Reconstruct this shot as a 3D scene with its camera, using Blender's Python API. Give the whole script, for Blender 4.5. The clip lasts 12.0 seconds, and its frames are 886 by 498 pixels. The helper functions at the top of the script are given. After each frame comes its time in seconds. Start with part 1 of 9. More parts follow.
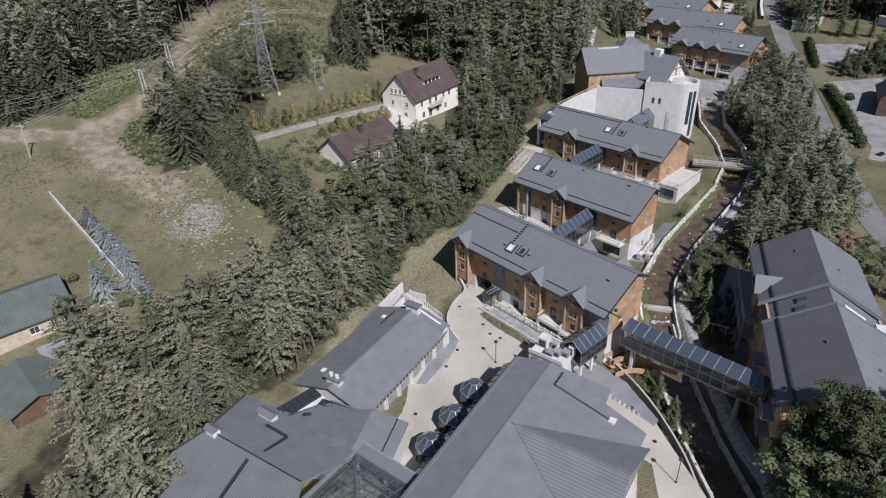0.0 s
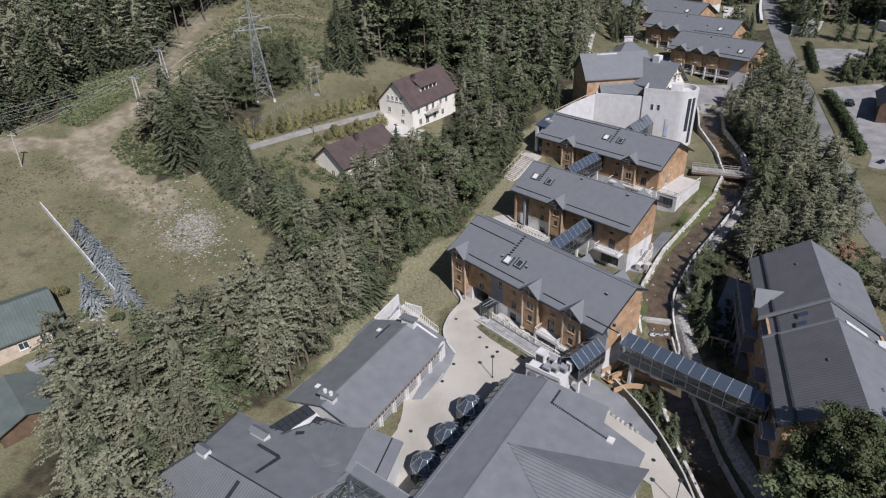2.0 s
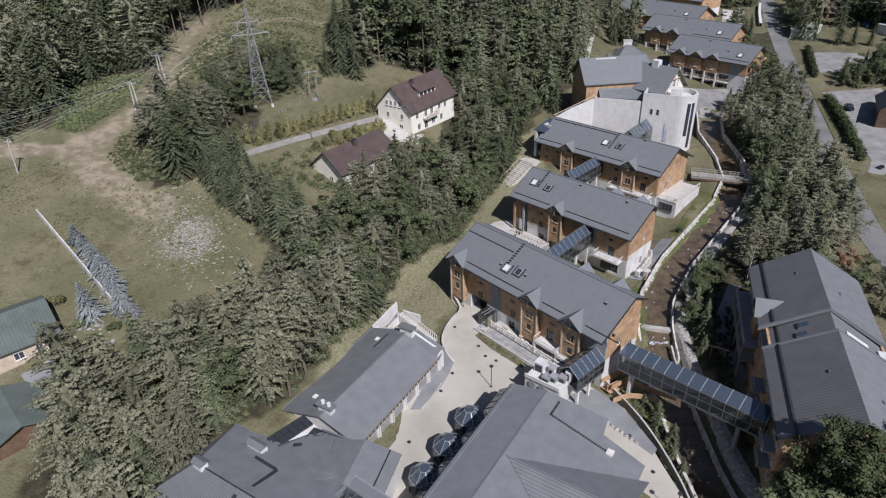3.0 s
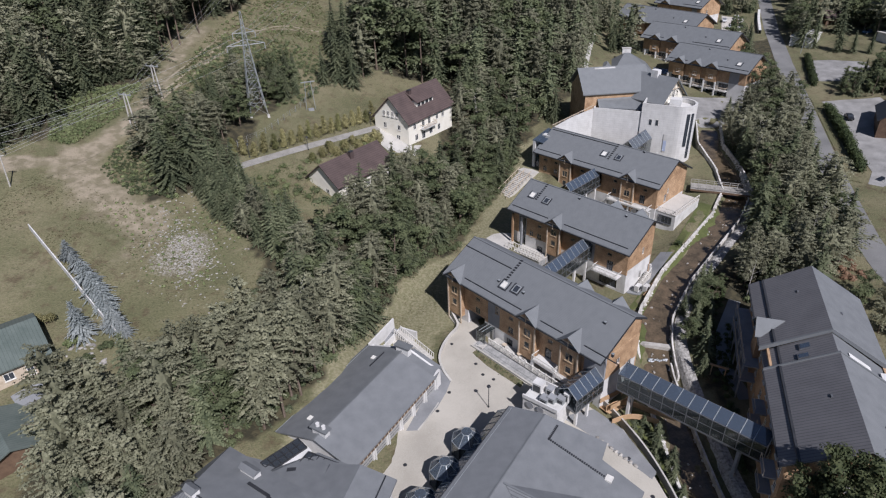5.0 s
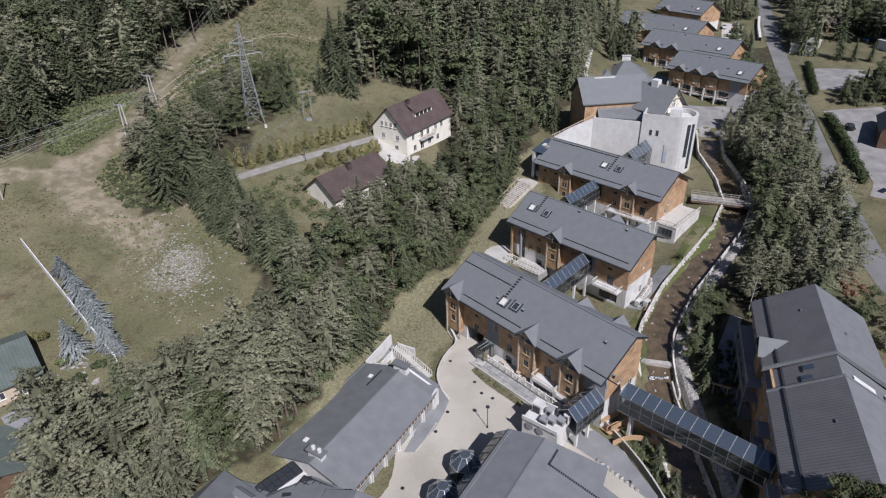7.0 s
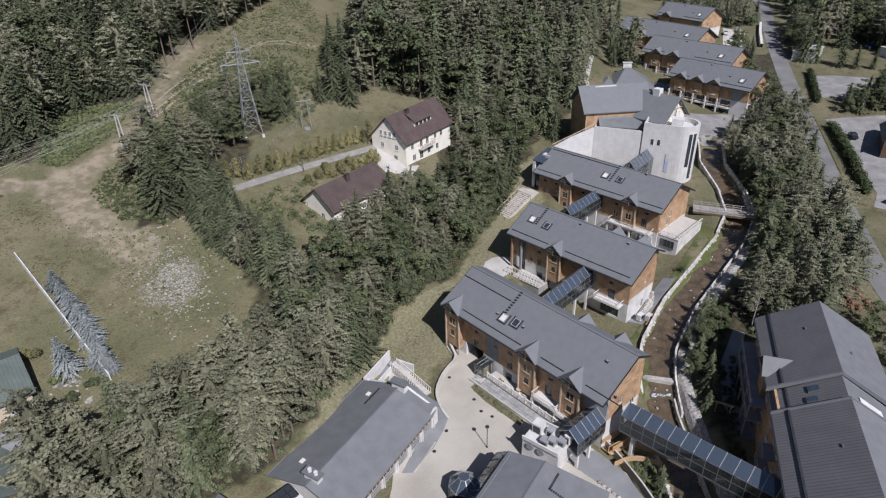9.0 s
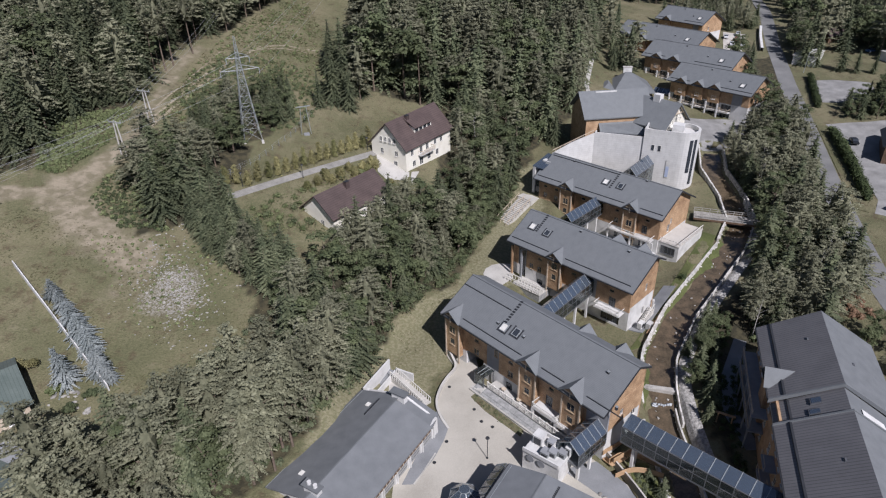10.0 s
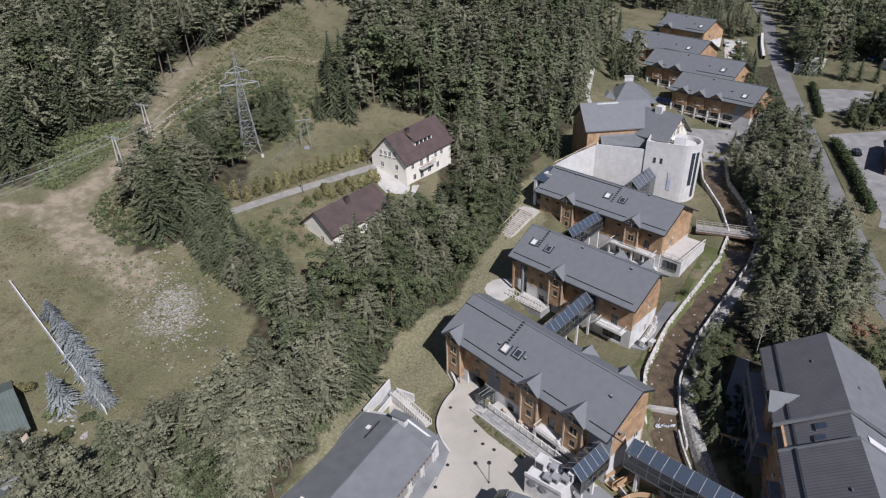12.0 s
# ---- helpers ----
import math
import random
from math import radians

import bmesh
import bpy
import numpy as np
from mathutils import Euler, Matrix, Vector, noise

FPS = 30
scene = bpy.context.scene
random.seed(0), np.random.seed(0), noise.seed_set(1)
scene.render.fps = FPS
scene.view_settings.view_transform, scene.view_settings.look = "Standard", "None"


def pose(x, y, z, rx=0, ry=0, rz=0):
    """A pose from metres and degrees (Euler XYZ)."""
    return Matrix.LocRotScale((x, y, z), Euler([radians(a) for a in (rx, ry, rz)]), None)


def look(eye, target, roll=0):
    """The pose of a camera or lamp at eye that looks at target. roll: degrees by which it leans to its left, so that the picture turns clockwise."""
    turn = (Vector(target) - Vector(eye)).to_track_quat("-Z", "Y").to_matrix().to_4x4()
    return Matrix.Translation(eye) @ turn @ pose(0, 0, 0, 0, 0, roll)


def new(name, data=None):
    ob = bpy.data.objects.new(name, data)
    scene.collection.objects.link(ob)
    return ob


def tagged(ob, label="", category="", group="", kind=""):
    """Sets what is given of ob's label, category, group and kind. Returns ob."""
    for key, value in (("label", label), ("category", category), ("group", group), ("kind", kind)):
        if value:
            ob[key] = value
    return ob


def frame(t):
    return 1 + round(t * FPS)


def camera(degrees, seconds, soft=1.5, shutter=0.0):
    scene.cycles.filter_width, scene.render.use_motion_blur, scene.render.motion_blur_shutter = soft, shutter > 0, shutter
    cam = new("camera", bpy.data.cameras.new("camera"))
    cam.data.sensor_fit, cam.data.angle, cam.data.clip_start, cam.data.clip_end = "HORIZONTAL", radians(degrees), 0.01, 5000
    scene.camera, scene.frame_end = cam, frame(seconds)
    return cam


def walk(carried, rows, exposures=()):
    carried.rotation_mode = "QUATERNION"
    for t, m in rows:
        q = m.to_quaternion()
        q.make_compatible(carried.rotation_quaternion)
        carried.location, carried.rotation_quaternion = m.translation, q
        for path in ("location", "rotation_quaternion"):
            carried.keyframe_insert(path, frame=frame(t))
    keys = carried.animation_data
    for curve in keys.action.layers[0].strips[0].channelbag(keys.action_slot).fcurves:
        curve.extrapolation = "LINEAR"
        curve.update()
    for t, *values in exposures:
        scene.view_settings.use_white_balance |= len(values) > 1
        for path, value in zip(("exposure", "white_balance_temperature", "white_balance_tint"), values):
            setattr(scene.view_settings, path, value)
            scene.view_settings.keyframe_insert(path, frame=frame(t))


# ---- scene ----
cam = camera(70.96, 12.0, soft=1.2)
PATH = [
    (0, (0.000, 0.000, 68.800), (-0.051, 86.154, 18.031), -2.35),
    (0.5, (0.155, 0.550, 68.834), (0.164, 86.734, 18.117), -2.32),
    (1, (0.303, 1.168, 69.141), (0.359, 87.335, 18.394), -2.29),
    (1.5, (0.403, 1.732, 69.495), (0.521, 87.878, 18.713), -2.26),
    (2, (0.528, 2.335, 69.928), (0.683, 88.473, 19.132), -2.27),
    (2.5, (0.587, 2.907, 70.426), (0.830, 89.020, 19.587), -2.24),
    (3, (0.617, 3.558, 70.956), (0.972, 89.660, 20.100), -2.18),
    (5, (1.027, 6.084, 72.636), (1.598, 92.263, 21.913), -2.07),
    (5.5, (1.071, 6.747, 73.021), (1.725, 92.951, 22.341), -2.02),
    (6, (1.100, 7.387, 73.424), (1.824, 93.609, 22.775), -1.96),
    (6.5, (1.126, 8.035, 73.827), (1.901, 94.267, 23.196), -1.93),
    (7, (1.154, 8.690, 74.202), (1.961, 94.941, 23.605), -1.89),
    (9, (1.386, 11.229, 75.548), (2.212, 97.561, 25.090), -1.80),
    (9.5, (1.350, 11.787, 76.012), (2.217, 98.134, 25.579), -1.78),
    (10, (1.336, 12.421, 76.589), (2.245, 98.782, 26.181), -1.74),
    (10.5, (1.361, 12.986, 77.143), (2.258, 99.380, 26.790), -1.77),
    (11, (1.363, 13.610, 77.691), (2.263, 100.046, 27.411), -1.77),
    (11.5, (1.372, 14.207, 78.272), (2.238, 100.655, 28.013), -1.80),
    (12, (1.424, 14.863, 78.853), (2.249, 101.326, 28.620), -1.83),
]
walk(cam, [(t, look(eye, target, roll)) for t, eye, target, roll in PATH], [(0, 0.2, 5820, 18), (12, 0.2, 5820, 18)])


# ---- world, sun ----
SUN_DIR = Vector((0.29, -0.627, 0.724)).normalized()
world = bpy.data.worlds.new("world")
scene.world = world
world.use_nodes = True
wn = world.node_tree
sky = wn.nodes.new("ShaderNodeTexSky")
sky.sky_type = "NISHITA"
sky.sun_disc = False
sky.sun_elevation = math.asin(SUN_DIR.z)
sky.sun_rotation = math.atan2(SUN_DIR.x, SUN_DIR.y)
sky.altitude = 700
sky.dust_density = 1.5
wn.links.new(sky.outputs[0], wn.nodes["Background"].inputs[0])
wn.nodes["Background"].inputs[1].default_value = 0.042
sun_data = bpy.data.lights.new("sun", "SUN")
sun_data.energy = 4.4
sun_data.angle = radians(0.53)
sun_data.color = (1.0, 0.95, 0.87)
sun = new("sun", sun_data)
sun.matrix_world = look(SUN_DIR * 200, (0, 0, 0))


# ---- materials ----
def shade(name, c1, c2, rough=0.8, scale=1.0, fine=12.0, bump=0.2, metal=0.0, c3=None, spread=0.25, spec=0.4, island=False, dist=0.05):
    """A two-scale mottled surface: c1 to c2 by coarse noise, fine grain on top, bump from the grain."""
    m = bpy.data.materials.new(name)
    m.use_nodes = True
    nt = m.node_tree
    n, ln = nt.nodes, nt.links
    b = n["Principled BSDF"]
    geo = n.new("ShaderNodeNewGeometry")
    big = n.new("ShaderNodeTexNoise")
    big.inputs["Scale"].default_value = scale
    big.inputs["Detail"].default_value = 5
    small = n.new("ShaderNodeTexNoise")
    small.inputs["Scale"].default_value = fine
    small.inputs["Detail"].default_value = 3
    for t in (big, small):
        ln.new(geo.outputs["Position"], t.inputs["Vector"])
    ramp = n.new("ShaderNodeValToRGB")
    ramp.color_ramp.elements[0].position, ramp.color_ramp.elements[1].position = 0.5 - spread, 0.5 + spread
    ramp.color_ramp.elements[0].color, ramp.color_ramp.elements[1].color = (*c1, 1), (*c2, 1)
    if c3:
        e = ramp.color_ramp.elements.new(0.5)
        e.color = (*c3, 1)
    add = n.new("ShaderNodeMath")
    add.operation = "MULTIPLY_ADD"
    add.inputs[1].default_value = 0.5
    ln.new(small.outputs["Fac"], add.inputs[0])
    half = n.new("ShaderNodeMath")
    half.operation = "MULTIPLY_ADD"
    half.inputs[1].default_value, half.inputs[2].default_value = 0.9, -0.2
    ln.new(big.outputs["Fac"], half.inputs[0])
    ln.new(half.outputs[0], add.inputs[2])
    fac = add.outputs[0]
    rnd = n.new("ShaderNodeObjectInfo").outputs["Random"] if not island else geo.outputs["Random Per Island"]
    vary = n.new("ShaderNodeMath")
    vary.operation = "MULTIPLY_ADD"
    vary.inputs[1].default_value = 0.24 if island else 0.15
    ln.new(rnd, vary.inputs[0])
    sub = n.new("ShaderNodeMath")
    sub.operation = "SUBTRACT"
    sub.inputs[1].default_value = 0.12 if island else 0.07
    ln.new(fac, sub.inputs[0])
    ln.new(sub.outputs[0], vary.inputs[2])
    ln.new(vary.outputs[0], ramp.inputs[0])
    ln.new(ramp.outputs[0], b.inputs["Base Color"])
    b.inputs["Roughness"].default_value = rough
    b.inputs["Metallic"].default_value = metal
    b.inputs["Specular IOR Level"].default_value = spec
    if bump:
        bp = n.new("ShaderNodeBump")
        bp.inputs["Strength"].default_value = bump
        bp.inputs["Distance"].default_value = dist
        ln.new(small.outputs["Fac"], bp.inputs["Height"])
        ln.new(bp.outputs[0], b.inputs["Normal"])
    return m


def striped(m, axis, period, depth=0.3, dark=0.75, width=0.12, generated=False):
    """Adds straight joints every period metres along an object axis ('X', 'Y' or 'Z')."""
    nt = m.node_tree
    n, ln = nt.nodes, nt.links
    b = n["Principled BSDF"]
    tc = n.new("ShaderNodeTexCoord")
    sep = n.new("ShaderNodeSeparateXYZ")
    ln.new(tc.outputs["Object"], sep.inputs[0])
    mod = n.new("ShaderNodeMath")
    mod.operation = "FLOORED_MODULO"
    mod.inputs[1].default_value = period
    ln.new(sep.outputs[axis], mod.inputs[0])
    less = n.new("ShaderNodeMath")
    less.operation = "LESS_THAN"
    less.inputs[1].default_value = period * width
    ln.new(mod.outputs[0], less.inputs[0])
    mix = n.new("ShaderNodeMixRGB")
    mix.blend_type = "MULTIPLY"
    mix.inputs[2].default_value = (dark, dark, dark, 1)
    ln.new(less.outputs[0], mix.inputs[0])
    old = b.inputs["Base Color"].links[0].from_socket
    ln.new(old, mix.inputs[1])
    ln.new(mix.outputs[0], b.inputs["Base Color"])
    return m


def glass(name, tint, rough=0.04, trans=0.55, ior=1.5):
    m = bpy.data.materials.new(name)
    m.use_nodes = True
    b = m.node_tree.nodes["Principled BSDF"]
    b.inputs["Base Color"].default_value = (*tint, 1)
    b.inputs["Roughness"].default_value = rough
    b.inputs["Transmission Weight"].default_value = trans
    b.inputs["IOR"].default_value = ior
    b.inputs["Specular IOR Level"].default_value = 0.7
    return m


def leafy(name, c1, c2, c3, scale=0.35, trans=0.25):
    m = shade(name, c1, c2, 0.75, scale, 2.2, 0, c3=c3, spread=0.22, spec=0.25, island=True)
    nt = m.node_tree
    b = nt.nodes["Principled BSDF"]
    out = nt.nodes["Material Output"]
    tr = nt.nodes.new("ShaderNodeBsdfTranslucent")
    col = b.inputs["Base Color"].links[0].from_socket
    tone = nt.nodes.new("ShaderNodeAttribute")
    tone.attribute_name = "tone"
    info = nt.nodes.new("ShaderNodeObjectInfo")
    amount = nt.nodes.new("ShaderNodeMath")
    amount.operation = "MULTIPLY_ADD"
    amount.inputs[1].default_value, amount.inputs[2].default_value = 0.5, 0.78
    nt.links.new(info.outputs["Random"], amount.inputs[0])
    both = nt.nodes.new("ShaderNodeMath")
    both.operation = "ADD"
    nt.links.new(amount.outputs[0], both.inputs[0])
    nt.links.new(tone.outputs["Fac"], both.inputs[1])
    mul = nt.nodes.new("ShaderNodeVectorMath")
    mul.operation = "SCALE"
    nt.links.new(col, mul.inputs[0])
    nt.links.new(both.outputs[0], mul.inputs["Scale"])
    col = mul.outputs[0]
    nt.links.new(col, b.inputs["Base Color"])
    nt.links.new(col, tr.inputs[0])
    mix = nt.nodes.new("ShaderNodeMixShader")
    mix.inputs[0].default_value = trans
    nt.links.new(b.outputs[0], mix.inputs[1])
    nt.links.new(tr.outputs[0], mix.inputs[2])
    nt.links.new(mix.outputs[0], out.inputs[0])
    return m


ROOF = striped(shade("grey_roof_shingle", (0.148, 0.157, 0.162), (0.18, 0.189, 0.194), 0.7, 0.8, 9, 0.35, c3=(0.166, 0.175, 0.18)), "Z", 0.12, dark=0.86, width=0.3)
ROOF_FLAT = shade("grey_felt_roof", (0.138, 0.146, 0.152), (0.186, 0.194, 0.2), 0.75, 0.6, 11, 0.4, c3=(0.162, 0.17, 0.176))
ROOF_SEAM = striped(shade("grey_seamed_roof", (0.14, 0.147, 0.153), (0.19, 0.197, 0.203), 0.6, 0.4, 5, 0.2), "X", 0.4, dark=0.6, width=0.22)
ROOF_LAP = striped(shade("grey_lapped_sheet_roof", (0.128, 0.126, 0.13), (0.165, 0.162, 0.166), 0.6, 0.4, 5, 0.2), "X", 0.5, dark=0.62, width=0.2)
ROOF_BROWN = striped(shade("brown_roof_tile", (0.07, 0.05, 0.046), (0.115, 0.082, 0.074), 0.7, 0.5, 6, 0.3), "Y", 0.4, dark=0.7, width=0.2)
ROOF_GREEN = striped(shade("green_sheet_roof", (0.09, 0.113, 0.1), (0.14, 0.165, 0.148), 0.6, 0.5, 5, 0.1), "X", 0.5, dark=0.75, width=0.15)
TRIM_DARK = shade("dark_metal_trim", (0.03, 0.032, 0.036), (0.06, 0.062, 0.068), 0.5, 1, 9, 0.1, metal=0.3)
WOOD = striped(shade("honey_timber_cladding", (0.26, 0.16, 0.09), (0.54, 0.37, 0.225), 0.65, 0.7, 7, 0.3, c3=(0.41, 0.265, 0.152)), "Z", 0.24, dark=0.55, width=0.16)
WOOD_DARK = shade("dark_timber", (0.08, 0.05, 0.032), (0.17, 0.11, 0.07), 0.7, 1.2, 8, 0.3)
WOOD_PALE = shade("pale_weathered_timber", (0.38, 0.3, 0.21), (0.6, 0.51, 0.4), 0.75, 1.5, 9, 0.3)
WIN_WOOD = shade("honey_window_timber", (0.32, 0.23, 0.14), (0.5, 0.39, 0.26), 0.6, 2, 9, 0.1)
GREY_TIMBER = shade("grey_weathered_planks", (0.24, 0.225, 0.2), (0.42, 0.4, 0.365), 0.85, 1.2, 9, 0.3)
WOOD_ORANGE = shade("orange_stained_timber", (0.36, 0.23, 0.125), (0.54, 0.37, 0.22), 0.65, 1.2, 9, 0.25)
WHITE = shade("white_render", (0.46, 0.452, 0.43), (0.68, 0.67, 0.648), 0.85, 0.5, 10, 0.14, c3=(0.6, 0.592, 0.57))
WHITE_STONE = striped(striped(shade("white_stone_cladding", (0.5, 0.49, 0.468), (0.63, 0.62, 0.597), 0.85, 0.7, 6, 0.3, c3=(0.57, 0.56, 0.538)), "Z", 0.62, dark=0.86, width=0.09), "X", 1.2, dark=0.9, width=0.05)
CREAM = shade("cream_render", (0.72, 0.68, 0.57), (0.84, 0.81, 0.72), 0.85, 0.5, 8, 0.1)
GREY_WALL = shade("grey_render", (0.22, 0.225, 0.235), (0.32, 0.325, 0.335), 0.85, 0.5, 9, 0.15)
CONCRETE = shade("pale_concrete", (0.36, 0.345, 0.315), (0.55, 0.53, 0.49), 0.9, 0.25, 6, 0.2, c3=(0.48, 0.46, 0.42))
PAVING = shade("cream_block_paving", (0.36, 0.335, 0.285), (0.52, 0.49, 0.425), 0.9, 0.12, 9, 0.25, c3=(0.46, 0.43, 0.37))
DRIVE_PAVE = shade("pale_drive_paving", (0.16, 0.153, 0.138), (0.3, 0.288, 0.262), 0.92, 0.5, 4, 0.4, c3=(0.235, 0.225, 0.204))
GREY_PAVE = shade("grey_block_paving", (0.17, 0.175, 0.18), (0.27, 0.275, 0.28), 0.9, 0.3, 8, 0.2)
ASPHALT = shade("worn_asphalt", (0.14, 0.14, 0.138), (0.24, 0.238, 0.23), 0.92, 0.15, 6, 0.2)
GRAVEL = shade("pale_gravel", (0.3, 0.28, 0.25), (0.56, 0.53, 0.48), 0.95, 0.5, 8, 0.5)
STONE = shade("grey_field_stone", (0.17, 0.16, 0.145), (0.48, 0.46, 0.42), 0.92, 0.6, 4, 0.5, c3=(0.34, 0.32, 0.29))
STEEL = shade("galvanised_steel", (0.34, 0.36, 0.36), (0.5, 0.52, 0.52), 0.5, 1.5, 12, 0.05, metal=0.5)
FRAME = shade("grey_glazing_bar", (0.12, 0.125, 0.135), (0.2, 0.205, 0.215), 0.45, 1, 9, 0.05, metal=0.4)
FRAME_WHITE = shade("white_window_frame", (0.6, 0.58, 0.53), (0.75, 0.73, 0.68), 0.6, 2, 9, 0.05)
PANE = glass("dark_window_pane", (0.06, 0.07, 0.085), 0.05, 0.35)
# PANE_BLUE: the blue of reflected sky is put into the base colour
PANE_BLUE = glass("sky_reflection_roof_pane", (0.15, 0.19, 0.245), 0.06, 0.6, 2.1)
PANE_CLEAR = glass("greenish_side_pane", (0.3, 0.34, 0.34), 0.03, 0.93)
PANE_GREY = glass("grey_roof_pane", (0.24, 0.29, 0.35), 0.05, 0.75)
WATER = shade("brown_stream_bed", (0.05, 0.036, 0.022), (0.15, 0.11, 0.07), 0.1, 0.5, 3, 0.35, c3=(0.09, 0.07, 0.045), spec=0.6)
FOAM = shade("white_water", (0.3, 0.33, 0.35), (0.6, 0.62, 0.64), 0.4, 2, 6, 0.6)
CABLE = shade("grey_cable", (0.28, 0.28, 0.28), (0.42, 0.42, 0.42), 0.5, 1, 9, 0)
DRY = leafy("dry_grass_tufts", (0.1, 0.1, 0.05), (0.24, 0.22, 0.12), (0.17, 0.16, 0.085))
BRACKEN = leafy("pale_bracken", (0.11, 0.14, 0.06), (0.28, 0.31, 0.15), (0.19, 0.22, 0.1))
BARK = shade("grey_brown_bark", (0.1, 0.075, 0.055), (0.22, 0.17, 0.13), 0.9, 2, 9, 0.5)
BARK_PALE = shade("pale_birch_bark", (0.3, 0.28, 0.25), (0.55, 0.53, 0.48), 0.85, 3, 9, 0.3)
SPRUCE = leafy("spruce_needles", (0.056, 0.07, 0.04), (0.178, 0.192, 0.11), (0.112, 0.128, 0.071), trans=0.18)
PINE = leafy("pine_needles", (0.124, 0.128, 0.081), (0.266, 0.262, 0.173), (0.192, 0.193, 0.124), trans=0.2)
LEAF = leafy("broad_leaves", (0.064, 0.083, 0.041), (0.162, 0.183, 0.094), (0.109, 0.128, 0.062), trans=0.25)
OAK = leafy("dark_broad_leaves", (0.045, 0.062, 0.027), (0.15, 0.165, 0.075), (0.09, 0.108, 0.047))
BLUE_NEEDLE = leafy("blue_spruce_needles", (0.15, 0.17, 0.166), (0.38, 0.405, 0.395), (0.26, 0.285, 0.28))
THUJA = leafy("yellow_green_thuja", (0.15, 0.144, 0.06), (0.32, 0.295, 0.14), (0.235, 0.215, 0.098))
OLIVE_THUJA = leafy("olive_thuja", (0.1, 0.105, 0.04), (0.24, 0.23, 0.1), (0.165, 0.165, 0.068))
HEDGE = leafy("dark_hedge_leaves", (0.035, 0.05, 0.02), (0.1, 0.125, 0.05), (0.06, 0.08, 0.033))
RUST_LEAF = leafy("reddish_foliage", (0.1, 0.06, 0.036), (0.26, 0.17, 0.11), (0.18, 0.112, 0.07))


# ---- helpers for meshes ----
def part(name, bm, material, parent=None, label="", smooth=False):
    """Links a bmesh as one mesh object, under a parent if given."""
    me = bpy.data.meshes.new(name)
    bm.to_mesh(me)
    bm.free()
    me.materials.append(material)
    if smooth:
        me.polygons.foreach_set("use_smooth", [True] * len(me.polygons))
    ob = new(name, me)
    if parent is not None:
        ob.parent = parent
    if label:
        ob["label"] = label
    return ob


def share(name, me, parent, m):
    """Another object on an existing mesh, under parent at the local pose m."""
    ob = new(name, me)
    ob.parent = parent
    ob.matrix_basis = m
    return ob


def thing(name, m, label, category, group="", kind=""):
    ob = new(name)
    ob.matrix_basis = m
    return tagged(ob, label, category, group, kind)


def box(bm, x0, y0, z0, x1, y1, z1, m=None):
    v = [Vector((x, y, z)) for z in (z0, z1) for y in (y0, y1) for x in (x0, x1)]
    v = [bm.verts.new(m @ p if m else p) for p in v]
    for f in ((0, 2, 3, 1), (4, 5, 7, 6), (0, 1, 5, 4), (2, 6, 7, 3), (0, 4, 6, 2), (1, 3, 7, 5)):
        bm.faces.new([v[i] for i in f])
    return bm


def boxes(*some):
    bm = bmesh.new()
    for b in some:
        box(bm, *b)
    return bm


def bar(bm, a, b, r, n=6, r2=None):
    """A round bar from a to b."""
    a, b = Vector(a), Vector(b)
    r2 = r if r2 is None else r2
    turn = (b - a).to_track_quat("Z", "Y").to_matrix()
    rings = []
    for p, s in ((a, r), (b, r2)):
        rings.append([bm.verts.new(p + turn @ Vector((s * math.cos(2 * math.pi * i / n), s * math.sin(2 * math.pi * i / n), 0))) for i in range(n)])
    for i in range(n):
        bm.faces.new((rings[0][i], rings[0][(i + 1) % n], rings[1][(i + 1) % n], rings[1][i]))
    bm.faces.new(rings[0][::-1])
    bm.faces.new(rings[1])
    return bm


def prism(bm, outline, way):
    """A flat outline (list of points) pushed along way."""
    way = Vector(way)
    a = [bm.verts.new(Vector(p)) for p in outline]
    b = [bm.verts.new(Vector(p) + way) for p in outline]
    bm.faces.new(a[::-1])
    bm.faces.new(b)
    n = len(a)
    for i in range(n):
        bm.faces.new((a[i], a[(i + 1) % n], b[(i + 1) % n], b[i]))
    return bm


def solid(outline, way):
    bm = prism(bmesh.new(), outline, way)
    bmesh.ops.recalc_face_normals(bm, faces=bm.faces[:])
    return bm


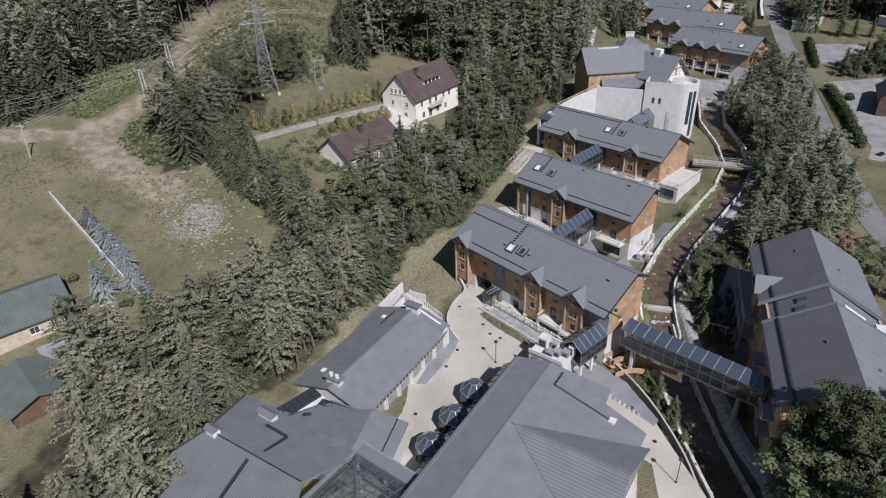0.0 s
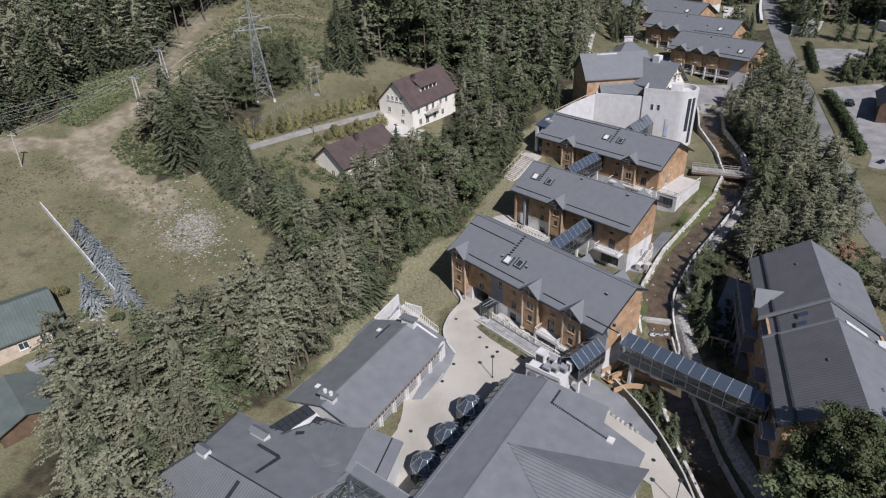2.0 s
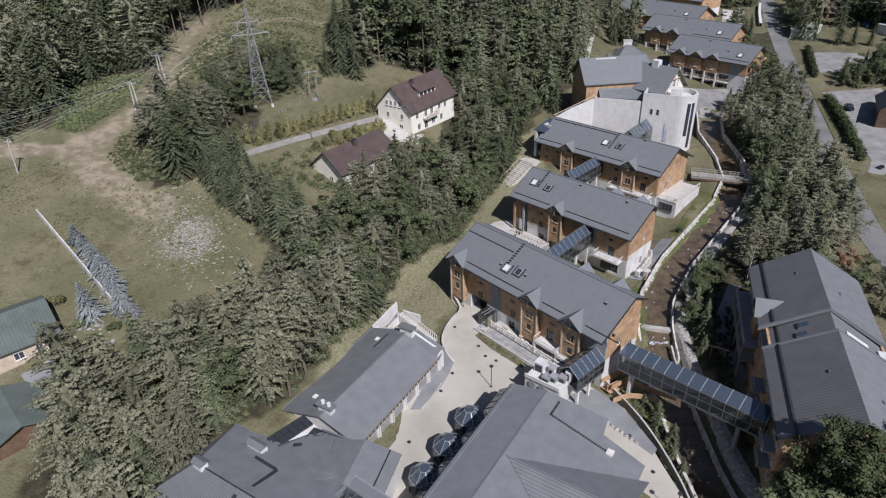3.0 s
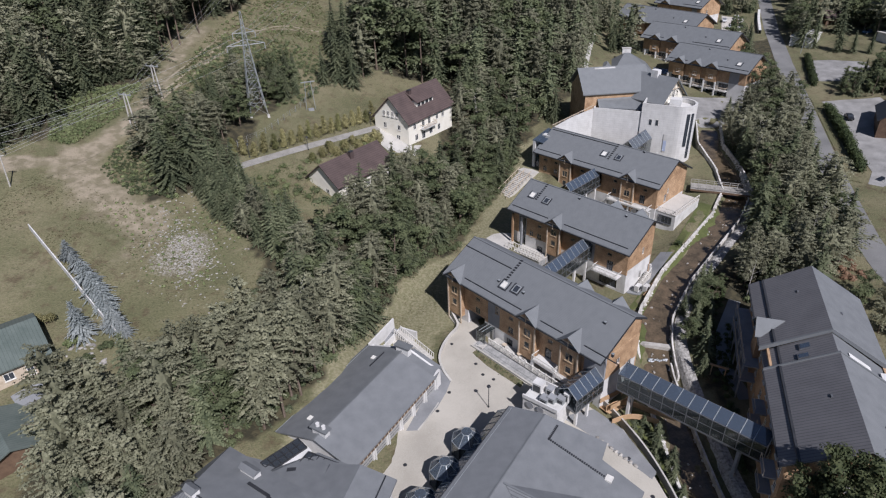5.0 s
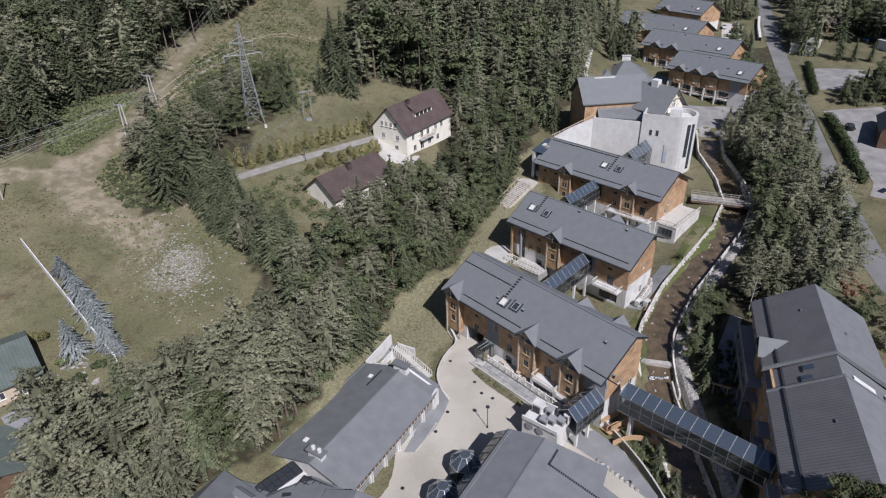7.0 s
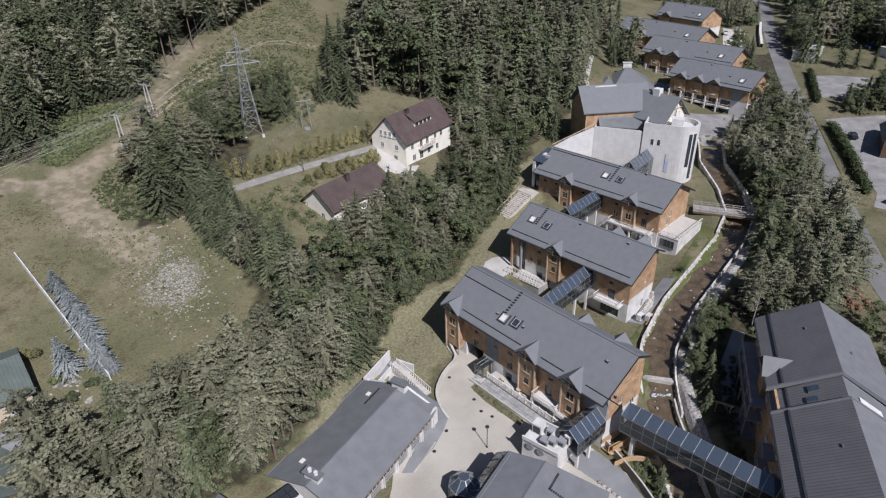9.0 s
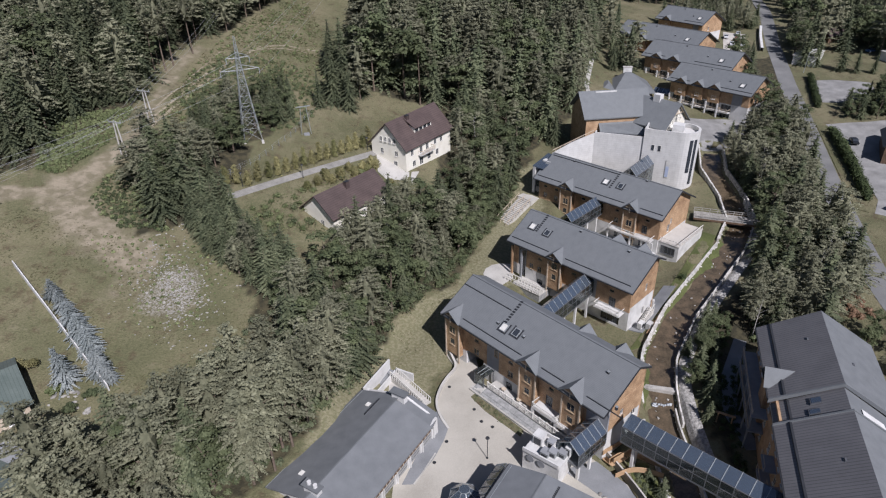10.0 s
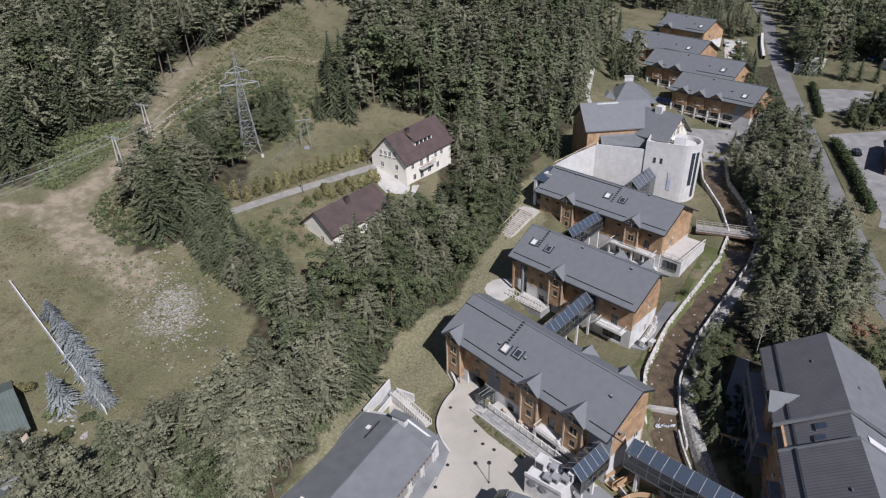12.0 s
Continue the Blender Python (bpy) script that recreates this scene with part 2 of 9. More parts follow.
def holed_wall(bm, length, z0, z1, holes, thick, m):
    """One connected wall along local x, from z0 to z1, thickness along +y, with rectangular holes (x0, z0, x1, z1) through it."""
    clip = lambda v, lo, hi: round(max(lo, min(hi, v)), 4)
    xs = sorted({0.0, round(length, 4), *(clip(h[0], 0, length) for h in holes), *(clip(h[2], 0, length) for h in holes)})
    zs = sorted({round(z0, 4), round(z1, 4), *(clip(h[1], z0, z1) for h in holes), *(clip(h[3], z0, z1) for h in holes)})
    full = lambda i, k: 0 <= i < len(xs) - 1 and 0 <= k < len(zs) - 1 and not any(h[0] < (xs[i] + xs[i + 1]) / 2 < h[2] and h[1] < (zs[k] + zs[k + 1]) / 2 < h[3] for h in holes)
    made = {}

    def v(i, k, y):
        if (i, k, y) not in made:
            made[i, k, y] = bm.verts.new(m @ Vector((xs[i], y, zs[k])))
        return made[i, k, y]

    t = thick
    for i in range(len(xs) - 1):
        for k in range(len(zs) - 1):
            if not full(i, k):
                continue
            bm.faces.new((v(i, k, 0), v(i + 1, k, 0), v(i + 1, k + 1, 0), v(i, k + 1, 0)))
            bm.faces.new((v(i, k, t), v(i, k + 1, t), v(i + 1, k + 1, t), v(i + 1, k, t)))
            if not full(i - 1, k):
                bm.faces.new((v(i, k, 0), v(i, k + 1, 0), v(i, k + 1, t), v(i, k, t)))
            if not full(i + 1, k):
                bm.faces.new((v(i + 1, k, 0), v(i + 1, k, t), v(i + 1, k + 1, t), v(i + 1, k + 1, 0)))
            if not full(i, k - 1):
                bm.faces.new((v(i, k, 0), v(i, k, t), v(i + 1, k, t), v(i + 1, k, 0)))
            if not full(i, k + 1):
                bm.faces.new((v(i, k + 1, 0), v(i + 1, k + 1, 0), v(i + 1, k + 1, t), v(i, k + 1, t)))
    return bm


def window(parent, m, w, h, frame_mat=None, bars=1, sill=True, name="window", pane_mat=None):
    """A window under a thing: frame bars set in the wall, a pane, a sill. m: pose of its lower left corner, y into the wall."""
    f = 0.09
    cuts = [f] + [v for i in range(bars) for v in (w * (i + 1) / (bars + 1) - 0.035, w * (i + 1) / (bars + 1) + 0.035)] + [w - f]
    bm = holed_wall(bmesh.new(), w, 0, h, [(p, f, q, h - f) for p, q in zip(cuts[::2], cuts[1::2])], 0.12, Matrix.Translation((0, 0.02, 0)))
    win = part(name, bm, frame_mat or FRAME_WHITE, parent)
    win.matrix_basis = m
    part("pane", boxes((f, 0.07, f, w - f, 0.1, h - f)), pane_mat or PANE, win)
    if sill:
        part("sill", boxes((-0.06, -0.1, -0.07, w + 0.06, 0.1, -0.005)), frame_mat or FRAME_WHITE, win)
    return win


def smooth_step(a, b, v):
    t = min(max((v - a) / (b - a), 0.0), 1.0)
    return t * t * (3 - 2 * t)


def to_line(x, y, line):
    """Distance to a polyline, and the height along it where its points have one."""
    best, level = 1e9, 0.0
    for p, q in zip(line, line[1:]):
        dx, dy = q[0] - p[0], q[1] - p[1]
        t = ((x - p[0]) * dx + (y - p[1]) * dy) / (dx * dx + dy * dy)
        t = min(max(t, 0.0), 1.0)
        d = math.hypot(x - p[0] - t * dx, y - p[1] - t * dy)
        if d < best:
            best = d
            level = p[2] + t * (q[2] - p[2]) if len(p) > 2 else 0.0
    return best, level


def inside(x, y, poly):
    hit = False
    for (ax, ay), (bx, by) in zip(poly, poly[1:] + poly[:1]):
        if (ay > y) != (by > y) and x < (bx - ax) * (y - ay) / (by - ay) + ax:
            hit = not hit
    return hit


# ---- ground ----
HILL = [7.18, 17.4, 3.93, -3.5, 0.88, -17.34, -12.23, 5.6, -1.08, 8.26, -2.9, -1.03, 6.1, 1.82, -2.46]
STREAM = [(38, 20, -4.5), (38, 55, -4.2), (37.6, 64, -4.0), (38, 74, -3.7), (38.8, 87, -3.2), (39.4, 91, -2.8), (40, 95, -1.3), (42.5, 102, -1.0),
          (50.5, 114, -0.4), (61, 126, 0.3), (70.6, 137, 1.2), (76.5, 146, 2.2), (79, 158, 3.4), (79.5, 172, 5.0), (84, 186, 6.5)]
YARD = [(0, 20), (6, 72), (5, 94)]
WINGS = [(15, 92, -0.4), (30, 117, -1.6), (44, 141, -0.4), (58, 160, 3.0), (66, 172, 5.0)]
LAWN = [(0, 104, 0.0), (8, 118, 0.0), (13, 133, 0.1), (17, 148, 0.2), (20.5, 156, 0.9), (25, 163, 4.6), (31, 171, 8.0), (38, 180, 9.5)]
TRACK = [(-66, 200), (-69, 184), (-68, 166), (-68.5, 149), (-76, 132), (-85, 129), (-120, 122)]
TRACK_2 = [(-76, 131), (-70, 124), (-61, 118), (-56, 114)]
DRIVE = [(-46, 134), (-41.4, 138.2), (-31.1, 147.4), (-19.6, 157.4), (-13.0, 163.2)]
ROAD = [(93, 96), (93, 110), (95.6, 123), (98.9, 134.5), (105.1, 155.8), (112.4, 178.7), (120.8, 205.2), (129.4, 232.7), (144, 275), (166, 330), (196, 420)]


def hill(x, y):
    xc, yc = min(max(x, -150), 230), min(max(y, 30), 340)
    u, v = xc / 100, (yc - 120) / 100
    k, z = 0, 0.0
    for i in range(5):
        for j in range(5 - i):
            z += HILL[k] * u**i * v**j
            k += 1
    far = max(abs(x - xc), abs(y - yc))
    return z + 0.04 * far * smooth_step(0, 300, far)


def ground(x, y):
    z = hill(x, y)
    z *= smooth_step(11, 24, to_line(x, y, YARD)[0])
    d, level = to_line(x, y, WINGS)
    if d < 21:
        z = level + (z - level) * smooth_step(11, 20, d)
    d, level = to_line(x, y, LAWN)
    if d < 24:
        z = min(z, level + (z - level) * smooth_step(3.5, 24, d))
    d, level = to_line(x, y, STREAM)
    if d < 9:
        z = level - 0.5 + (z - level + 0.5) * smooth_step(2.2, 4.2, d)
    if -115 < x < 180 and 20 < y < 320:
        keep = smooth_step(10, 20, to_line(x, y, YARD)[0]) * smooth_step(3, 8, to_line(x, y, ROAD)[0]) * smooth_step(2, 5, to_line(x, y, DRIVE)[0])
        z += keep * (noise.noise((x / 9, y / 9, 0)) * 0.35 + noise.noise((x / 2.6, y / 2.6, 3)) * 0.12)
    return z


def steps(lo, hi, fine_lo, fine_hi, fine, coarse):
    out, v = [], lo
    while v < hi:
        out.append(v)
        v += fine if fine_lo <= v < fine_hi else coarse if fine_lo - 60 < v < fine_hi + 60 else coarse * 6
    return out + [hi]


WOODS = [[(-23, 75), (-18, 88), (-14.2, 95), (-8.8, 111), (-2, 121), (4, 126.5), (8.6, 138.5), (16.5, 155), (23, 166), (31, 184.2), (46, 202), (62, 250), (75, 320), (-24, 320), (-28, 230), (-17, 194), (0, 192), (3, 168), (2, 152), (-8, 138), (-20, 117), (-30, 110), (-43, 127), (-44, 123), (-33, 109), (-30, 92), (-40, 80), (-54, 70), (-60, 38), (-36, 38), (-34, 66)],
         [(-84, 137), (-77, 151), (-72, 160), (-76, 186), (-62, 214), (-54, 240), (-46, 270), (-60, 320), (-115, 320), (-115, 130)],
         [(58, 103), (66, 119), (76, 134), (82, 148), (84, 168), (92, 178), (104, 190), (116, 196), (110, 172), (103, 152), (97, 138), (90, 124), (84, 112), (72, 100)],
         [(104, 200), (112, 212), (110, 232), (118, 256), (140, 262), (131, 240), (122, 212)], [(43, 60), (45, 80), (48, 98), (56, 112), (66, 122), (66, 110), (56, 100), (50, 88), (46, 70)], [(42, 36), (42, 56), (62, 48), (84, 60), (86, 36)], [(-64, 142), (-52, 148), (-46, 156), (-38, 162), (-40, 170), (-50, 170), (-42, 152), (-44, 138), (-50, 126), (-58, 121)]]
MOWN = [[(-24, 68), (-18, 88), (-14, 95), (-8.4, 111), (-1.6, 121), (4.4, 126.5), (9, 138.5), (17, 155), (27, 176), (34, 172), (26, 146), (18, 128), (8, 112), (2, 100), (-2, 94), (-10, 90), (-18, 70)]]
gx, gy = steps(-1400, 1600, -108, 172, 1.6, 9), steps(-900, 2400, 26, 262, 1.6, 9)
bm = bmesh.new()
soil = bm.verts.layers.float.new("soil")
forest = bm.verts.layers.float.new("stony")
litter_shade = bm.verts.layers.float.new("litter_shade")
dry = bm.verts.layers.float.new("dry")
grid = []
for y in gy:
    row = []
    for x in gx:
        near = -115 < x < 180 and 20 < y < 320
        v = bm.verts.new((x, y, ground(x, y)))
        if near:
            # brown leaf litter in the woods, darkened to include shade below trees and shrubs
            v[litter_shade] = max((1.0 if inside(x + 2 * noise.noise((x / 5, y / 5, 2)), y, w) else 0.0) for w in WOODS)
            wob = noise.noise((x / 6, y / 6, 9)) * 1.6
            s = max((1 if y < 158 else 0.62) * (1 - smooth_step(1.0, 3.4, to_line(x, y, TRACK)[0] + wob)), 0.8 * (1 - smooth_step(2.0, 8.5, to_line(x, y, TRACK_2)[0] + 2 * wob)))
            v[soil] = s
            e = math.hypot((x + 47.5) / 6.2, (y - 108) / 8.5)
            e2 = math.hypot((x + 60) / 9, (y - 116.5) / 4.5)
            v[dry] = 0.9 * max((1.0 if inside(x + 1.5 * noise.noise((x / 4, y / 4, 7)), y + 1.5 * noise.noise((x / 4, y / 4, 8)), w) else 0.0) for w in MOWN)
            v[forest] = max(1 - smooth_step(0.45, 1.15, e + wob * 0.2), 0.35 * (1 - smooth_step(0.4, 1.1, e2 + wob * 0.2)))
        row.append(v)
    grid.append(row)
for r0, r1 in zip(grid, grid[1:]):
    for i in range(len(gx) - 1):
        bm.faces.new((r0[i], r0[i + 1], r1[i + 1], r1[i]))


def meadow_material():
    m = shade("dry_meadow", (0.08, 0.084, 0.04), (0.21, 0.182, 0.11), 0.95, 0.06, 3.2, 0.9, c3=(0.132, 0.128, 0.066), dist=0.25)
    nt = m.node_tree
    n, ln = nt.nodes, nt.links
    b = n["Principled BSDF"]
    col = b.inputs["Base Color"].links[0].from_socket
    geo = n.new("ShaderNodeNewGeometry")
    for sc, det, lo, hi, tone in ((0.35, 8, 0.52, 0.66, (0.085, 0.06, 0.036)), (0.22, 7, 0.55, 0.7, (0.21, 0.185, 0.115)), (1.3, 6, 0.55, 0.72, (0.045, 0.05, 0.022))):
        t = n.new("ShaderNodeTexNoise")
        t.inputs["Scale"].default_value, t.inputs["Detail"].default_value = sc, det
        t.inputs["Roughness"].default_value = 0.7
        ln.new(geo.outputs["Position"], t.inputs["Vector"])
        st = n.new("ShaderNodeMapRange")
        st.inputs["From Min"].default_value, st.inputs["From Max"].default_value, st.inputs["To Max"].default_value = lo, hi, 0.75
        ln.new(t.outputs["Fac"], st.inputs[0])
        mx = n.new("ShaderNodeMixRGB")
        mx.inputs[2].default_value = (*tone, 1)
        ln.new(st.outputs[0], mx.inputs[0])
        ln.new(col, mx.inputs[1])
        col = mx.outputs[0]
    for attr, c1, c2, sc in (("dry", (0.175, 0.168, 0.092), (0.25, 0.228, 0.142), 1.8), ("soil", (0.19, 0.165, 0.108), (0.3, 0.255, 0.185), 0.5), ("stony", (0.14, 0.128, 0.078), (0.33, 0.305, 0.265), 3.2), ("litter_shade", (0.035, 0.032, 0.018), (0.075, 0.065, 0.035), 0.7)):
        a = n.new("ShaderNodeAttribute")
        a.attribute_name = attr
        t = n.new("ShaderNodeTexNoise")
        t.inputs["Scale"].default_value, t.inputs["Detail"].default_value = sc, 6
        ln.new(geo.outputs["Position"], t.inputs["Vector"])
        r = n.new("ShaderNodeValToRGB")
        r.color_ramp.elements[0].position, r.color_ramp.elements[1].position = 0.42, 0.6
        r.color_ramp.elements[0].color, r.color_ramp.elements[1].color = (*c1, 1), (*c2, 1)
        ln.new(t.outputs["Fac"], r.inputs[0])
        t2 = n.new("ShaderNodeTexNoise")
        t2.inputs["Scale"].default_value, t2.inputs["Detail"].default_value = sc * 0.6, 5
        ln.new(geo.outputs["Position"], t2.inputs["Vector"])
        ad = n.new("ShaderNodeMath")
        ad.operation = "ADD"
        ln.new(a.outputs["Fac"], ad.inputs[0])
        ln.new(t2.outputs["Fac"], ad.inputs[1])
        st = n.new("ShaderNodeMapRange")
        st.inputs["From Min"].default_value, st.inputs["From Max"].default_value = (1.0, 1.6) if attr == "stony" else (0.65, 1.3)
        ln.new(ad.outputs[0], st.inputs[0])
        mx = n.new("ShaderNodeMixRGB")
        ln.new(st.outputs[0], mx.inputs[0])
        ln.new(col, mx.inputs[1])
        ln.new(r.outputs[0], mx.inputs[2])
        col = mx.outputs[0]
    ln.new(col, b.inputs["Base Color"])
    return m


MEADOW = meadow_material()
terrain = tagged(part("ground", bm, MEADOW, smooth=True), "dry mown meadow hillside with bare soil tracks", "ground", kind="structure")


def ribbon(name, line, width, material, label, category, lift=0.03, side=None, kind="structure", sub=2.0, depth=0.4, level=False):
    """A strip of paving laid along a line on the ground, with thickness."""
    pts = []
    for p, q in zip(line, line[1:]):
        n = max(1, int(math.hypot(q[0] - p[0], q[1] - p[1]) / sub))
        pts += [(p[0] + (q[0] - p[0]) * i / n, p[1] + (q[1] - p[1]) * i / n) for i in range(n)]
    pts.append(line[-1][:2])
    for _ in range(3):
        pts = [pts[0]] + [((a[0] + 2 * b[0] + c[0]) / 4, (a[1] + 2 * b[1] + c[1]) / 4) for a, b, c in zip(pts, pts[1:], pts[2:])] + [pts[-1]]
    bm = bmesh.new()
    rows = []
    for i, p in enumerate(pts):
        a, c = pts[max(i - 1, 0)], pts[min(i + 1, len(pts) - 1)]
        dx, dy = c[0] - a[0], c[1] - a[1]
        l = math.hypot(dx, dy)
        nx, ny = -dy / l, dx / l
        row = []
        across = 4
        z_top = max(ground(p[0] + nx * width * (k / across - 0.5), p[1] + ny * width * (k / across - 0.5)) for k in range(across + 1))
        for k in range(across + 1):
            o = width * (k / across - 0.5)
            x, y = p[0] + nx * o, p[1] + ny * o
            row.append((x, y, (z_top if level else ground(x, y)) + lift))
        rows.append(row)
    tops = [[bm.verts.new(v) for v in row] for row in rows]
    lows = [[bm.verts.new((row[0][0], row[0][1], row[0][2] - depth)), bm.verts.new((row[-1][0], row[-1][1], row[-1][2] - depth))] for row in rows]
    for i in range(len(rows) - 1):
        for k in range(4):
            bm.faces.new((tops[i][k], tops[i + 1][k], tops[i + 1][k + 1], tops[i][k + 1]))
        bm.faces.new((lows[i][0], lows[i + 1][0], tops[i + 1][0], tops[i][0]))
        bm.faces.new((tops[i][-1], tops[i + 1][-1], lows[i + 1][1], lows[i][1]))
    bmesh.ops.recalc_face_normals(bm, faces=bm.faces[:])
    return tagged(part(name, bm, material), label, category, kind=kind)


def patch(name, outline, material, label, category, lift=0.06, kind="structure", depth=0.4, size=4.0, z=None):
    """A paved or planted area that follows the ground (or lies at z), with a skirt."""
    bm = bmesh.new()
    bm.faces.new([bm.verts.new((x, y, 0)) for x, y in outline])
    bmesh.ops.triangulate(bm, faces=bm.faces[:])
    for _ in range(5):
        long = [e for e in bm.edges if e.calc_length() > size]
        if not long:
            break
        bmesh.ops.subdivide_edges(bm, edges=long, cuts=1)
        bmesh.ops.triangulate(bm, faces=bm.faces[:])
    for v in bm.verts:
        v.co.z = (ground(v.co.x, v.co.y) if z is None else z) + lift
    rim = [e for e in bm.edges if e.is_boundary]
    made = bmesh.ops.extrude_edge_only(bm, edges=rim)["geom"]
    for v in made:
        if isinstance(v, bmesh.types.BMVert):
            v.co.z -= depth
    bmesh.ops.recalc_face_normals(bm, faces=bm.faces[:])
    return tagged(part(name, bm, material), label, category, kind=kind)


# ---- paved setting ----
YARD_GRAVEL = shade("grey_yard_gravel", (0.16, 0.157, 0.15), (0.32, 0.312, 0.3), 0.95, 0.3, 7, 0.4, c3=(0.24, 0.235, 0.225))
RUT_SOIL = shade("pale_rut_soil", (0.16, 0.14, 0.085), (0.36, 0.31, 0.23), 0.95, 0.8, 5, 0.5, c3=(0.27, 0.232, 0.165))
patch("courtyard_pavement", [(2, 106), (2.6, 103), (4.0, 99.8), (2.3, 97.3), (1.0, 94.7), (0.2, 91.2), (0.9, 87.9), (-8, 76), (-16, 62), (-24, 40), (-10, 20), (45, 20), (33, 48), (31, 58), (29.6, 66), (28, 73), (24, 78), (14, 88), (8.5, 96), (7.8, 103)],
      PAVING, "cream block paved hotel courtyard with drain covers", "pavement", lift=0.05, z=0)
ribbon("road", ROAD, 5.6, ASPHALT, "worn grey asphalt road along the stream valley", "road", lift=0.07)
ribbon("driveway", DRIVE, 1.9, DRIVE_PAVE, "narrow paved driveway between clipped thujas", "driveway", lift=0.07)
patch("parking_lot", [(124.6, 197.5), (123.8, 183), (119, 170), (114, 152.5), (109.5, 146.5), (112, 144.5), (124, 150), (140, 176), (142, 196)], YARD_GRAVEL, "pale gravel parking lot behind a hedge", "parking lot")
patch("upper_parking", [(132, 214), (138.6, 233), (146, 232), (155, 226), (152, 216), (140, 212)], YARD_GRAVEL, "pale gravel yard beside the road", "parking lot")
# the forecourt takes the darker gravel so its colour includes tree shade
patch("plaza_pavement", [(80, 186), (76, 196), (80, 206), (98, 204), (104, 196), (96, 184)], YARD_GRAVEL, "pale paved forecourt before the far hotel wing", "pavement")
for i, (line, w) in enumerate(((((-66.6, 153), (-65.2, 161.2), (-61.4, 174.8), (-57.5, 189.4), (-51.5, 205), (-45.7, 211.8), (-34.1, 212.6)), 0.6), (((-68, 154), (-64.2, 165.1), (-60, 181), (-55, 196), (-50, 208.5)), 0.55), (((-67, 160), (-63.4, 174), (-59.6, 189), (-55.5, 199)), 0.5), (((-69.6, 157), (-66, 172), (-62.5, 187), (-60, 200)), 0.45), (((-52.5, 204), (-45, 209.6), (-36, 210)), 0.5))):
    ribbon("wheel_rut", line, w, RUT_SOIL, "pale wheel rut worn into the grassy clearing", "track", lift=0.035)
ribbon("garden_path", [(66, 262), (61, 246), (55, 226), (54, 214), (60, 205)], 1.5, CONCRETE, "curved white garden path beside the far wings", "path", lift=0.25)
patch("forecourt", [(-13.4, 163.0), (-12.6, 154.6), (-10.6, 152.2), (-4.1, 153.1), (-2.6, 158.0), (-5.8, 156.2)], CONCRETE, "pale paved forecourt before the cream house", "pavement", lift=0.1)
patch("side_path", [(49, 80), (48.5, 88), (52, 97), (58, 106), (60, 105), (54.5, 96), (51, 88), (51.5, 80)], GREY_PAVE, "grey footpath beside the stream", "path")
patch("bank_terrace", [(27, 80), (36, 90), (40, 98), (47, 108), (56, 118), (64, 130), (70, 139), (66, 143), (58, 132), (48, 119), (40, 108), (30, 96)], shade("clipped_lawn", (0.06, 0.075, 0.022), (0.14, 0.15, 0.055), 0.95, 0.2, 3, 0.5), "narrow clipped lawn along the stream wall", "lawn", kind="stuff", lift=0.1)


patch("bank_lawn", [(29.6, 78.5), (32.6, 78), (34.4, 72), (34.4, 64), (33.0, 56), (31.9, 56), (31.2, 65), (29.8, 72)], bpy.data.materials["clipped_lawn"], "small clipped lawn above the stream wall", "lawn", kind="stuff", lift=0.16, size=2.0)


# ---- stream ----
def stream_parts():
    bm = bmesh.new()
    rows = []
    for (ax, ay, az), (bx, by, bz) in zip(STREAM, STREAM[1:]):
        for i in range(6):
            t = i / 6
            rows.append((ax + (bx - ax) * t, ay + (by - ay) * t, az + (bz - az) * t, bx - ax, by - ay))
    prev = None
    for x, y, z, dx, dy in rows:
        l = math.hypot(dx, dy)
        a = bm.verts.new((x - dy / l * 2.6, y + dx / l * 2.6, z - 0.25))
        b = bm.verts.new((x + dy / l * 2.6, y - dx / l * 2.6, z - 0.25))
        if prev:
            bm.faces.new((prev[0], prev[1], b, a))
        prev = (a, b)
    bmesh.ops.recalc_face_normals(bm, faces=bm.faces[:])
    tagged(part("water", bm, WATER), "shallow brown mountain stream over a stony bed", "stream", kind="structure")


stream_parts()


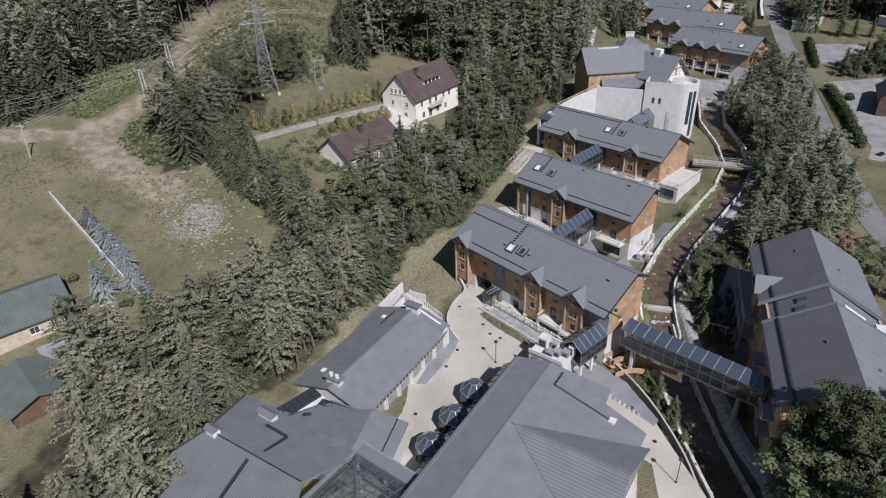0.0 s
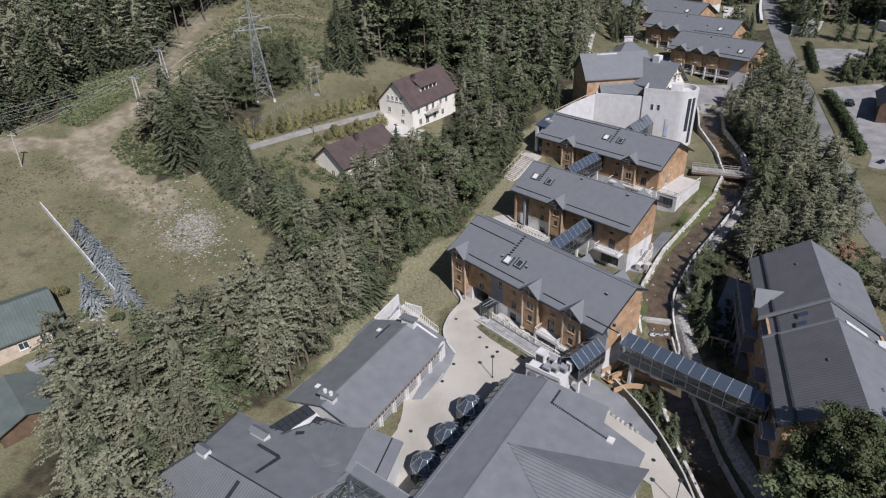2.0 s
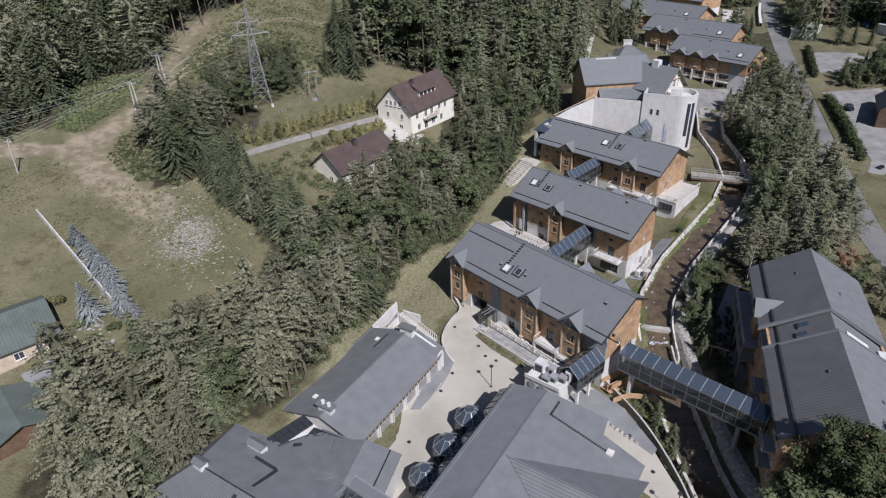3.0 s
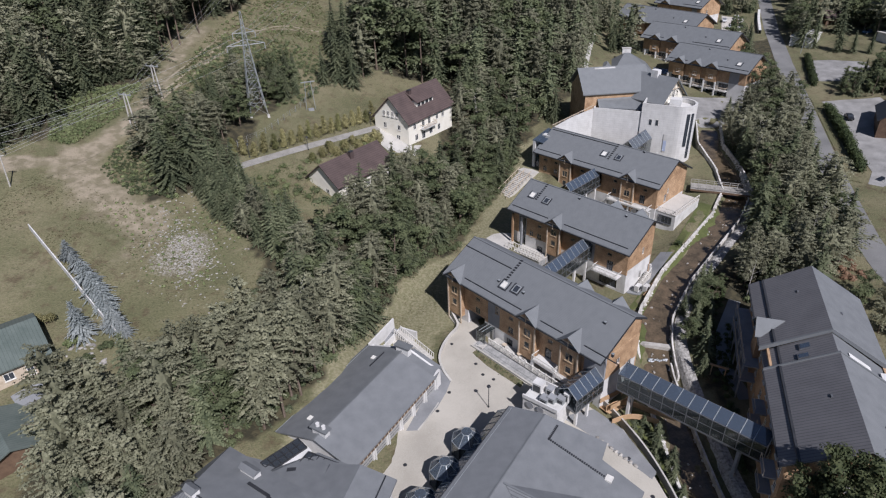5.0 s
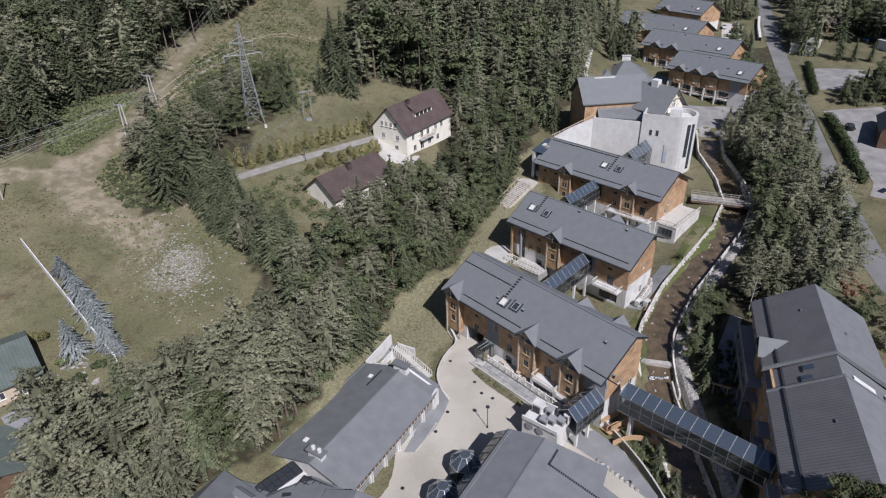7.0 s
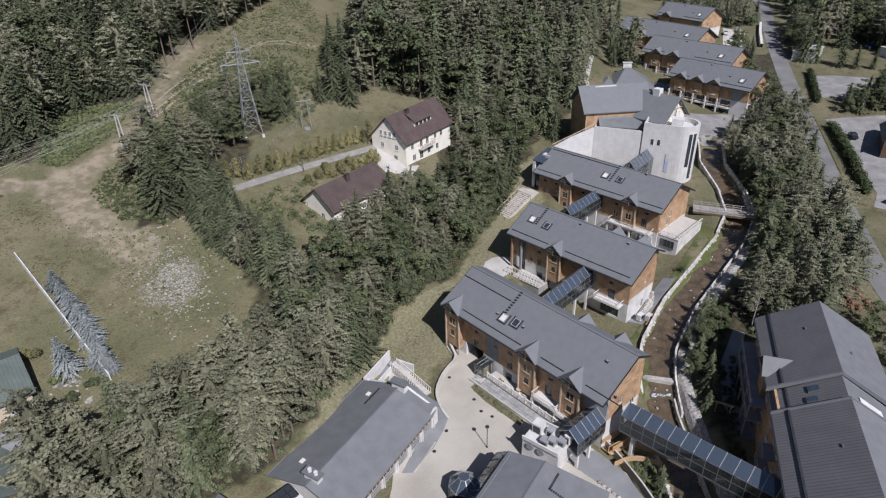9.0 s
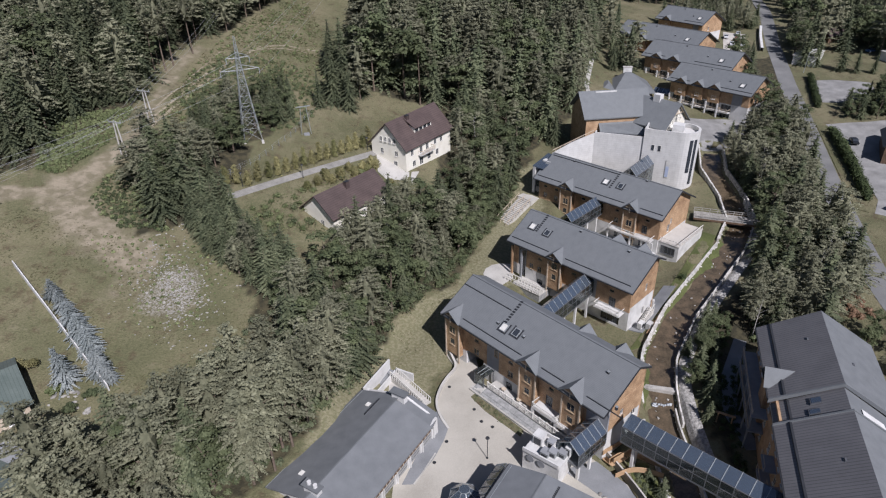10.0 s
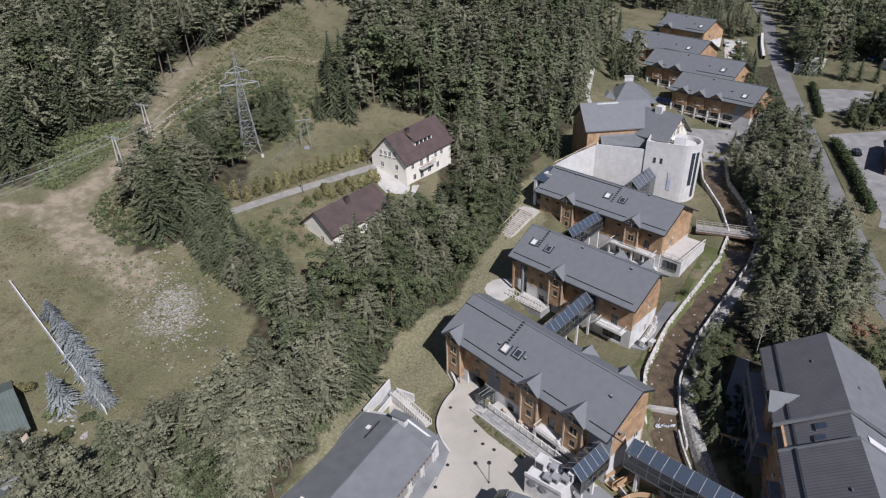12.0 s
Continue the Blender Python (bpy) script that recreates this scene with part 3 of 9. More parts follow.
def bank_wall(name, offset, start, end, top, label, thick=0.36, rough=3):
    """A masonry wall along one bank: a pale coping over a face of uneven stones."""
    rnd = random.Random(5 + int(offset * 10))
    bm = bmesh.new()
    pts = []
    for (ax, ay, az), (bx, by, bz) in zip(STREAM[start:end], STREAM[start + 1 : end + 1]):
        l = math.hypot(bx - ax, by - ay)
        n = max(1, int(l / 0.8))
        for i in range(n):
            t = i / n
            o = offset + 0.15 * noise.noise((ax + t * 9, ay, 4))
            pts.append(Vector((ax + (bx - ax) * t - (by - ay) / l * o, ay + (by - ay) * t + (bx - ax) / l * o, az + (bz - az) * t + top)))
    for _ in range(2):
        pts = [pts[0]] + [(p + q * 2 + r) / 4 for p, q, r in zip(pts, pts[1:], pts[2:])] + [pts[-1]]
    side = 1 if offset > 0 else -1
    for p, q in zip(pts, pts[1:]):
        d = (q - p).normalized()
        n = Vector((-d.y, d.x, 0)) * side
        w = thick * rnd.uniform(0.94, 1.06)
        prism(bm, [p - Vector((0, 0, 2.6)), q - Vector((0, 0, 2.6)), q + Vector((0, 0, rnd.uniform(-0.02, 0.02))), p + Vector((0, 0, rnd.uniform(-0.02, 0.02)))], n * w)
        for k in range(rough):
            c = p.lerp(q, rnd.random()) - n * rnd.uniform(-0.15, 0.12) - Vector((0, 0, rnd.uniform(0.35, 2.0)))
            s = rnd.uniform(0.12, 0.24)
            box(bm, -s, -s, -s * 0.7, s, s, s * 0.7, Matrix.Translation(c) @ pose(0, 0, 0, rnd.uniform(-20, 20), rnd.uniform(-20, 20), rnd.uniform(0, 90)))
    return tagged(part(name, bm, WALL_STONE), label, "retaining wall", kind="structure")


WALL_STONE = shade("pale_bank_stone", (0.3, 0.285, 0.26), (0.66, 0.64, 0.6), 0.92, 0.9, 5, 0.5, c3=(0.52, 0.5, 0.46), island=True)
bank_wall("stream_wall_west", 3.1, 5, 10, 1.0, "pale rubble stone retaining wall of the stream", 0.45, 2)
bank_wall("stream_wall_east", -2.7, 4, 12, 1.0, "thin pale coped stone wall on the far bank", 0.3, 1)
bank_wall("stream_wall_upper", 3.3, 10, 14, 1.7, "pale stone wall of the upper stream", 0.4, 1)
bank_wall("stream_wall_upper_east", -3.2, 11, 14, 1.6, "pale coped wall of the upper stream", 0.35, 1)
bank_wall("stream_wall_lower", -1.9, 0, 5, 0.9, "thin pale coped wall beside the lower stream", 0.3, 1)
bank_wall("stream_wall_yard", 4.0, 0, 4, 2.6, "white stone retaining wall below the courtyard path", 0.45, 3)


def offset_line(line, o):
    out = []
    for i, p in enumerate(line):
        a, c = line[max(i - 1, 0)], line[min(i + 1, len(line) - 1)]
        l = math.hypot(c[0] - a[0], c[1] - a[1])
        out.append((p[0] - (c[1] - a[1]) / l * o, p[1] + (c[0] - a[0]) / l * o))
    return out


ribbon("cobbled_bank", offset_line(STREAM[:12], -4.2), 2.2, shade("grey_river_cobble", (0.13, 0.125, 0.115), (0.5, 0.48, 0.45), 0.92, 2.2, 3.4, 0.9, c3=(0.3, 0.288, 0.265), dist=0.2), "strip of grey cobbles set along the stream wall", "cobbles", lift=0.12)
rnd = random.Random(3)
bm = bmesh.new()
for i in range(60):
    p, q = rnd.choice(list(zip(STREAM[:12], STREAM[1:13])))
    t = rnd.random()
    r = rnd.uniform(0.1, 0.32)
    o = rnd.uniform(-2.3, 2.3)
    m = pose(p[0] + (q[0] - p[0]) * t + o, p[1] + (q[1] - p[1]) * t, p[2] + (q[2] - p[2]) * t - 0.3, rnd.uniform(0, 90), rnd.uniform(0, 90), rnd.uniform(0, 180)) @ Matrix.Diagonal((r * 1.3, r, r * 0.7, 1))
    bmesh.ops.create_icosphere(bm, subdivisions=1, radius=1, matrix=m)
tagged(part("stream_stones", bm, STONE), "grey boulders scattered in the stream bed", "stones", kind="stuff")
bm = bmesh.new()
for i in range(110):
    r = rnd.uniform(0.1, 0.3)
    bmesh.ops.create_icosphere(bm, subdivisions=1, radius=1, matrix=pose(39.6 + rnd.uniform(-1.7, 1.7), 92.6 + rnd.uniform(-1.2, 0.9), -2.77 + rnd.uniform(-0.08, 0.1), 0, 0, rnd.uniform(0, 90)) @ Matrix.Diagonal((r * 1.6, r * 1.2, r * 0.15, 1)))
tagged(part("weir_foam", bm, FOAM, smooth=True), "white foaming water below a small weir", "water", kind="stuff")
bm = boxes((-3, -0.5, -3.4, 3, 0.5, -1.35))
weir = tagged(part("weir", bm, STONE), "low stone weir across the stream", "weir", kind="structure")
weir.matrix_basis = pose(40, 94.3, 0, 0, 0, -15)


# ---- roofs and wings ----
def gable_roof(parent, x0, x1, y0, y1, ze, rise, material, thick=0.28, name="roof", label=""):
    """Two sloping slabs over x0..x1 with the ridge along x, eaves at y0 and y1 at height ze."""
    ym = (y0 + y1) / 2
    out = []
    for a, sgn in ((y0, 1), (y1, -1)):
        bm = solid([(x0, a, ze), (x1, a, ze), (x1, ym, ze + rise), (x0, ym, ze + rise)], (0, 0, thick))
        out.append(part(name, bm, material, parent, label))
    return out


def vent(parent, x, y, z):
    v = part("roof_vent", boxes((x - 0.18, y - 0.18, z - 0.2, x + 0.18, y + 0.18, z + 0.35)), TRIM_DARK, parent)
    part("cap", boxes((x - 0.2, y - 0.2, z + 0.37, x + 0.2, y + 0.2, z + 0.43)), STEEL, v, "pale metal cap")


def balcony(parent, x0, x1, y, z, depth=1.5, rail=WOOD_PALE):
    b = part("balcony", boxes((x0, y - depth, z - 0.2, x1, y, z)), WHITE, parent, "white balcony slab with timber railing")
    bm = boxes((x0, y - depth, z + 0.95, x1, y - depth + 0.1, z + 1.05), (x0, y - depth, z + 0.12, x1, y - depth + 0.07, z + 0.2))
    for xx in (x0, x1 - 0.1):
        box(bm, xx, y - depth + 0.1, z + 0.95, xx + 0.1, y, z + 1.05)
    part("handrail", bm, rail, b)
    n = max(2, int((x1 - x0) / 0.3))
    me = None
    for i in range(n + 1):
        x = x0 + 0.05 + (x1 - x0 - 0.1) * i / n
        if me is None:
            o = part("baluster", boxes((-0.03, 0.01, 0.2, 0.03, 0.06, 0.95)), rail, b)
            me = o.data
            o.matrix_basis = pose(x, y - depth, z)
        else:
            share("baluster", me, b, pose(x, y - depth, z))
    return b


def gablet(parent, x, w, ze, rise, y_eave, slope, front, cross=True):
    """A small cross gable with a timber front at the eaves, running back into the main roof."""
    h = rise
    back = y_eave + h / slope + 0.2
    g = part("gablet", solid([(x - w / 2 + 0.25, front, ze - 0.9), (x + w / 2 - 0.25, front, ze - 0.9), (x + w / 2 - 0.25, front, ze + 0.1), (x, front, ze + h - 0.1), (x - w / 2 + 0.25, front, ze + 0.1)], (0, 0.2, 0)), WOOD, parent, "timber front of a small roof gable")
    for s in (-1, 1):
        low = (x + s * (w / 2 + 0.25), y_eave - 0.35, ze)
        bm = solid([low, (x, y_eave - 0.35, ze + h), (x, back, ze + h), (x + s * (w / 2 + 0.25), y_eave + 0.15, ze)], (0, 0, 0.16))
        part("gablet_roof", bm, ROOF, g)
    if cross:
        bm = boxes((x - 0.07, front - 0.35, ze - 0.6, x + 0.07, front - 0.25, ze + h - 0.2), (x - w * 0.28, front - 0.35, ze + h * 0.35, x + w * 0.28, front - 0.25, ze + h * 0.35 + 0.14))
        part("cross_beam", bm, WOOD_PALE, g, "pale timber gable truss")
    return g


def snow_guard(parent, x0, x1, y, z, slope):
    g = part("snow_guard", boxes((x0, y - 0.05, z + 0.28, x1, y + 0.05, z + 0.46)), TRIM_DARK, parent)
    return g


def roof_ladder(parent, x, y0, y1, zf, along=True):
    n = int(abs(y1 - y0) / 0.5)
    me = None
    for i in range(n + 1):
        y = y0 + (y1 - y0) * i / n
        m = pose(x, y, zf(y) + 0.3)
        if me is None:
            o = part("roof_step", boxes((-0.25, -0.15, 0, 0.25, 0.15, 0.12)), TRIM_DARK, parent)
            o.matrix_basis = m
            me = o.data
        else:
            share("roof_step", me, parent, m)


def skylight(parent, x, y, zf, w=1.3, h=1.5, slope=0.55, blind=False):
    z = zf(y)
    m = Matrix.Translation((x, y, z + 0.26)) @ Matrix.Rotation(math.atan(slope), 4, "X")
    s = part("skylight", boxes((0, 0, 0, w, 0.13, 0.16), (0, h - 0.13, 0, w, h, 0.16), (0, 0.13, 0, 0.13, h - 0.13, 0.16), (w - 0.13, 0.13, 0, w, h - 0.13, 0.16)), STEEL, parent, "pale framed roof window")
    s.matrix_basis = m
    part("pane", boxes((0.12, 0.12, 0.05, w - 0.12, h - 0.12, 0.1)), FRAME_WHITE if blind else PANE, s, "pale blind behind the roof pane" if blind else "")
    part("flashing", boxes((-0.35, -0.3, -0.08, -0.02, h + 0.3, 0.03), (w + 0.02, -0.3, -0.08, w + 0.35, h + 0.3, 0.03), (-0.02, -0.3, -0.08, w + 0.02, -0.02, 0.03)), TRIM_DARK, s)


def wing(name, origin, angle, L, eave, base, label, bays=(), wood=((0, 1),), wins=(), doors=(), skylights=(), vents=(), ladders=(), bars=(), W=15.6, rise=4.5, wood_z=3.0, balconies=(), gable_wins=(), group="hotel wings", back=None, gable_z=None, openings=(), over=0.9):
    """A three-storey hotel wing. Local x runs along the front, y to the back; the front wall stands at y = 0.5."""
    t = thing(name, pose(origin[0], origin[1], 0, 0, 0, angle), label, "hotel building", group)
    y_e, y_b = -1.0, back or W
    ym = (y_e + W) / 2
    slope = rise / (ym - y_e)
    ze = eave - 0.5
    zb = ze + rise - slope * (y_b - ym)
    zf = lambda y: ze + (y - y_e) * slope
    for a, za in ((y_e, ze), (y_b, zb)):
        part("roof", solid([(-over, a, za), (L + over, a, za), (L + over, ym, ze + rise), (-over, ym, ze + rise)], (0, 0, 0.28)), ROOF, t, "grey shingled roof slope")
    bm = boxes((-over, ym - 0.16, ze + rise + 0.2, L + over, ym + 0.16, ze + rise + 0.36))
    part("ridge_cap", bm, ROOF, t)
    for ye, za in ((y_e - 0.12, ze), (y_b + 0.02, zb)):
        part("gutter", boxes((-over, ye, za - 0.02, L + over, ye + 0.12, za + 0.16)), TRIM_DARK, t)
    for xe in (-over - 0.08, L + over):
        for s in (0, 1):
            a = (xe, y_e if not s else y_b, (zb if s else ze) - 0.05)
            part("barge_board", solid([a, (xe, ym, ze + rise - 0.05), (xe, ym, ze + rise + 0.3), (a[0], a[1], a[2] + 0.35)], (0.08, 0, 0)), TRIM_DARK, t)
    # front wall: openings through the white lower part and the timber upper part
    front = Matrix.Translation((0, 0.5, 0))
    holes = [(x - w / 2, z - h / 2, x + w / 2, z + h / 2) for x, z, w, h in (*wins, *doors, *openings)]
    part("lower_wall", holed_wall(bmesh.new(), L, base, wood_z, holes, 0.35, front), WHITE, t, "white rendered ground floor wall")
    mark = sorted({0.0, L, *(v for pr in wood for v in pr)})
    for a, b in zip(mark, mark[1:]):
        is_wood = any(p <= (a + b) / 2 <= q for p, q in wood)
        sub = [(h[0] - a, h[1], h[2] - a, h[3]) for h in holes if a <= (h[0] + h[2]) / 2 <= b]
        bm = holed_wall(bmesh.new(), b - a, wood_z, ze + 0.6, sub, 0.35, front @ Matrix.Translation((a, 0 if not is_wood else -0.03, 0)))
        part("timber_wall" if is_wood else "stair_wall", bm, WOOD if is_wood else GREY_WALL, t, "honey timber clad upper wall" if is_wood else "grey rendered stair wall")
    Wb = y_b
    part("back_wall", boxes((0, Wb - 1.3, base - 1, L, Wb - 0.95, zb + 0.4)), WOOD, t)
    gz = gable_z or wood_z
    for x, z, w, h in openings:
        r = part("recess", boxes((x - w / 2, 4.5, z - h / 2, x + w / 2, 4.6, z + h / 2), (x - w / 2 - 0.1, 0.86, z - h / 2, x - w / 2, 4.6, z + h / 2), (x + w / 2, 0.86, z - h / 2, x + w / 2 + 0.1, 4.6, z + h / 2), (x - w / 2 - 0.1, 0.86, z + h / 2, x + w / 2 + 0.1, 4.6, z + h / 2 + 0.1)), GREY_WALL, t, "deep open carport passage")
    for xg, sgn in ((0.0, 1), (L - 0.35, -1)):
        gh = [g for g in gable_wins] if xg > 1 else []
        gm = Matrix.Translation((L, 0.85, 0)) @ Matrix.Rotation(radians(90), 4, "Z") if xg > 1 else None
        if gm:
            gl = Wb - 2.15
            hh = [(y - w / 2, z - h / 2, y + w / 2, z + h / 2) for y, z, w, h in gh]
            part("gable_base", holed_wall(bmesh.new(), gl, base - 1, gz, hh, 0.35, gm), WHITE, t, "white rendered gable base")
            part("gable_timber", holed_wall(bmesh.new(), gl, gz, ze + 0.3, hh, 0.35, gm @ Matrix.Translation((0, -0.03, 0))), WOOD, t, "honey timber gable wall")
            for y, z, w, h in gh:
                window(t, gm @ Matrix.Translation((y - w / 2, 0.05, z - h / 2)), w, h)
        else:
            part("gable_base", boxes((xg, 0.85, base - 1, xg + 0.35, Wb - 1.3, wood_z)), WHITE, t)
            part("gable_timber", boxes((xg - 0.03, 0.85, wood_z, xg + 0.35, Wb - 1.3, ze + 0.3)), WOOD, t)
        yy0, yy1 = 0.5, Wb - 0.95
        part("gable_peak", solid([(xg, yy0, ze + 0.3), (xg, yy1, ze + 0.3), (xg, yy1, ze + rise - slope * (yy1 - ym) - 0.02), (xg, ym, ze + rise - 0.04), (xg, yy0, zf(yy0) - 0.02)], (0.35, 0, 0)), WOOD, t)
    for x, z, w, h in wins:
        window(t, Matrix.Translation((x - w / 2, 0.47, z - h / 2)), w, h, WIN_WOOD, bars=0 if h < 1 else 1)
    for x, z, w, h in doors:
        window(t, Matrix.Translation((x - w / 2, 0.6, z - h / 2)), w, h, FRAME, bars=2, sill=False, name="glazed_door")
    for x, w, zb in bays:
        bay = part("bay", holed_wall(bmesh.new(), w, zb, ze - 0.1, [(w / 2 - 0.6, 3.6, w / 2 + 0.6, 5.0), (w / 2 - 0.75, 6.1, w / 2 + 0.75, 7.7)], 0.25, Matrix.Translation((x - w / 2, -0.55, 0))), WOOD, t, "projecting timber bay")
        for s in (-1, 1):
            part("cheek", boxes((x + s * w / 2 - (0.25 if s > 0 else 0), -0.3, zb, x + s * w / 2 + (0.25 if s < 0 else 0), 0.46, ze - 0.1)), WOOD, bay)
        part("bay_floor", boxes((x - w / 2 + 0.25, -0.3, zb, x + w / 2 - 0.25, 0.46, zb + 0.2)), WOOD_DARK, bay)
        window(t, Matrix.Translation((x - 0.6, -0.58, 3.6)), 1.2, 1.4, WIN_WOOD, bars=0)
        window(t, Matrix.Translation((x - 0.75, -0.58, 6.1)), 1.5, 1.6, WIN_WOOD, bars=1)
        for s in (-1, 1):
            part("post", boxes((x + s * w / 2 - 0.13, -0.7, base, x + s * w / 2 + 0.13, -0.56, ze - 0.1)), WOOD_PALE, bay, "pale timber corner post")
        gablet(t, x, w + 0.7, ze + 0.15, 1.75, y_e, slope, -0.75)
    if back:
        part("corner_pilaster", boxes((L - 0.2, Wb - 1.0, base - 1, L + 0.3, Wb - 0.5, zb)), WHITE, t, "white rear corner pilaster")
        for x in (L * 0.66, L * 0.86):
            for s in (-1, 1):
                part("rear_gablet_roof", solid([(x + s * 2.1, y_b + 0.6, ze + rise - 2.6), (x, y_b + 0.6, ze + rise - 0.5), (x, ym + 0.9, ze + rise - 0.5), (x + s * 2.1, y_b - 1.2, ze + rise - 2.6)], (0, 0, 0.16)), ROOF, t)
    for i, (x, y) in enumerate(skylights):
        skylight(t, x - 0.65, y, zf, slope=slope, blind=i == 0)
    for x, y in vents:
        vent(t, x, y, zf(y) + 0.2)
    for x, y0, y1 in ladders:
        roof_ladder(t, x, y0, y1, zf)
    for x0, x1, y in bars:
        snow_guard(t, x0, x1, y, zf(y), slope)
    for x0, x1, z in balconies:
        balcony(t, x0, x1, 0.46, z, 2.0, FRAME_WHITE)
    return t


def place(a, b):
    d = Vector((b[0] - a[0], b[1] - a[1]))
    return math.degrees(math.atan2(d.y, d.x)), d.length


angA, LA = place((2.4, 104.7), (25.15, 78.0))
wingA = wing("hotel_wing", (2.4, 104.7), angA, LA, 9.85, -1.6, "three-storey timber and white hotel wing with a grey roof", bays=((2.4, 3.4, 1.5), (20.4, 3.4, 1.5), (29.2, 3.4, 1.5)),
     wood=((0, 10.2), (13.1, 31.4), (35.2, LA)),
     wins=((7.6, 4.3, 1.3, 1.4), (7.6, 6.9, 1.1, 0.7), (15.8, 4.3, 1.3, 1.4), (15.8, 6.9, 1.1, 0.7), (24.6, 6.9, 1.1, 0.7), (12.4, 6.9, 0.8, 1.6), (2.2, 1.9, 1.2, 1.4)),
     back=10.8, gable_z=5.0, over=0.25, openings=((7.2, 1.2, 4.4, 4.4),), doors=((15.6, 1.1, 1.4, 2.3), (18.2, 1.1, 1.4, 2.3), (21.5, 1.1, 1.8, 2.3), (24.3, 4.1, 1.4, 2.2), (26.5, 1.1, 2.4, 2.3), (29.6, 1.1, 2.4, 2.3), (33.0, 0.2, 1.6, 2.6)),
     skylights=((12.4, 1.7), (14.9, 2.0)), vents=((31.9, 4.4), (36, 0.9), (11.0, 2.4), (16.6, 2.6)), ladders=((12.0, 3.2, 7.2),), bars=((-0.3, 11.4, 5.2), (4.6, 18.4, 0.1), (22.6, 27.2, 0.1), (31.4, 37.5, 0.1)),
     balconies=((22.4, 27.3, 2.9), (27.2, 31.6, 2.5)), gable_wins=((3.4, 7.0, 1.0, 1.2), (7.0, 4.6, 1.2, 1.4)))
angB, LB = place((18.1, 131.65), (38.2, 110.45))
wingB = wing("hotel_wing", (18.1, 131.65), angB, LB, 9.0, -2.2, "timber hotel wing with white gable base and balconies", bays=((11.7, 3.2, 1.2),),
     wood=((0, 1.4), (3.6, 20.0), (21.5, LB)), wins=((7.2, 3.8, 1.2, 1.4), (7.2, 6.4, 1.1, 0.7), (16, 6.4, 1.1, 0.7), (25, 6.4, 1.1, 0.7), (5.0, 3.8, 1.0, 1.4)),
     back=11.2, gable_z=4.0, doors=((2.5, 3.6, 1.8, 7.0), (7.5, 0.2, 1.4, 2.3), (25.3, 3.8, 1.5, 2.3), (25.2, 0.1, 4.2, 2.2)), skylights=((2.4, 3.2), (6.4, 3.0)), vents=((13, 6.5), (24.6, 6.2)), ladders=((3.9, 3.2, 7.2),),
     bars=((-0.3, 9.6, 0.1), (13.8, 29, 0.1)), balconies=((22.4, 28.2, 2.6),), gable_wins=((5.5, 6.4, 0.8, 1.6), (9.0, 0.6, 0.9, 2.0), (7.2, -1.0, 0.9, 1.9), (5.5, 0.6, 0.9, 1.9)))
angC, LC = place((28.3, 160.5), (52.0, 135.9))
wingC = wing("hotel_wing", (28.3, 160.5), angC, LC, 10.8, -0.5, "long timber hotel wing with terraces and roof gables", bays=((9.0, 3.3, 3.0), (26.9, 3.3, 3.0)), wood_z=4.6,
     wood=((0, LC),), wins=((2.0, 8.6, 1.1, 0.7), (5.4, 8.6, 1.1, 0.7), (2.0, 6.2, 1.2, 1.4), (5.4, 6.2, 1.2, 1.4), (13.5, 8.6, 1.1, 0.7), (23, 8.6, 1.1, 0.7), (31, 8.6, 1.1, 0.7), (23.0, 6.0, 1.2, 1.4)),
     doors=((4.8, 2.6, 3.4, 3.0), (24, 2.6, 2.2, 2.4), (27, 2.6, 2.2, 2.4), (30.5, 6.0, 1.4, 2.2), (30.5, 2.6, 2.2, 2.4), (1.2, 2.8, 1.4, 2.2)), skylights=((17.3, 3.2), (21.3, 3.2)), vents=((26.3, 7.0), (6.2, 6.6)), ladders=((19.1, 2.8, 7.2),),
     bars=((-0.4, 19.4, 6.6), (-0.4, 7.0, 0.1), (11.0, 24.8, 0.1), (28.9, 34.6, 0.1)), balconies=((22.2, 33.2, 4.4),), gable_wins=((5.0, 7.6, 0.8, 1.4), (7.5, 2.2, 1.0, 2.0), (4, 6.0, 1.2, 2.0), (9.0, 2.2, 1.0, 1.9)))


# ---- far hotel wings ----
def far_wing(a, b, eave, base, label, bays, cols):
    ang, L = place(a, b)
    wins = [(x, base + 6.4, 1.3, 1.1) for x in bays]
    t = wing("hotel_wing", a, ang, L, eave, base, label, wood=((0, L * 0.8), (L * 0.92, L)), wood_z=base + 5.2, wins=tuple(wins),
             doors=tuple((x, base + 2.5, 3.3, 4.6) for x in cols), skylights=((L * 0.86, 1.6),), vents=((L * 0.4, 6.0), (L * 0.7, 3.0)),
             bars=((-0.3, L * 0.25, 0.1), (L * 0.6, L + 0.5, 0.1)), gable_wins=((4.0, base + 6.8, 1.0, 1.4), (5.0, base + 2.2, 0.9, 1.8), (3.5, base + 3.2, 0.9, 1.6)), W=15.0)
    for x in bays:
        part("upper_bay", boxes((x - 1.9, -0.5, base + 4.9, x + 1.9, 0.46, eave - 0.7)), WOOD, t, "projecting timber bay")
        window(t, Matrix.Translation((x - 0.7, -0.53, base + 6.0)), 1.4, 1.2)
        gablet(t, x, 4.3, eave - 0.35, 1.7, -1.0, 0.56, -0.7, cross=False)
    for x in cols:
        part("column", boxes((x - 2.2, -1.5, base - 1, x - 1.8, -1.1, base + 5.2)), WHITE, t, "pale concrete column")
        balcony(t, x - 1.75, x + 1.75, 0.46, base + 2.7, 1.6)
    return t


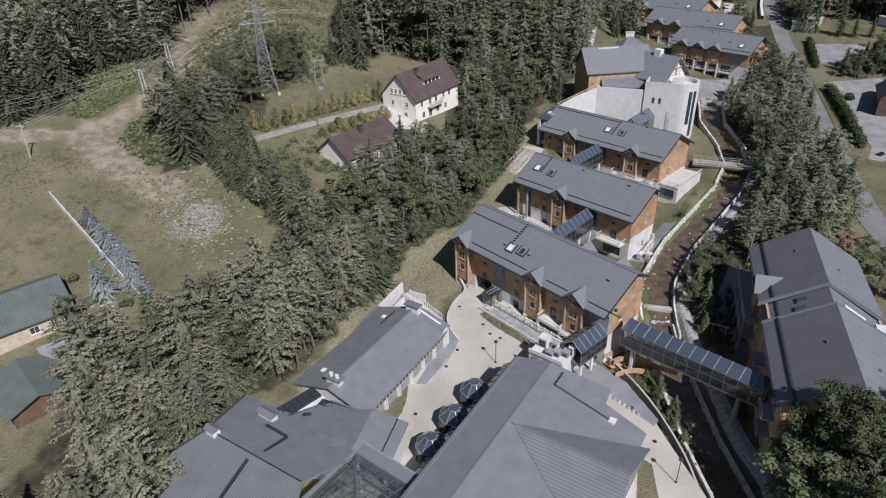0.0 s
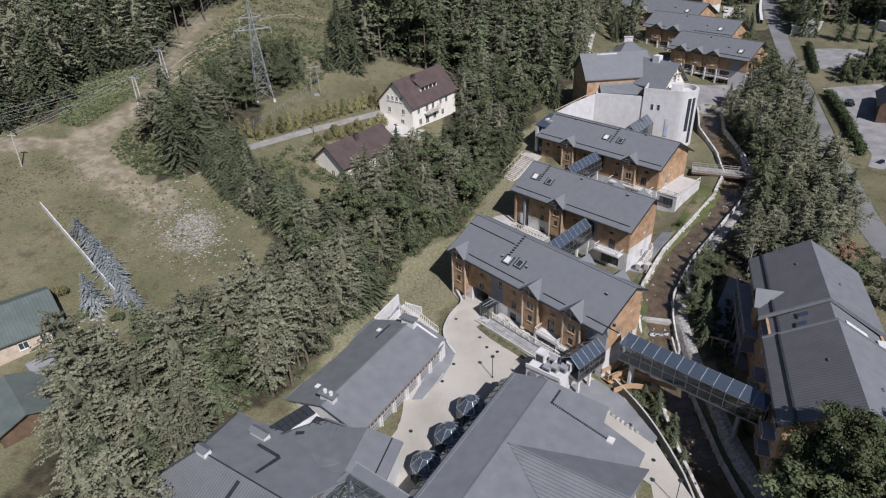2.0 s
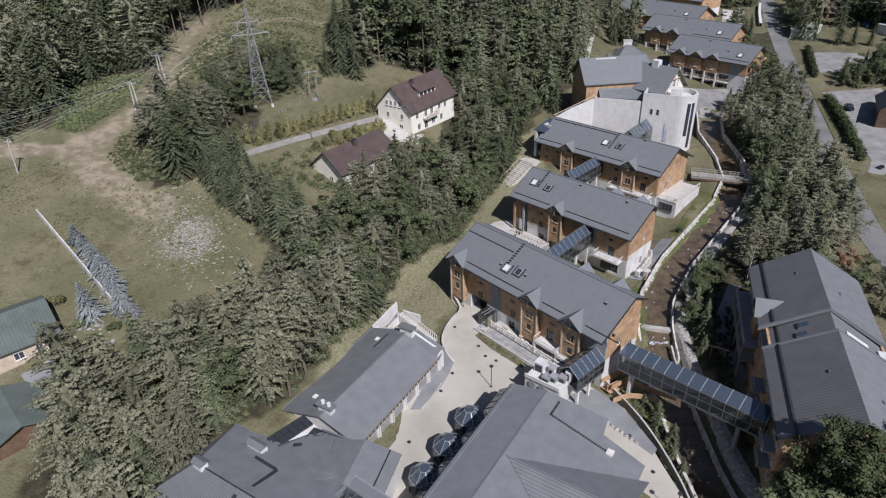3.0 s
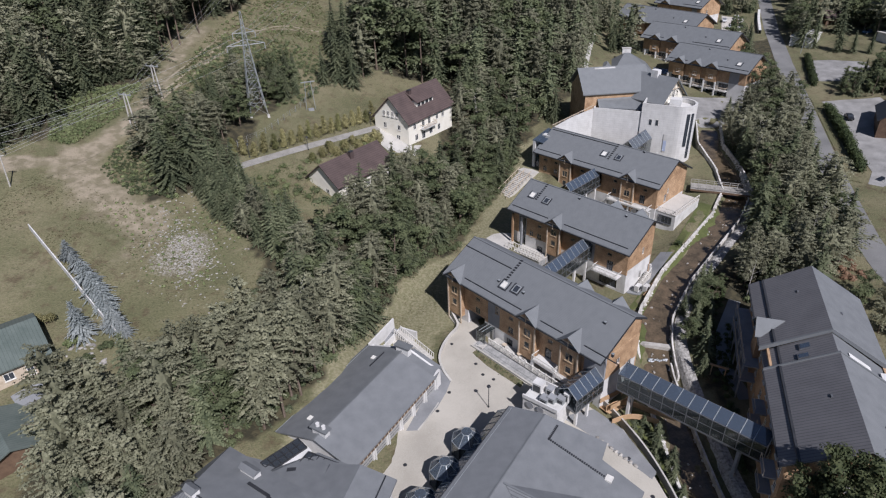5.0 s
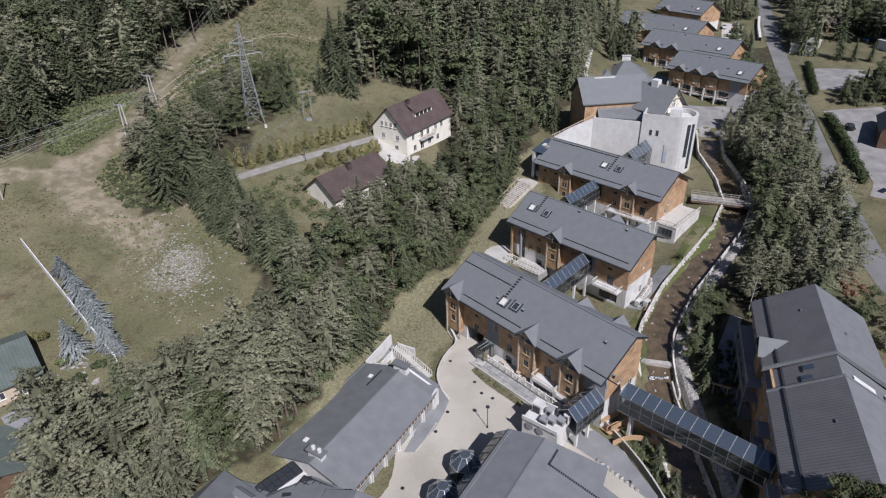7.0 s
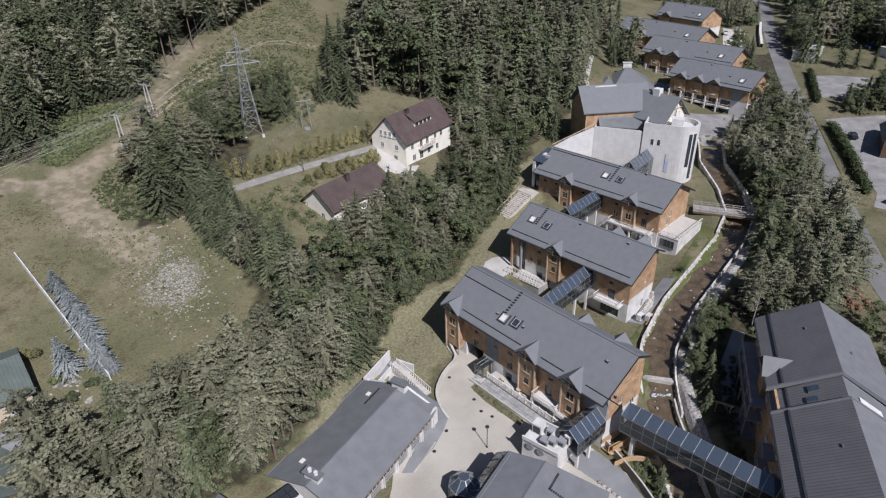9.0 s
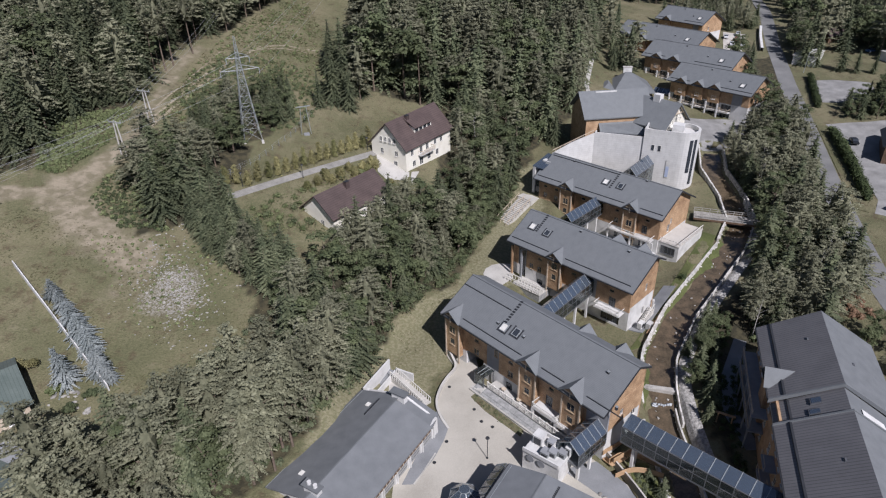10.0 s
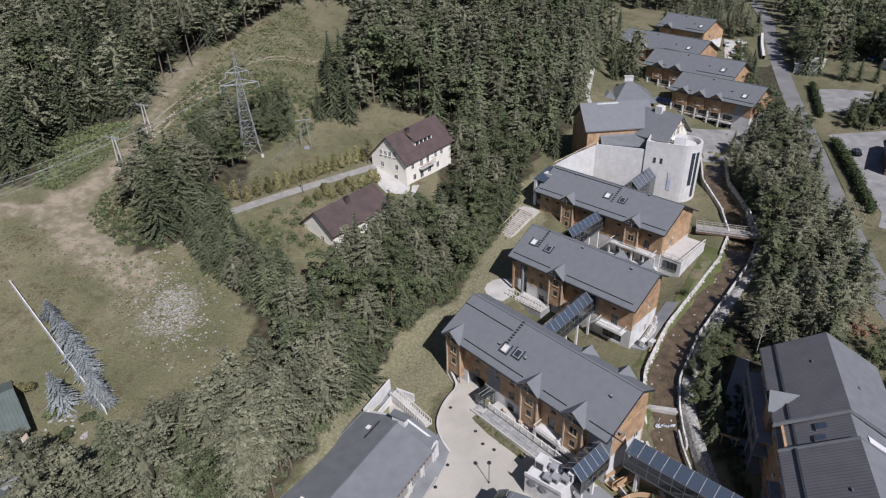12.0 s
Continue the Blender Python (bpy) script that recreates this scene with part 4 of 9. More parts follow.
far_wing((82.5, 221.3), (99.9, 200.4), 18.2, 8.6, "far timber hotel wing with colonnaded balconies", (4.2, 10.2, 16.0), (3.0, 7.4, 11.8, 16.2, 20.2))
far_wing((80.9, 246.0), (102.2, 221.5), 20.8, 11.0, "stepped timber hotel wing behind the colonnade", (5.2, 12.0), (4, 8.5, 13))
far_wing((78.5, 276.0), (99.5, 247.0), 22.6, 12.6, "rearmost stepped timber hotel wing", (5.5, 12.5), (4, 8.5, 13))
far_wing((102.3, 298.0), (114.6, 279.5), 24.2, 15.0, "distant timber hotel wing with a gabled end", (5.0,), (4, 8))


# ---- white stone hall and timber gable house ----
def timber_hall():
    t = thing("timber_hall", pose(43.2, 175.3, 0, 0, 0, 5), "timber clad hall with a steep grey roof and cream gable", "hotel building")
    L, W = 19.0, 13.0
    gable_roof(t, -0.8, L, -0.6, W + 0.6, 20.7, 5.6, ROOF)
    part("timber_wall", holed_wall(bmesh.new(), L, 9, 20.8, [(4, 13.5, 5.2, 15.2)], 0.35, Matrix.Identity(4)), WOOD, t)
    part("back_wall", boxes((0, W - 0.35, 9, L, W, 20.8)), WOOD, t)
    part("gable_wall", solid([(0, 0.35, 9), (0, W - 0.35, 9), (0, W - 0.35, 20.6), (0, W / 2, 25.7), (0, 0.35, 20.6)], (0.35, 0, 0)), WOOD, t, "timber gable wall")
    part("end_wall", solid([(L - 0.4, 0.35, 9), (L - 0.4, W - 0.35, 9), (L - 0.4, W - 0.35, 20.6), (L - 0.4, W / 2, 25.7), (L - 0.4, 0.35, 20.6)], (0.35, 0, 0)), WOOD, t)
    part("roof_parapet", boxes((4, W / 2 - 0.6, 25.6, 10, W / 2 + 0.6, 26.4)), WHITE, t, "white ridge parapet")
    part("low_roof", solid([(3.5, -1.9, 17.3), (15.5, -6.5, 17.3), (16.5, -0.05, 19.2), (3.5, -0.05, 19.2)], (0, 0, 0.25)), ROOF, t, "grey lean-to roof")
    w = thing("gable_house", pose(57.5, 184.5, 0, 0, 0, -50), "cream gable house with truss and grey roof", "hotel building")
    gable_roof(w, -1, 15.6, -6.3, 6.3, 18.9, 6.0, ROOF)
    part("gable_wall", solid([(14.2, -5.2, 9), (14.2, 5.2, 9), (14.2, 5.2, 19.9), (14.2, 0, 24.6), (14.2, -5.2, 19.9)], (0.35, 0, 0)), CREAM, w, "cream gable wall with large windows")
    for y in (-1.6, 1.6):
        part("side_wall", boxes((2, y * 3.25 - 0.17, 9, 14.2, y * 3.25 + 0.17, 19.6)), CREAM, w)
    for a, b in (((14.9, -5.6, 19.6), (14.9, 0, 24.9)), ((14.9, 5.6, 19.6), (14.9, 0, 24.9)), ((14.9, -2.8, 22.2), (14.9, 2.8, 22.2)), ((14.9, 0, 22.2), (14.9, 0, 24.8))):
        part("truss_beam", bar(bmesh.new(), a, b, 0.14), WOOD_PALE, w)
    for y in (-2.6, -0.8, 1.0):
        window(w, Matrix.Translation((14.62, y, 19.6)) @ Matrix.Rotation(radians(90), 4, "Z"), 1.6, 2.2, bars=1)
    part("chimney", boxes((7.6, -0.9, 22, 9.6, 0.9, 26.3)), WHITE, w, "broad white chimney block")


timber_hall()


def stone_tower():
    t = thing("stone_tower", pose(57.2, 168.6, 0, 0, 0, -27.5), "pale stone tower block with a rounded end and roof terrace", "tower")
    r, L, top = 4.2, 9.4, 20.0
    out = [(0, 0), (L, 0)] + [(L + r * math.sin(a), r - r * math.cos(a)) for a in (math.pi * i / 14 for i in range(1, 14))] + [(L, 2 * r), (0, 2 * r)]
    n = len(out)
    part("tower_body", solid([(x, y, 2.5) for x, y in out], (0, 0, top - 1.2 - 2.5)), WHITE_STONE, t, "pale stone clad curved wall", smooth=False)
    bm = bmesh.new()
    cx, cy = L / 2, r
    for (x0, y0), (x1, y1) in zip(out, out[1:] + out[:1]):
        s = 0.93
        prism(bm, [(x0, y0, top - 1.2), (x1, y1, top - 1.2), (cx + (x1 - cx) * s, cy + (y1 - cy) * s, top - 1.2), (cx + (x0 - cx) * s, cy + (y0 - cy) * s, top - 1.2)], (0, 0, 1.2))
    bmesh.ops.remove_doubles(bm, verts=bm.verts[:], dist=0.01)
    part("parapet", bm, WHITE_STONE, t)
    for x in (2.2, 3.9):
        w = part("window_recess", boxes((x, -0.05, 14.2, x + 0.9, 0.1, 15.9)), FRAME_WHITE, t)
        part("pane", boxes((x + 0.1, -0.08, 14.3, x + 0.8, -0.04, 15.8)), PANE, w)
    for i, a in enumerate((38, 56)):
        a = radians(a)
        x, y = L + (r + 0.02) * math.sin(a), r - (r + 0.02) * math.cos(a)
        s = part("slit_window", boxes((-0.45, -0.06, 5.5 if i else 9.0, 0.45, 0.05, 18.0)), PANE, t, "tall dark slit window")
        s.matrix_basis = Matrix.Translation((x, y, 0)) @ Matrix.Rotation(a, 4, "Z")
    bn = part("banner", boxes((6.6, -0.14, 7.2, 7.6, -0.1, 12.2)), WHITE, t, "long white and blue cloth banner")
    part("banner_field", boxes((6.7, -0.17, 7.4, 7.5, -0.145, 10.4)), shade("pale_blue_cloth", (0.3, 0.36, 0.5), (0.42, 0.47, 0.6), 0.8, 1, 6, 0.1), bn, "pale blue printed field")
    part("terrace_hatch", boxes((6.5, 3.0, top - 1.2, 9.4, 5.4, top + 0.9)), WHITE, t, "white terrace stair box")
    h = thing("stone_hall", pose(45.4, 173.9, 0, 0, 0, -22.6), "low white stone hall with a flat roof terrace", "hotel building")
    part("front_wall", boxes((0, 0, 4, 13.0, 0.4, 17.5)), WHITE_STONE, h)
    part("side_wall", boxes((0, 0.4, 4, 0.4, 8, 17.5)), WHITE_STONE, h)
    part("flat_roof", boxes((0.4, 0.4, 16.2, 13, 8, 16.6)), GREY_PAVE, h)
    l = thing("terrace_wall", pose(45.2, 174.0, 0, 0, 0, 198), "white stone terrace wall stepping down the slope", "wall")
    part("wall_body", solid([(0, 0, 3), (12.5, 0, 3), (12.5, 0, 13.4), (7, 0, 15.6), (0, 0, 17.3)], (0, 0.4, 0)), WHITE_STONE, l)
    for i in range(9):
        x = 0.4 + i * 1.4
        part("rail_post", boxes((x - 0.05, 0.1, 13.2 + (12.5 - x) * 0.31, x + 0.05, 0.2, 14.4 + (12.5 - x) * 0.31)), WOOD_PALE, l)
    part("handrail", solid([(0, 0.1, 18.1), (12.5, 0.1, 14.2), (12.5, 0.1, 14.35), (0, 0.1, 18.25)], (0, 0.12, 0)), WOOD_PALE, l)
    e = thing("stair_tower", pose(27.2, 163.6, 0, 0, 0, angC), "white stair tower with a glass canopy beside the wing", "stair tower")
    part("column", boxes((0, 0, 2, 0.8, 3.2, 12.4)), WHITE, e)
    part("tower_wall", boxes((0.8, 3.0, 2, 3.2, 6.6, 13.6)), WHITE, e)
    part("tower_glass", boxes((0.85, 0.4, 3.5, 3.1, 0.5, 11.6)), PANE, e)
    part("canopy", solid([(-0.2, 0, 12.5), (3.3, 0, 12.5), (3.3, 6.8, 14.0), (-0.2, 6.8, 14.0)], (0, 0, 0.12)), PANE_BLUE, e, "glass canopy coloured with the blue of reflected sky")


stone_tower()


# ---- long house across the stream ----
def east_house():
    t = thing("east_house", pose(41.7, 57.6, 0, 0, 0, math.degrees(math.atan2(17.2, 6.1))), "long timber guest house with a lapped grey sheet roof", "hotel building")
    # local x runs along the stream, local y points away from it (mirrored: y negative is east)
    W, rise = 17.2, 5.3
    for x0, x1, drop, off in ((-0.6, 17.6, 0.0, 0.0), (17.6, 22.8, 0.55, -0.4), (22.8, 40.8, 0.0, 0.0)):
        z = 9.75 - drop
        for a, b in ((0.0 + off, -W / 2), (-W - off, -W / 2)):
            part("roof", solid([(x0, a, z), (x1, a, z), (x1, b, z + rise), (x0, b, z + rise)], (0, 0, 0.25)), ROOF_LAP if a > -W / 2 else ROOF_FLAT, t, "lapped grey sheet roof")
        part("snow_guard", boxes((x0 + 0.2, -1.9 + off - 0.16, z + 1.2, x1 - 0.2, -1.9 + off + 0.16, z + 1.62)), TRIM_DARK, t, "dark snow guard rail")
        part("gutter", boxes((x0, 0.02 + off, z, x1, 0.16 + off, z + 0.18)), TRIM_DARK, t)
    for x in (17.45, 22.65):
        for s, e in ((0.1, -W / 2), (-W - 0.1, -W / 2)):
            part("fire_wall", solid([(x, s, 9.5), (x, e, 9.5 + rise + 0.1), (x, e, 9.5 + rise + 0.65), (x, s, 10.2)], (0.3, 0, 0)), ROOF, t, "raised grey roof edge")
    holes, wins = [], []
    for x in (1.6, 4.4, 7.2, 10.0, 12.8, 15.6, 19.0, 24.4, 27.2, 30.0, 32.8, 35.6, 38.4):
        for z in (1.2, 4.2, 7.2):
            wins.append((x, z))
            holes.append((40 - x - 0.55, z - 0.75, 40 - x + 0.55, z + 0.75))
    wm = Matrix.Translation((40, -0.9, 0)) @ Matrix.Rotation(math.pi, 4, "Z")
    part("west_wall", holed_wall(bmesh.new(), 40, -4, 10.2, holes, 0.35, wm), WOOD, t, "timber clad stream side wall")
    for x, z in wins:
        window(t, wm @ Matrix.Translation((40 - x - 0.55, -0.02, z - 0.75)), 1.1, 1.5, bars=1)
    part("east_wall", boxes((0, -W + 0.5, -4, 40, -W + 0.85, 10.0)), WOOD, t)
    for x in (0, 39.65):
        part("gable_wall", solid([(x, -1.25, -4), (x, -W + 0.9, -4), (x, -W + 0.9, 10.0), (x, -W / 2, 14.7), (x, -1.25, 10.0)], (0.35, 0, 0)), WOOD, t, "timber gable wall")
    part("gable_band", boxes((-0.05, -13.5, 7.2, -0.01, -6.5, 9.2)), WHITE, t, "white rendered gable panel")
    gx = 27.4
    for s in (-1, 1):
        part("gablet_roof", solid([(gx + s * 2.2, 0.5, 10.1), (gx, 0.5, 12.3), (gx, -3.6, 12.3), (gx + s * 2.2, -0.3, 10.1)], (0, 0, 0.16)), ROOF, t, "small roof gable over a bay")
    part("bay", boxes((gx - 1.7, -0.9, 1.5, gx + 1.7, -0.1, 10.2)), WOOD, t)
    for x in (24.0, 27.8, 31.6, 35.4, 39.2):
        part("gallery_post", boxes((x - 0.12, 1.1, -4, x + 0.12, 1.32, 6.6)), GREY_WALL, t, "grey balcony frame post")
    for z in (2.6, 5.6):
        part("gallery_slab", boxes((23.4, -0.9, z - 0.22, 39.6, 1.4, z)), GREY_WALL, t, "continuous grey balcony slab")
        part("gallery_rail", boxes((23.4, 1.3, z + 0.9, 39.6, 1.4, z + 1.02), (23.4, 1.3, z + 0.45, 39.6, 1.38, z + 0.53)), WOOD_PALE, t, "pale balcony railing")
    for x in (3.0, 9.0, 14.5):
        for z in (2.6, 5.6):
            b = part("balcony", boxes((x - 1.6, -0.9, z - 0.2, x + 1.6, 0.8, z)), GREY_WALL, t)
            part("handrail", boxes((x - 1.6, 0.72, z + 0.9, x + 1.6, 0.8, z + 1.0), (x - 1.6, 0.74, z, x - 1.5, 0.8, z + 0.9), (x + 1.5, 0.74, z, x + 1.6, 0.8, z + 0.9)), WOOD_PALE, b)
    zf = lambda y: 9.75 + (-y) * rise / (W / 2)
    for x, y, w in ((18.6, -4.2, 1.0), (20.6, -4.6, 1.2)):
        s = part("skylight", solid([(x, y, zf(y) - 0.4), (x + w, y, zf(y) - 0.4), (x + w, y - 1.3, zf(y - 1.3) - 0.4), (x, y - 1.3, zf(y - 1.3) - 0.4)], (0, 0, 0.28)), FRAME, t, "grey framed roof window")
        part("pane", solid([(x + 0.12, y - 0.12, zf(y - 0.12) - 0.11), (x + w - 0.12, y - 0.12, zf(y - 0.12) - 0.11), (x + w - 0.12, y - 1.18, zf(y - 1.18) - 0.11), (x + 0.12, y - 1.18, zf(y - 1.18) - 0.11)], (0, 0, 0.03)), PANE_BLUE, s)
    for x, y in ((9.5, -6.4), (34.5, -6.0), (30, -11.5), (6, -12)):
        zz = 9.75 + min(-y, W + y) * rise / (W / 2)
        part("roof_vent", boxes((x - 0.28, y - 0.12, zz + 0.1, x + 0.28, y + 0.12, zz + 0.4)), FRAME, t)
    ze = lambda y: 9.2 + (W + y) * rise / (W / 2)
    part("roof_light", solid([(18.7, -10.4, ze(-10.4) + 0.1), (19.9, -10.4, ze(-10.4) + 0.1), (19.9, -13.6, ze(-13.6) + 0.1), (18.7, -13.6, ze(-13.6) + 0.1)], (0, 0, 0.3)), WHITE, t, "long pale roof light")
    part("roof_unit", boxes((18.6, -16.6, 9.4, 20.2, -15.2, 10.9)), WHITE, t, "white rooftop ventilation unit")


east_house()


# ---- glazed passages ----
def glazed_passage(a, b, z0, z_low, z_high, width, n, label, gable=False, angle=None, bottom=True):
    """A glass corridor from a to b with n roof panes between bars."""
    ang, L = place(a, b)
    t = thing("glazed_passage", pose(a[0], a[1], 0, 0, 0, ang), label, "glass passage", "glazed passages")
    bm = bmesh.new()
    part("floor_beam", boxes((0, 0, z0 - 0.35, L, width, z0)), FRAME, t, "grey floor slab of the passage")
    for y in (0.0, width):
        zt = z_low if (y == 0 or gable) else z_high
        part("top_rail", boxes((0, y - 0.06, zt - 0.12, L, y + 0.06, zt)), FRAME, t)
        part("mid_rail", boxes((0, y - 0.05, (z0 + zt) / 2 - 0.05, L, y + 0.05, (z0 + zt) / 2 + 0.05)), FRAME, t)
    if gable:
        part("ridge_rail", boxes((0, width / 2 - 0.06, z_high - 0.06, L, width / 2 + 0.06, z_high + 0.06)), FRAME, t)
    for i in range(n + 1):
        x = L * i / n
        for y in (0.0, width):
            zt = z_low if (y == 0 or gable) else z_high
            part("post", boxes((x - 0.05, y - 0.05, z0, x + 0.05, y + 0.05, zt - 0.12)), FRAME, t)
        if gable:
            for y in (0, width):
                part("rafter", solid([(x - 0.04, y, z_low - 0.05), (x + 0.04, y, z_low - 0.05), (x + 0.04, width / 2, z_high - 0.05), (x - 0.04, width / 2, z_high - 0.05)], (0, 0, 0.14)), STEEL, t)
        else:
            part("rafter", solid([(x - 0.05, 0, z_low - 0.05), (x + 0.05, 0, z_low - 0.05), (x + 0.05, width, z_high - 0.05), (x - 0.05, width, z_high - 0.05)], (0, 0, 0.16)), STEEL, t)
    for i in range(n):
        x0, x1 = L * i / n + 0.06, L * (i + 1) / n - 0.06
        if gable:
            for y in (0, width):
                part("roof_pane", solid([(x0, y, z_low), (x1, y, z_low), (x1, width / 2, z_high), (x0, width / 2, z_high)], (0, 0, 0.04)), PANE_BLUE, t)
        else:
            part("roof_pane", solid([(x0, 0.05, z_low), (x1, 0.05, z_low), (x1, width - 0.05, z_high), (x0, width - 0.05, z_high)], (0, 0, 0.04)), PANE_BLUE, t)
        for y in (0.0, width):
            zt = z_low if (y == 0 or gable) else z_high
            zm = (z0 + zt) / 2
            part("side_pane", boxes((x0, y - 0.02, z0, x1, y + 0.02, zm - 0.06)), PANE_CLEAR, t)
            part("side_pane", boxes((x0, y - 0.02, zm + 0.06, x1, y + 0.02, zt - 0.13)), PANE_CLEAR, t)
    return t, L


bridge, BL = glazed_passage((27.7, 77.8), (43.4, 62.6), 4.1, 7.0, 7.7, 2.5, 12, "long glass footbridge over the stream, sky reflection coloured into its roof panes")
for x in (2.0, 18.6):
    # east pillar is coloured grey in place of white to imitate the bridge's shadow
    p = part("pillar", boxes((x - 0.22, 0.6, -4.5, x + 0.22, 0.95, 3.75), (x - 0.22, 1.6, -4.5, x + 0.22, 1.95, 3.75)), WHITE if x < 5 else GREY_WALL, bridge, "concrete pillar under the bridge")
def local(origin, ang, x, y):
    p = pose(origin[0], origin[1], 0, 0, 0, ang) @ Vector((x, y, 0))
    return (p.x, p.y)


def on_columns(t, xs, width, z0, base):
    for x in xs:
        for y in (0.3, width - 0.3):
            part("column", boxes((x - 0.2, y - 0.2, base, x + 0.2, y + 0.2, z0 - 0.35)), WHITE, t, "white supporting column")


t, L = glazed_passage(local((2.4, 104.7), angA, 35.3, -6.2), local((2.4, 104.7), angA, 35.3, 0.45), 3.2, 5.6, 7.0, 3.6, 5, "glass link between hall and wing with blue roof", gable=True)
on_columns(t, (0.6, 3.4), 3.6, 3.2, -0.6)
t, L = glazed_passage((18.3, 101.7), (33.9, 118.1), 4.0, 7.0, 8.5, 3.0, 14, "glass link corridor between two wings", gable=True)
on_columns(t, (9.0, 15.0, 19.5), 3.0, 4.0, -2.5)
t, L = glazed_passage((32.2, 137.6), (42.3, 147.4), 6.6, 9.4, 10.9, 3.0, 9, "glass link corridor with blue panes between wings", gable=True)
on_columns(t, (3.0, 7.5, 11.5), 3.0, 6.6, -1.5)
glazed_passage((53.0, 158.0), (60.0, 166.0), 6.0, 11.0, 13.0, 4.0, 6, "glass link to the white stone tower", gable=True)


def rear_pavilion():
    t = thing("grey_pavilion", pose(69.3, 228.6, 0, 0, 0, -6), "low grey hipped pavilion with a white chimney", "hotel building")
    part("wall_body", boxes((-8, -6, 7, 8, 6, 13.6)), WOOD_DARK, t)
    # a steep hipped cap with its peak to the back, and a lower hip to one side
    a, b, c, d, p, q = (-5, -7, 13.4), (9.4, -7, 13.4), (9.4, 9, 13.4), (-5, 9, 13.4), (0.4, 3.4, 18.0), (2.2, 3.4, 18.0)
    for o in ((a, b, q, p), (c, d, p, q), (b, c, q), (d, a, p)):
        part("roof", solid(list(o), (0, 0, 0.22)), ROOF, t)
    a, b, c, d, p, q = (-10, -6, 12.8), (-3.4, -6, 13.2), (-3.4, 7, 13.2), (-10, 7, 12.8), (-6, -1, 15.4), (-5.6, 2.5, 15.4)
    for o in ((a, b, p), (b, c, q, p), (c, d, q), (d, a, p, q)):
        part("side_roof", solid(list(o), (0, 0, 0.2)), ROOF, t, "lower hipped roof beside the main cap")
    k = part("chimney", boxes((0.0, 5.4, 14.5, 3.0, 6.8, 19.2)), WHITE, t, "broad white chimney block")
    part("cap", boxes((-0.15, 5.25, 19.2, 3.15, 6.95, 19.4)), CONCRETE, k)


rear_pavilion()
t, L = glazed_passage((78.6, 226.0), (85.6, 219.4), 10.2, 12.6, 13.9, 3.4, 6, "glass link between pavilion and far wing", gable=True)
on_columns(t, (1.0, 5.0, 8.6), 3.4, 10.2, 6.0)


# ---- garage house ----
def garage_house():
    t = thing("garage_house", pose(-11.3, 64.8, 0, 0, 0, math.degrees(math.atan2(18.7, 12.0))), "low service house with a wide grey roof and garage doors", "garage building")
    # local x along the courtyard side, local y to the back
    L, W, ym = 23.0, 15.3, 7.3
    for a, za in ((0.5, 3.25), (W + 0.3, 2.9)):
        x1 = L - 2.2 if a < 1 else L - 0.8
        part("roof", solid([(-0.6, a, za), (x1, a, za), (x1, ym, 5.6), (-0.6, ym, 5.6)], (0, 0, 0.25)), ROOF_FLAT, t, "wide grey felted roof slope")
    part("lower_roof", solid([(L - 2.2, 0.5, 2.9), (L + 0.9, 1.2, 2.9), (L + 0.9, 6.4, 4.6), (L - 2.2, ym, 5.2)], (0, 0, 0.25)), ROOF_FLAT, t, "lower grey roof step at the end")
    part("lower_roof", solid([(L - 2.2, ym, 5.2), (L + 0.9, 6.4, 4.6), (L - 0.8, 9.6, 4.3), (L - 2.2, 9.6, 4.3)], (0, 0, 0.25)), ROOF_FLAT, t)
    part("ridge_cap", boxes((-0.6, ym - 0.12, 5.75, L - 2.2, ym + 0.12, 5.88)), ROOF, t)
    part("eave_flashing", solid([(-0.6, W - 0.25, 3.32), (L - 0.8, W - 0.25, 3.32), (L - 0.8, W - 0.17, 3.3), (-0.6, W - 0.17, 3.3)], (0, 0, 0.06)), STEEL, t, "thin pale flashing line")
    doors = [(1.6 + i * 3.4, 0, 4.3 + i * 3.4, 2.5) for i in range(6)]
    part("front_wall", holed_wall(bmesh.new(), L, -0.3, 3.3, doors, 0.4, Matrix.Translation((0, 0.9, 0))), WHITE, t, "white front wall with garage openings")
    for d in doors:
        g = part("garage_door", boxes((d[0], 1.15, 0.03, d[2], 1.25, 2.5)), shade("grey_garage_door", (0.25, 0.25, 0.25), (0.36, 0.36, 0.35), 0.6, 1, 9, 0.1), t, "grey sectional garage door")
        for k in range(1, 4):
            part("seam", boxes((d[0], 1.12, k * 0.62 - 0.02, d[2], 1.149, k * 0.62 + 0.02)), TRIM_DARK, g)
    part("eave_beam", boxes((-0.3, 0.62, 2.62, L - 2.4, 0.88, 3.2)), WOOD_DARK, t, "dark slatted eave soffit")
    for i in range(24):
        part("eave_slat", boxes((0.1 + i * 0.85, 0.55, 2.6, 0.2 + i * 0.85, 0.615, 3.22)), WOOD_PALE, t)
    for i in range(7):
        part("post", boxes((1.24 + i * 3.4, 0.66, 0, 1.42 + i * 3.4, 0.84, 2.62)), WHITE, t, "white carport post")
    part("back_wall", boxes((0, W - 0.9, 0, L, W - 0.55, 3.3)), WHITE, t)
    for x in (0.0, L - 0.35):
        part("end_wall", solid([(x, 1.3, -0.3), (x, W - 0.9, -0.3), (x, W - 0.9, 3.2), (x, ym, 5.5), (x, 1.3, 3.2)], (0.35, 0, 0)), WHITE, t)
    for x in (0.6, L - 1.6):
        c = part("chimney", boxes((x, ym - 1.2, 4.9, x + 1.0, ym + 1.2, 6.5)), WHITE, t, "white chimney with a grey cap")
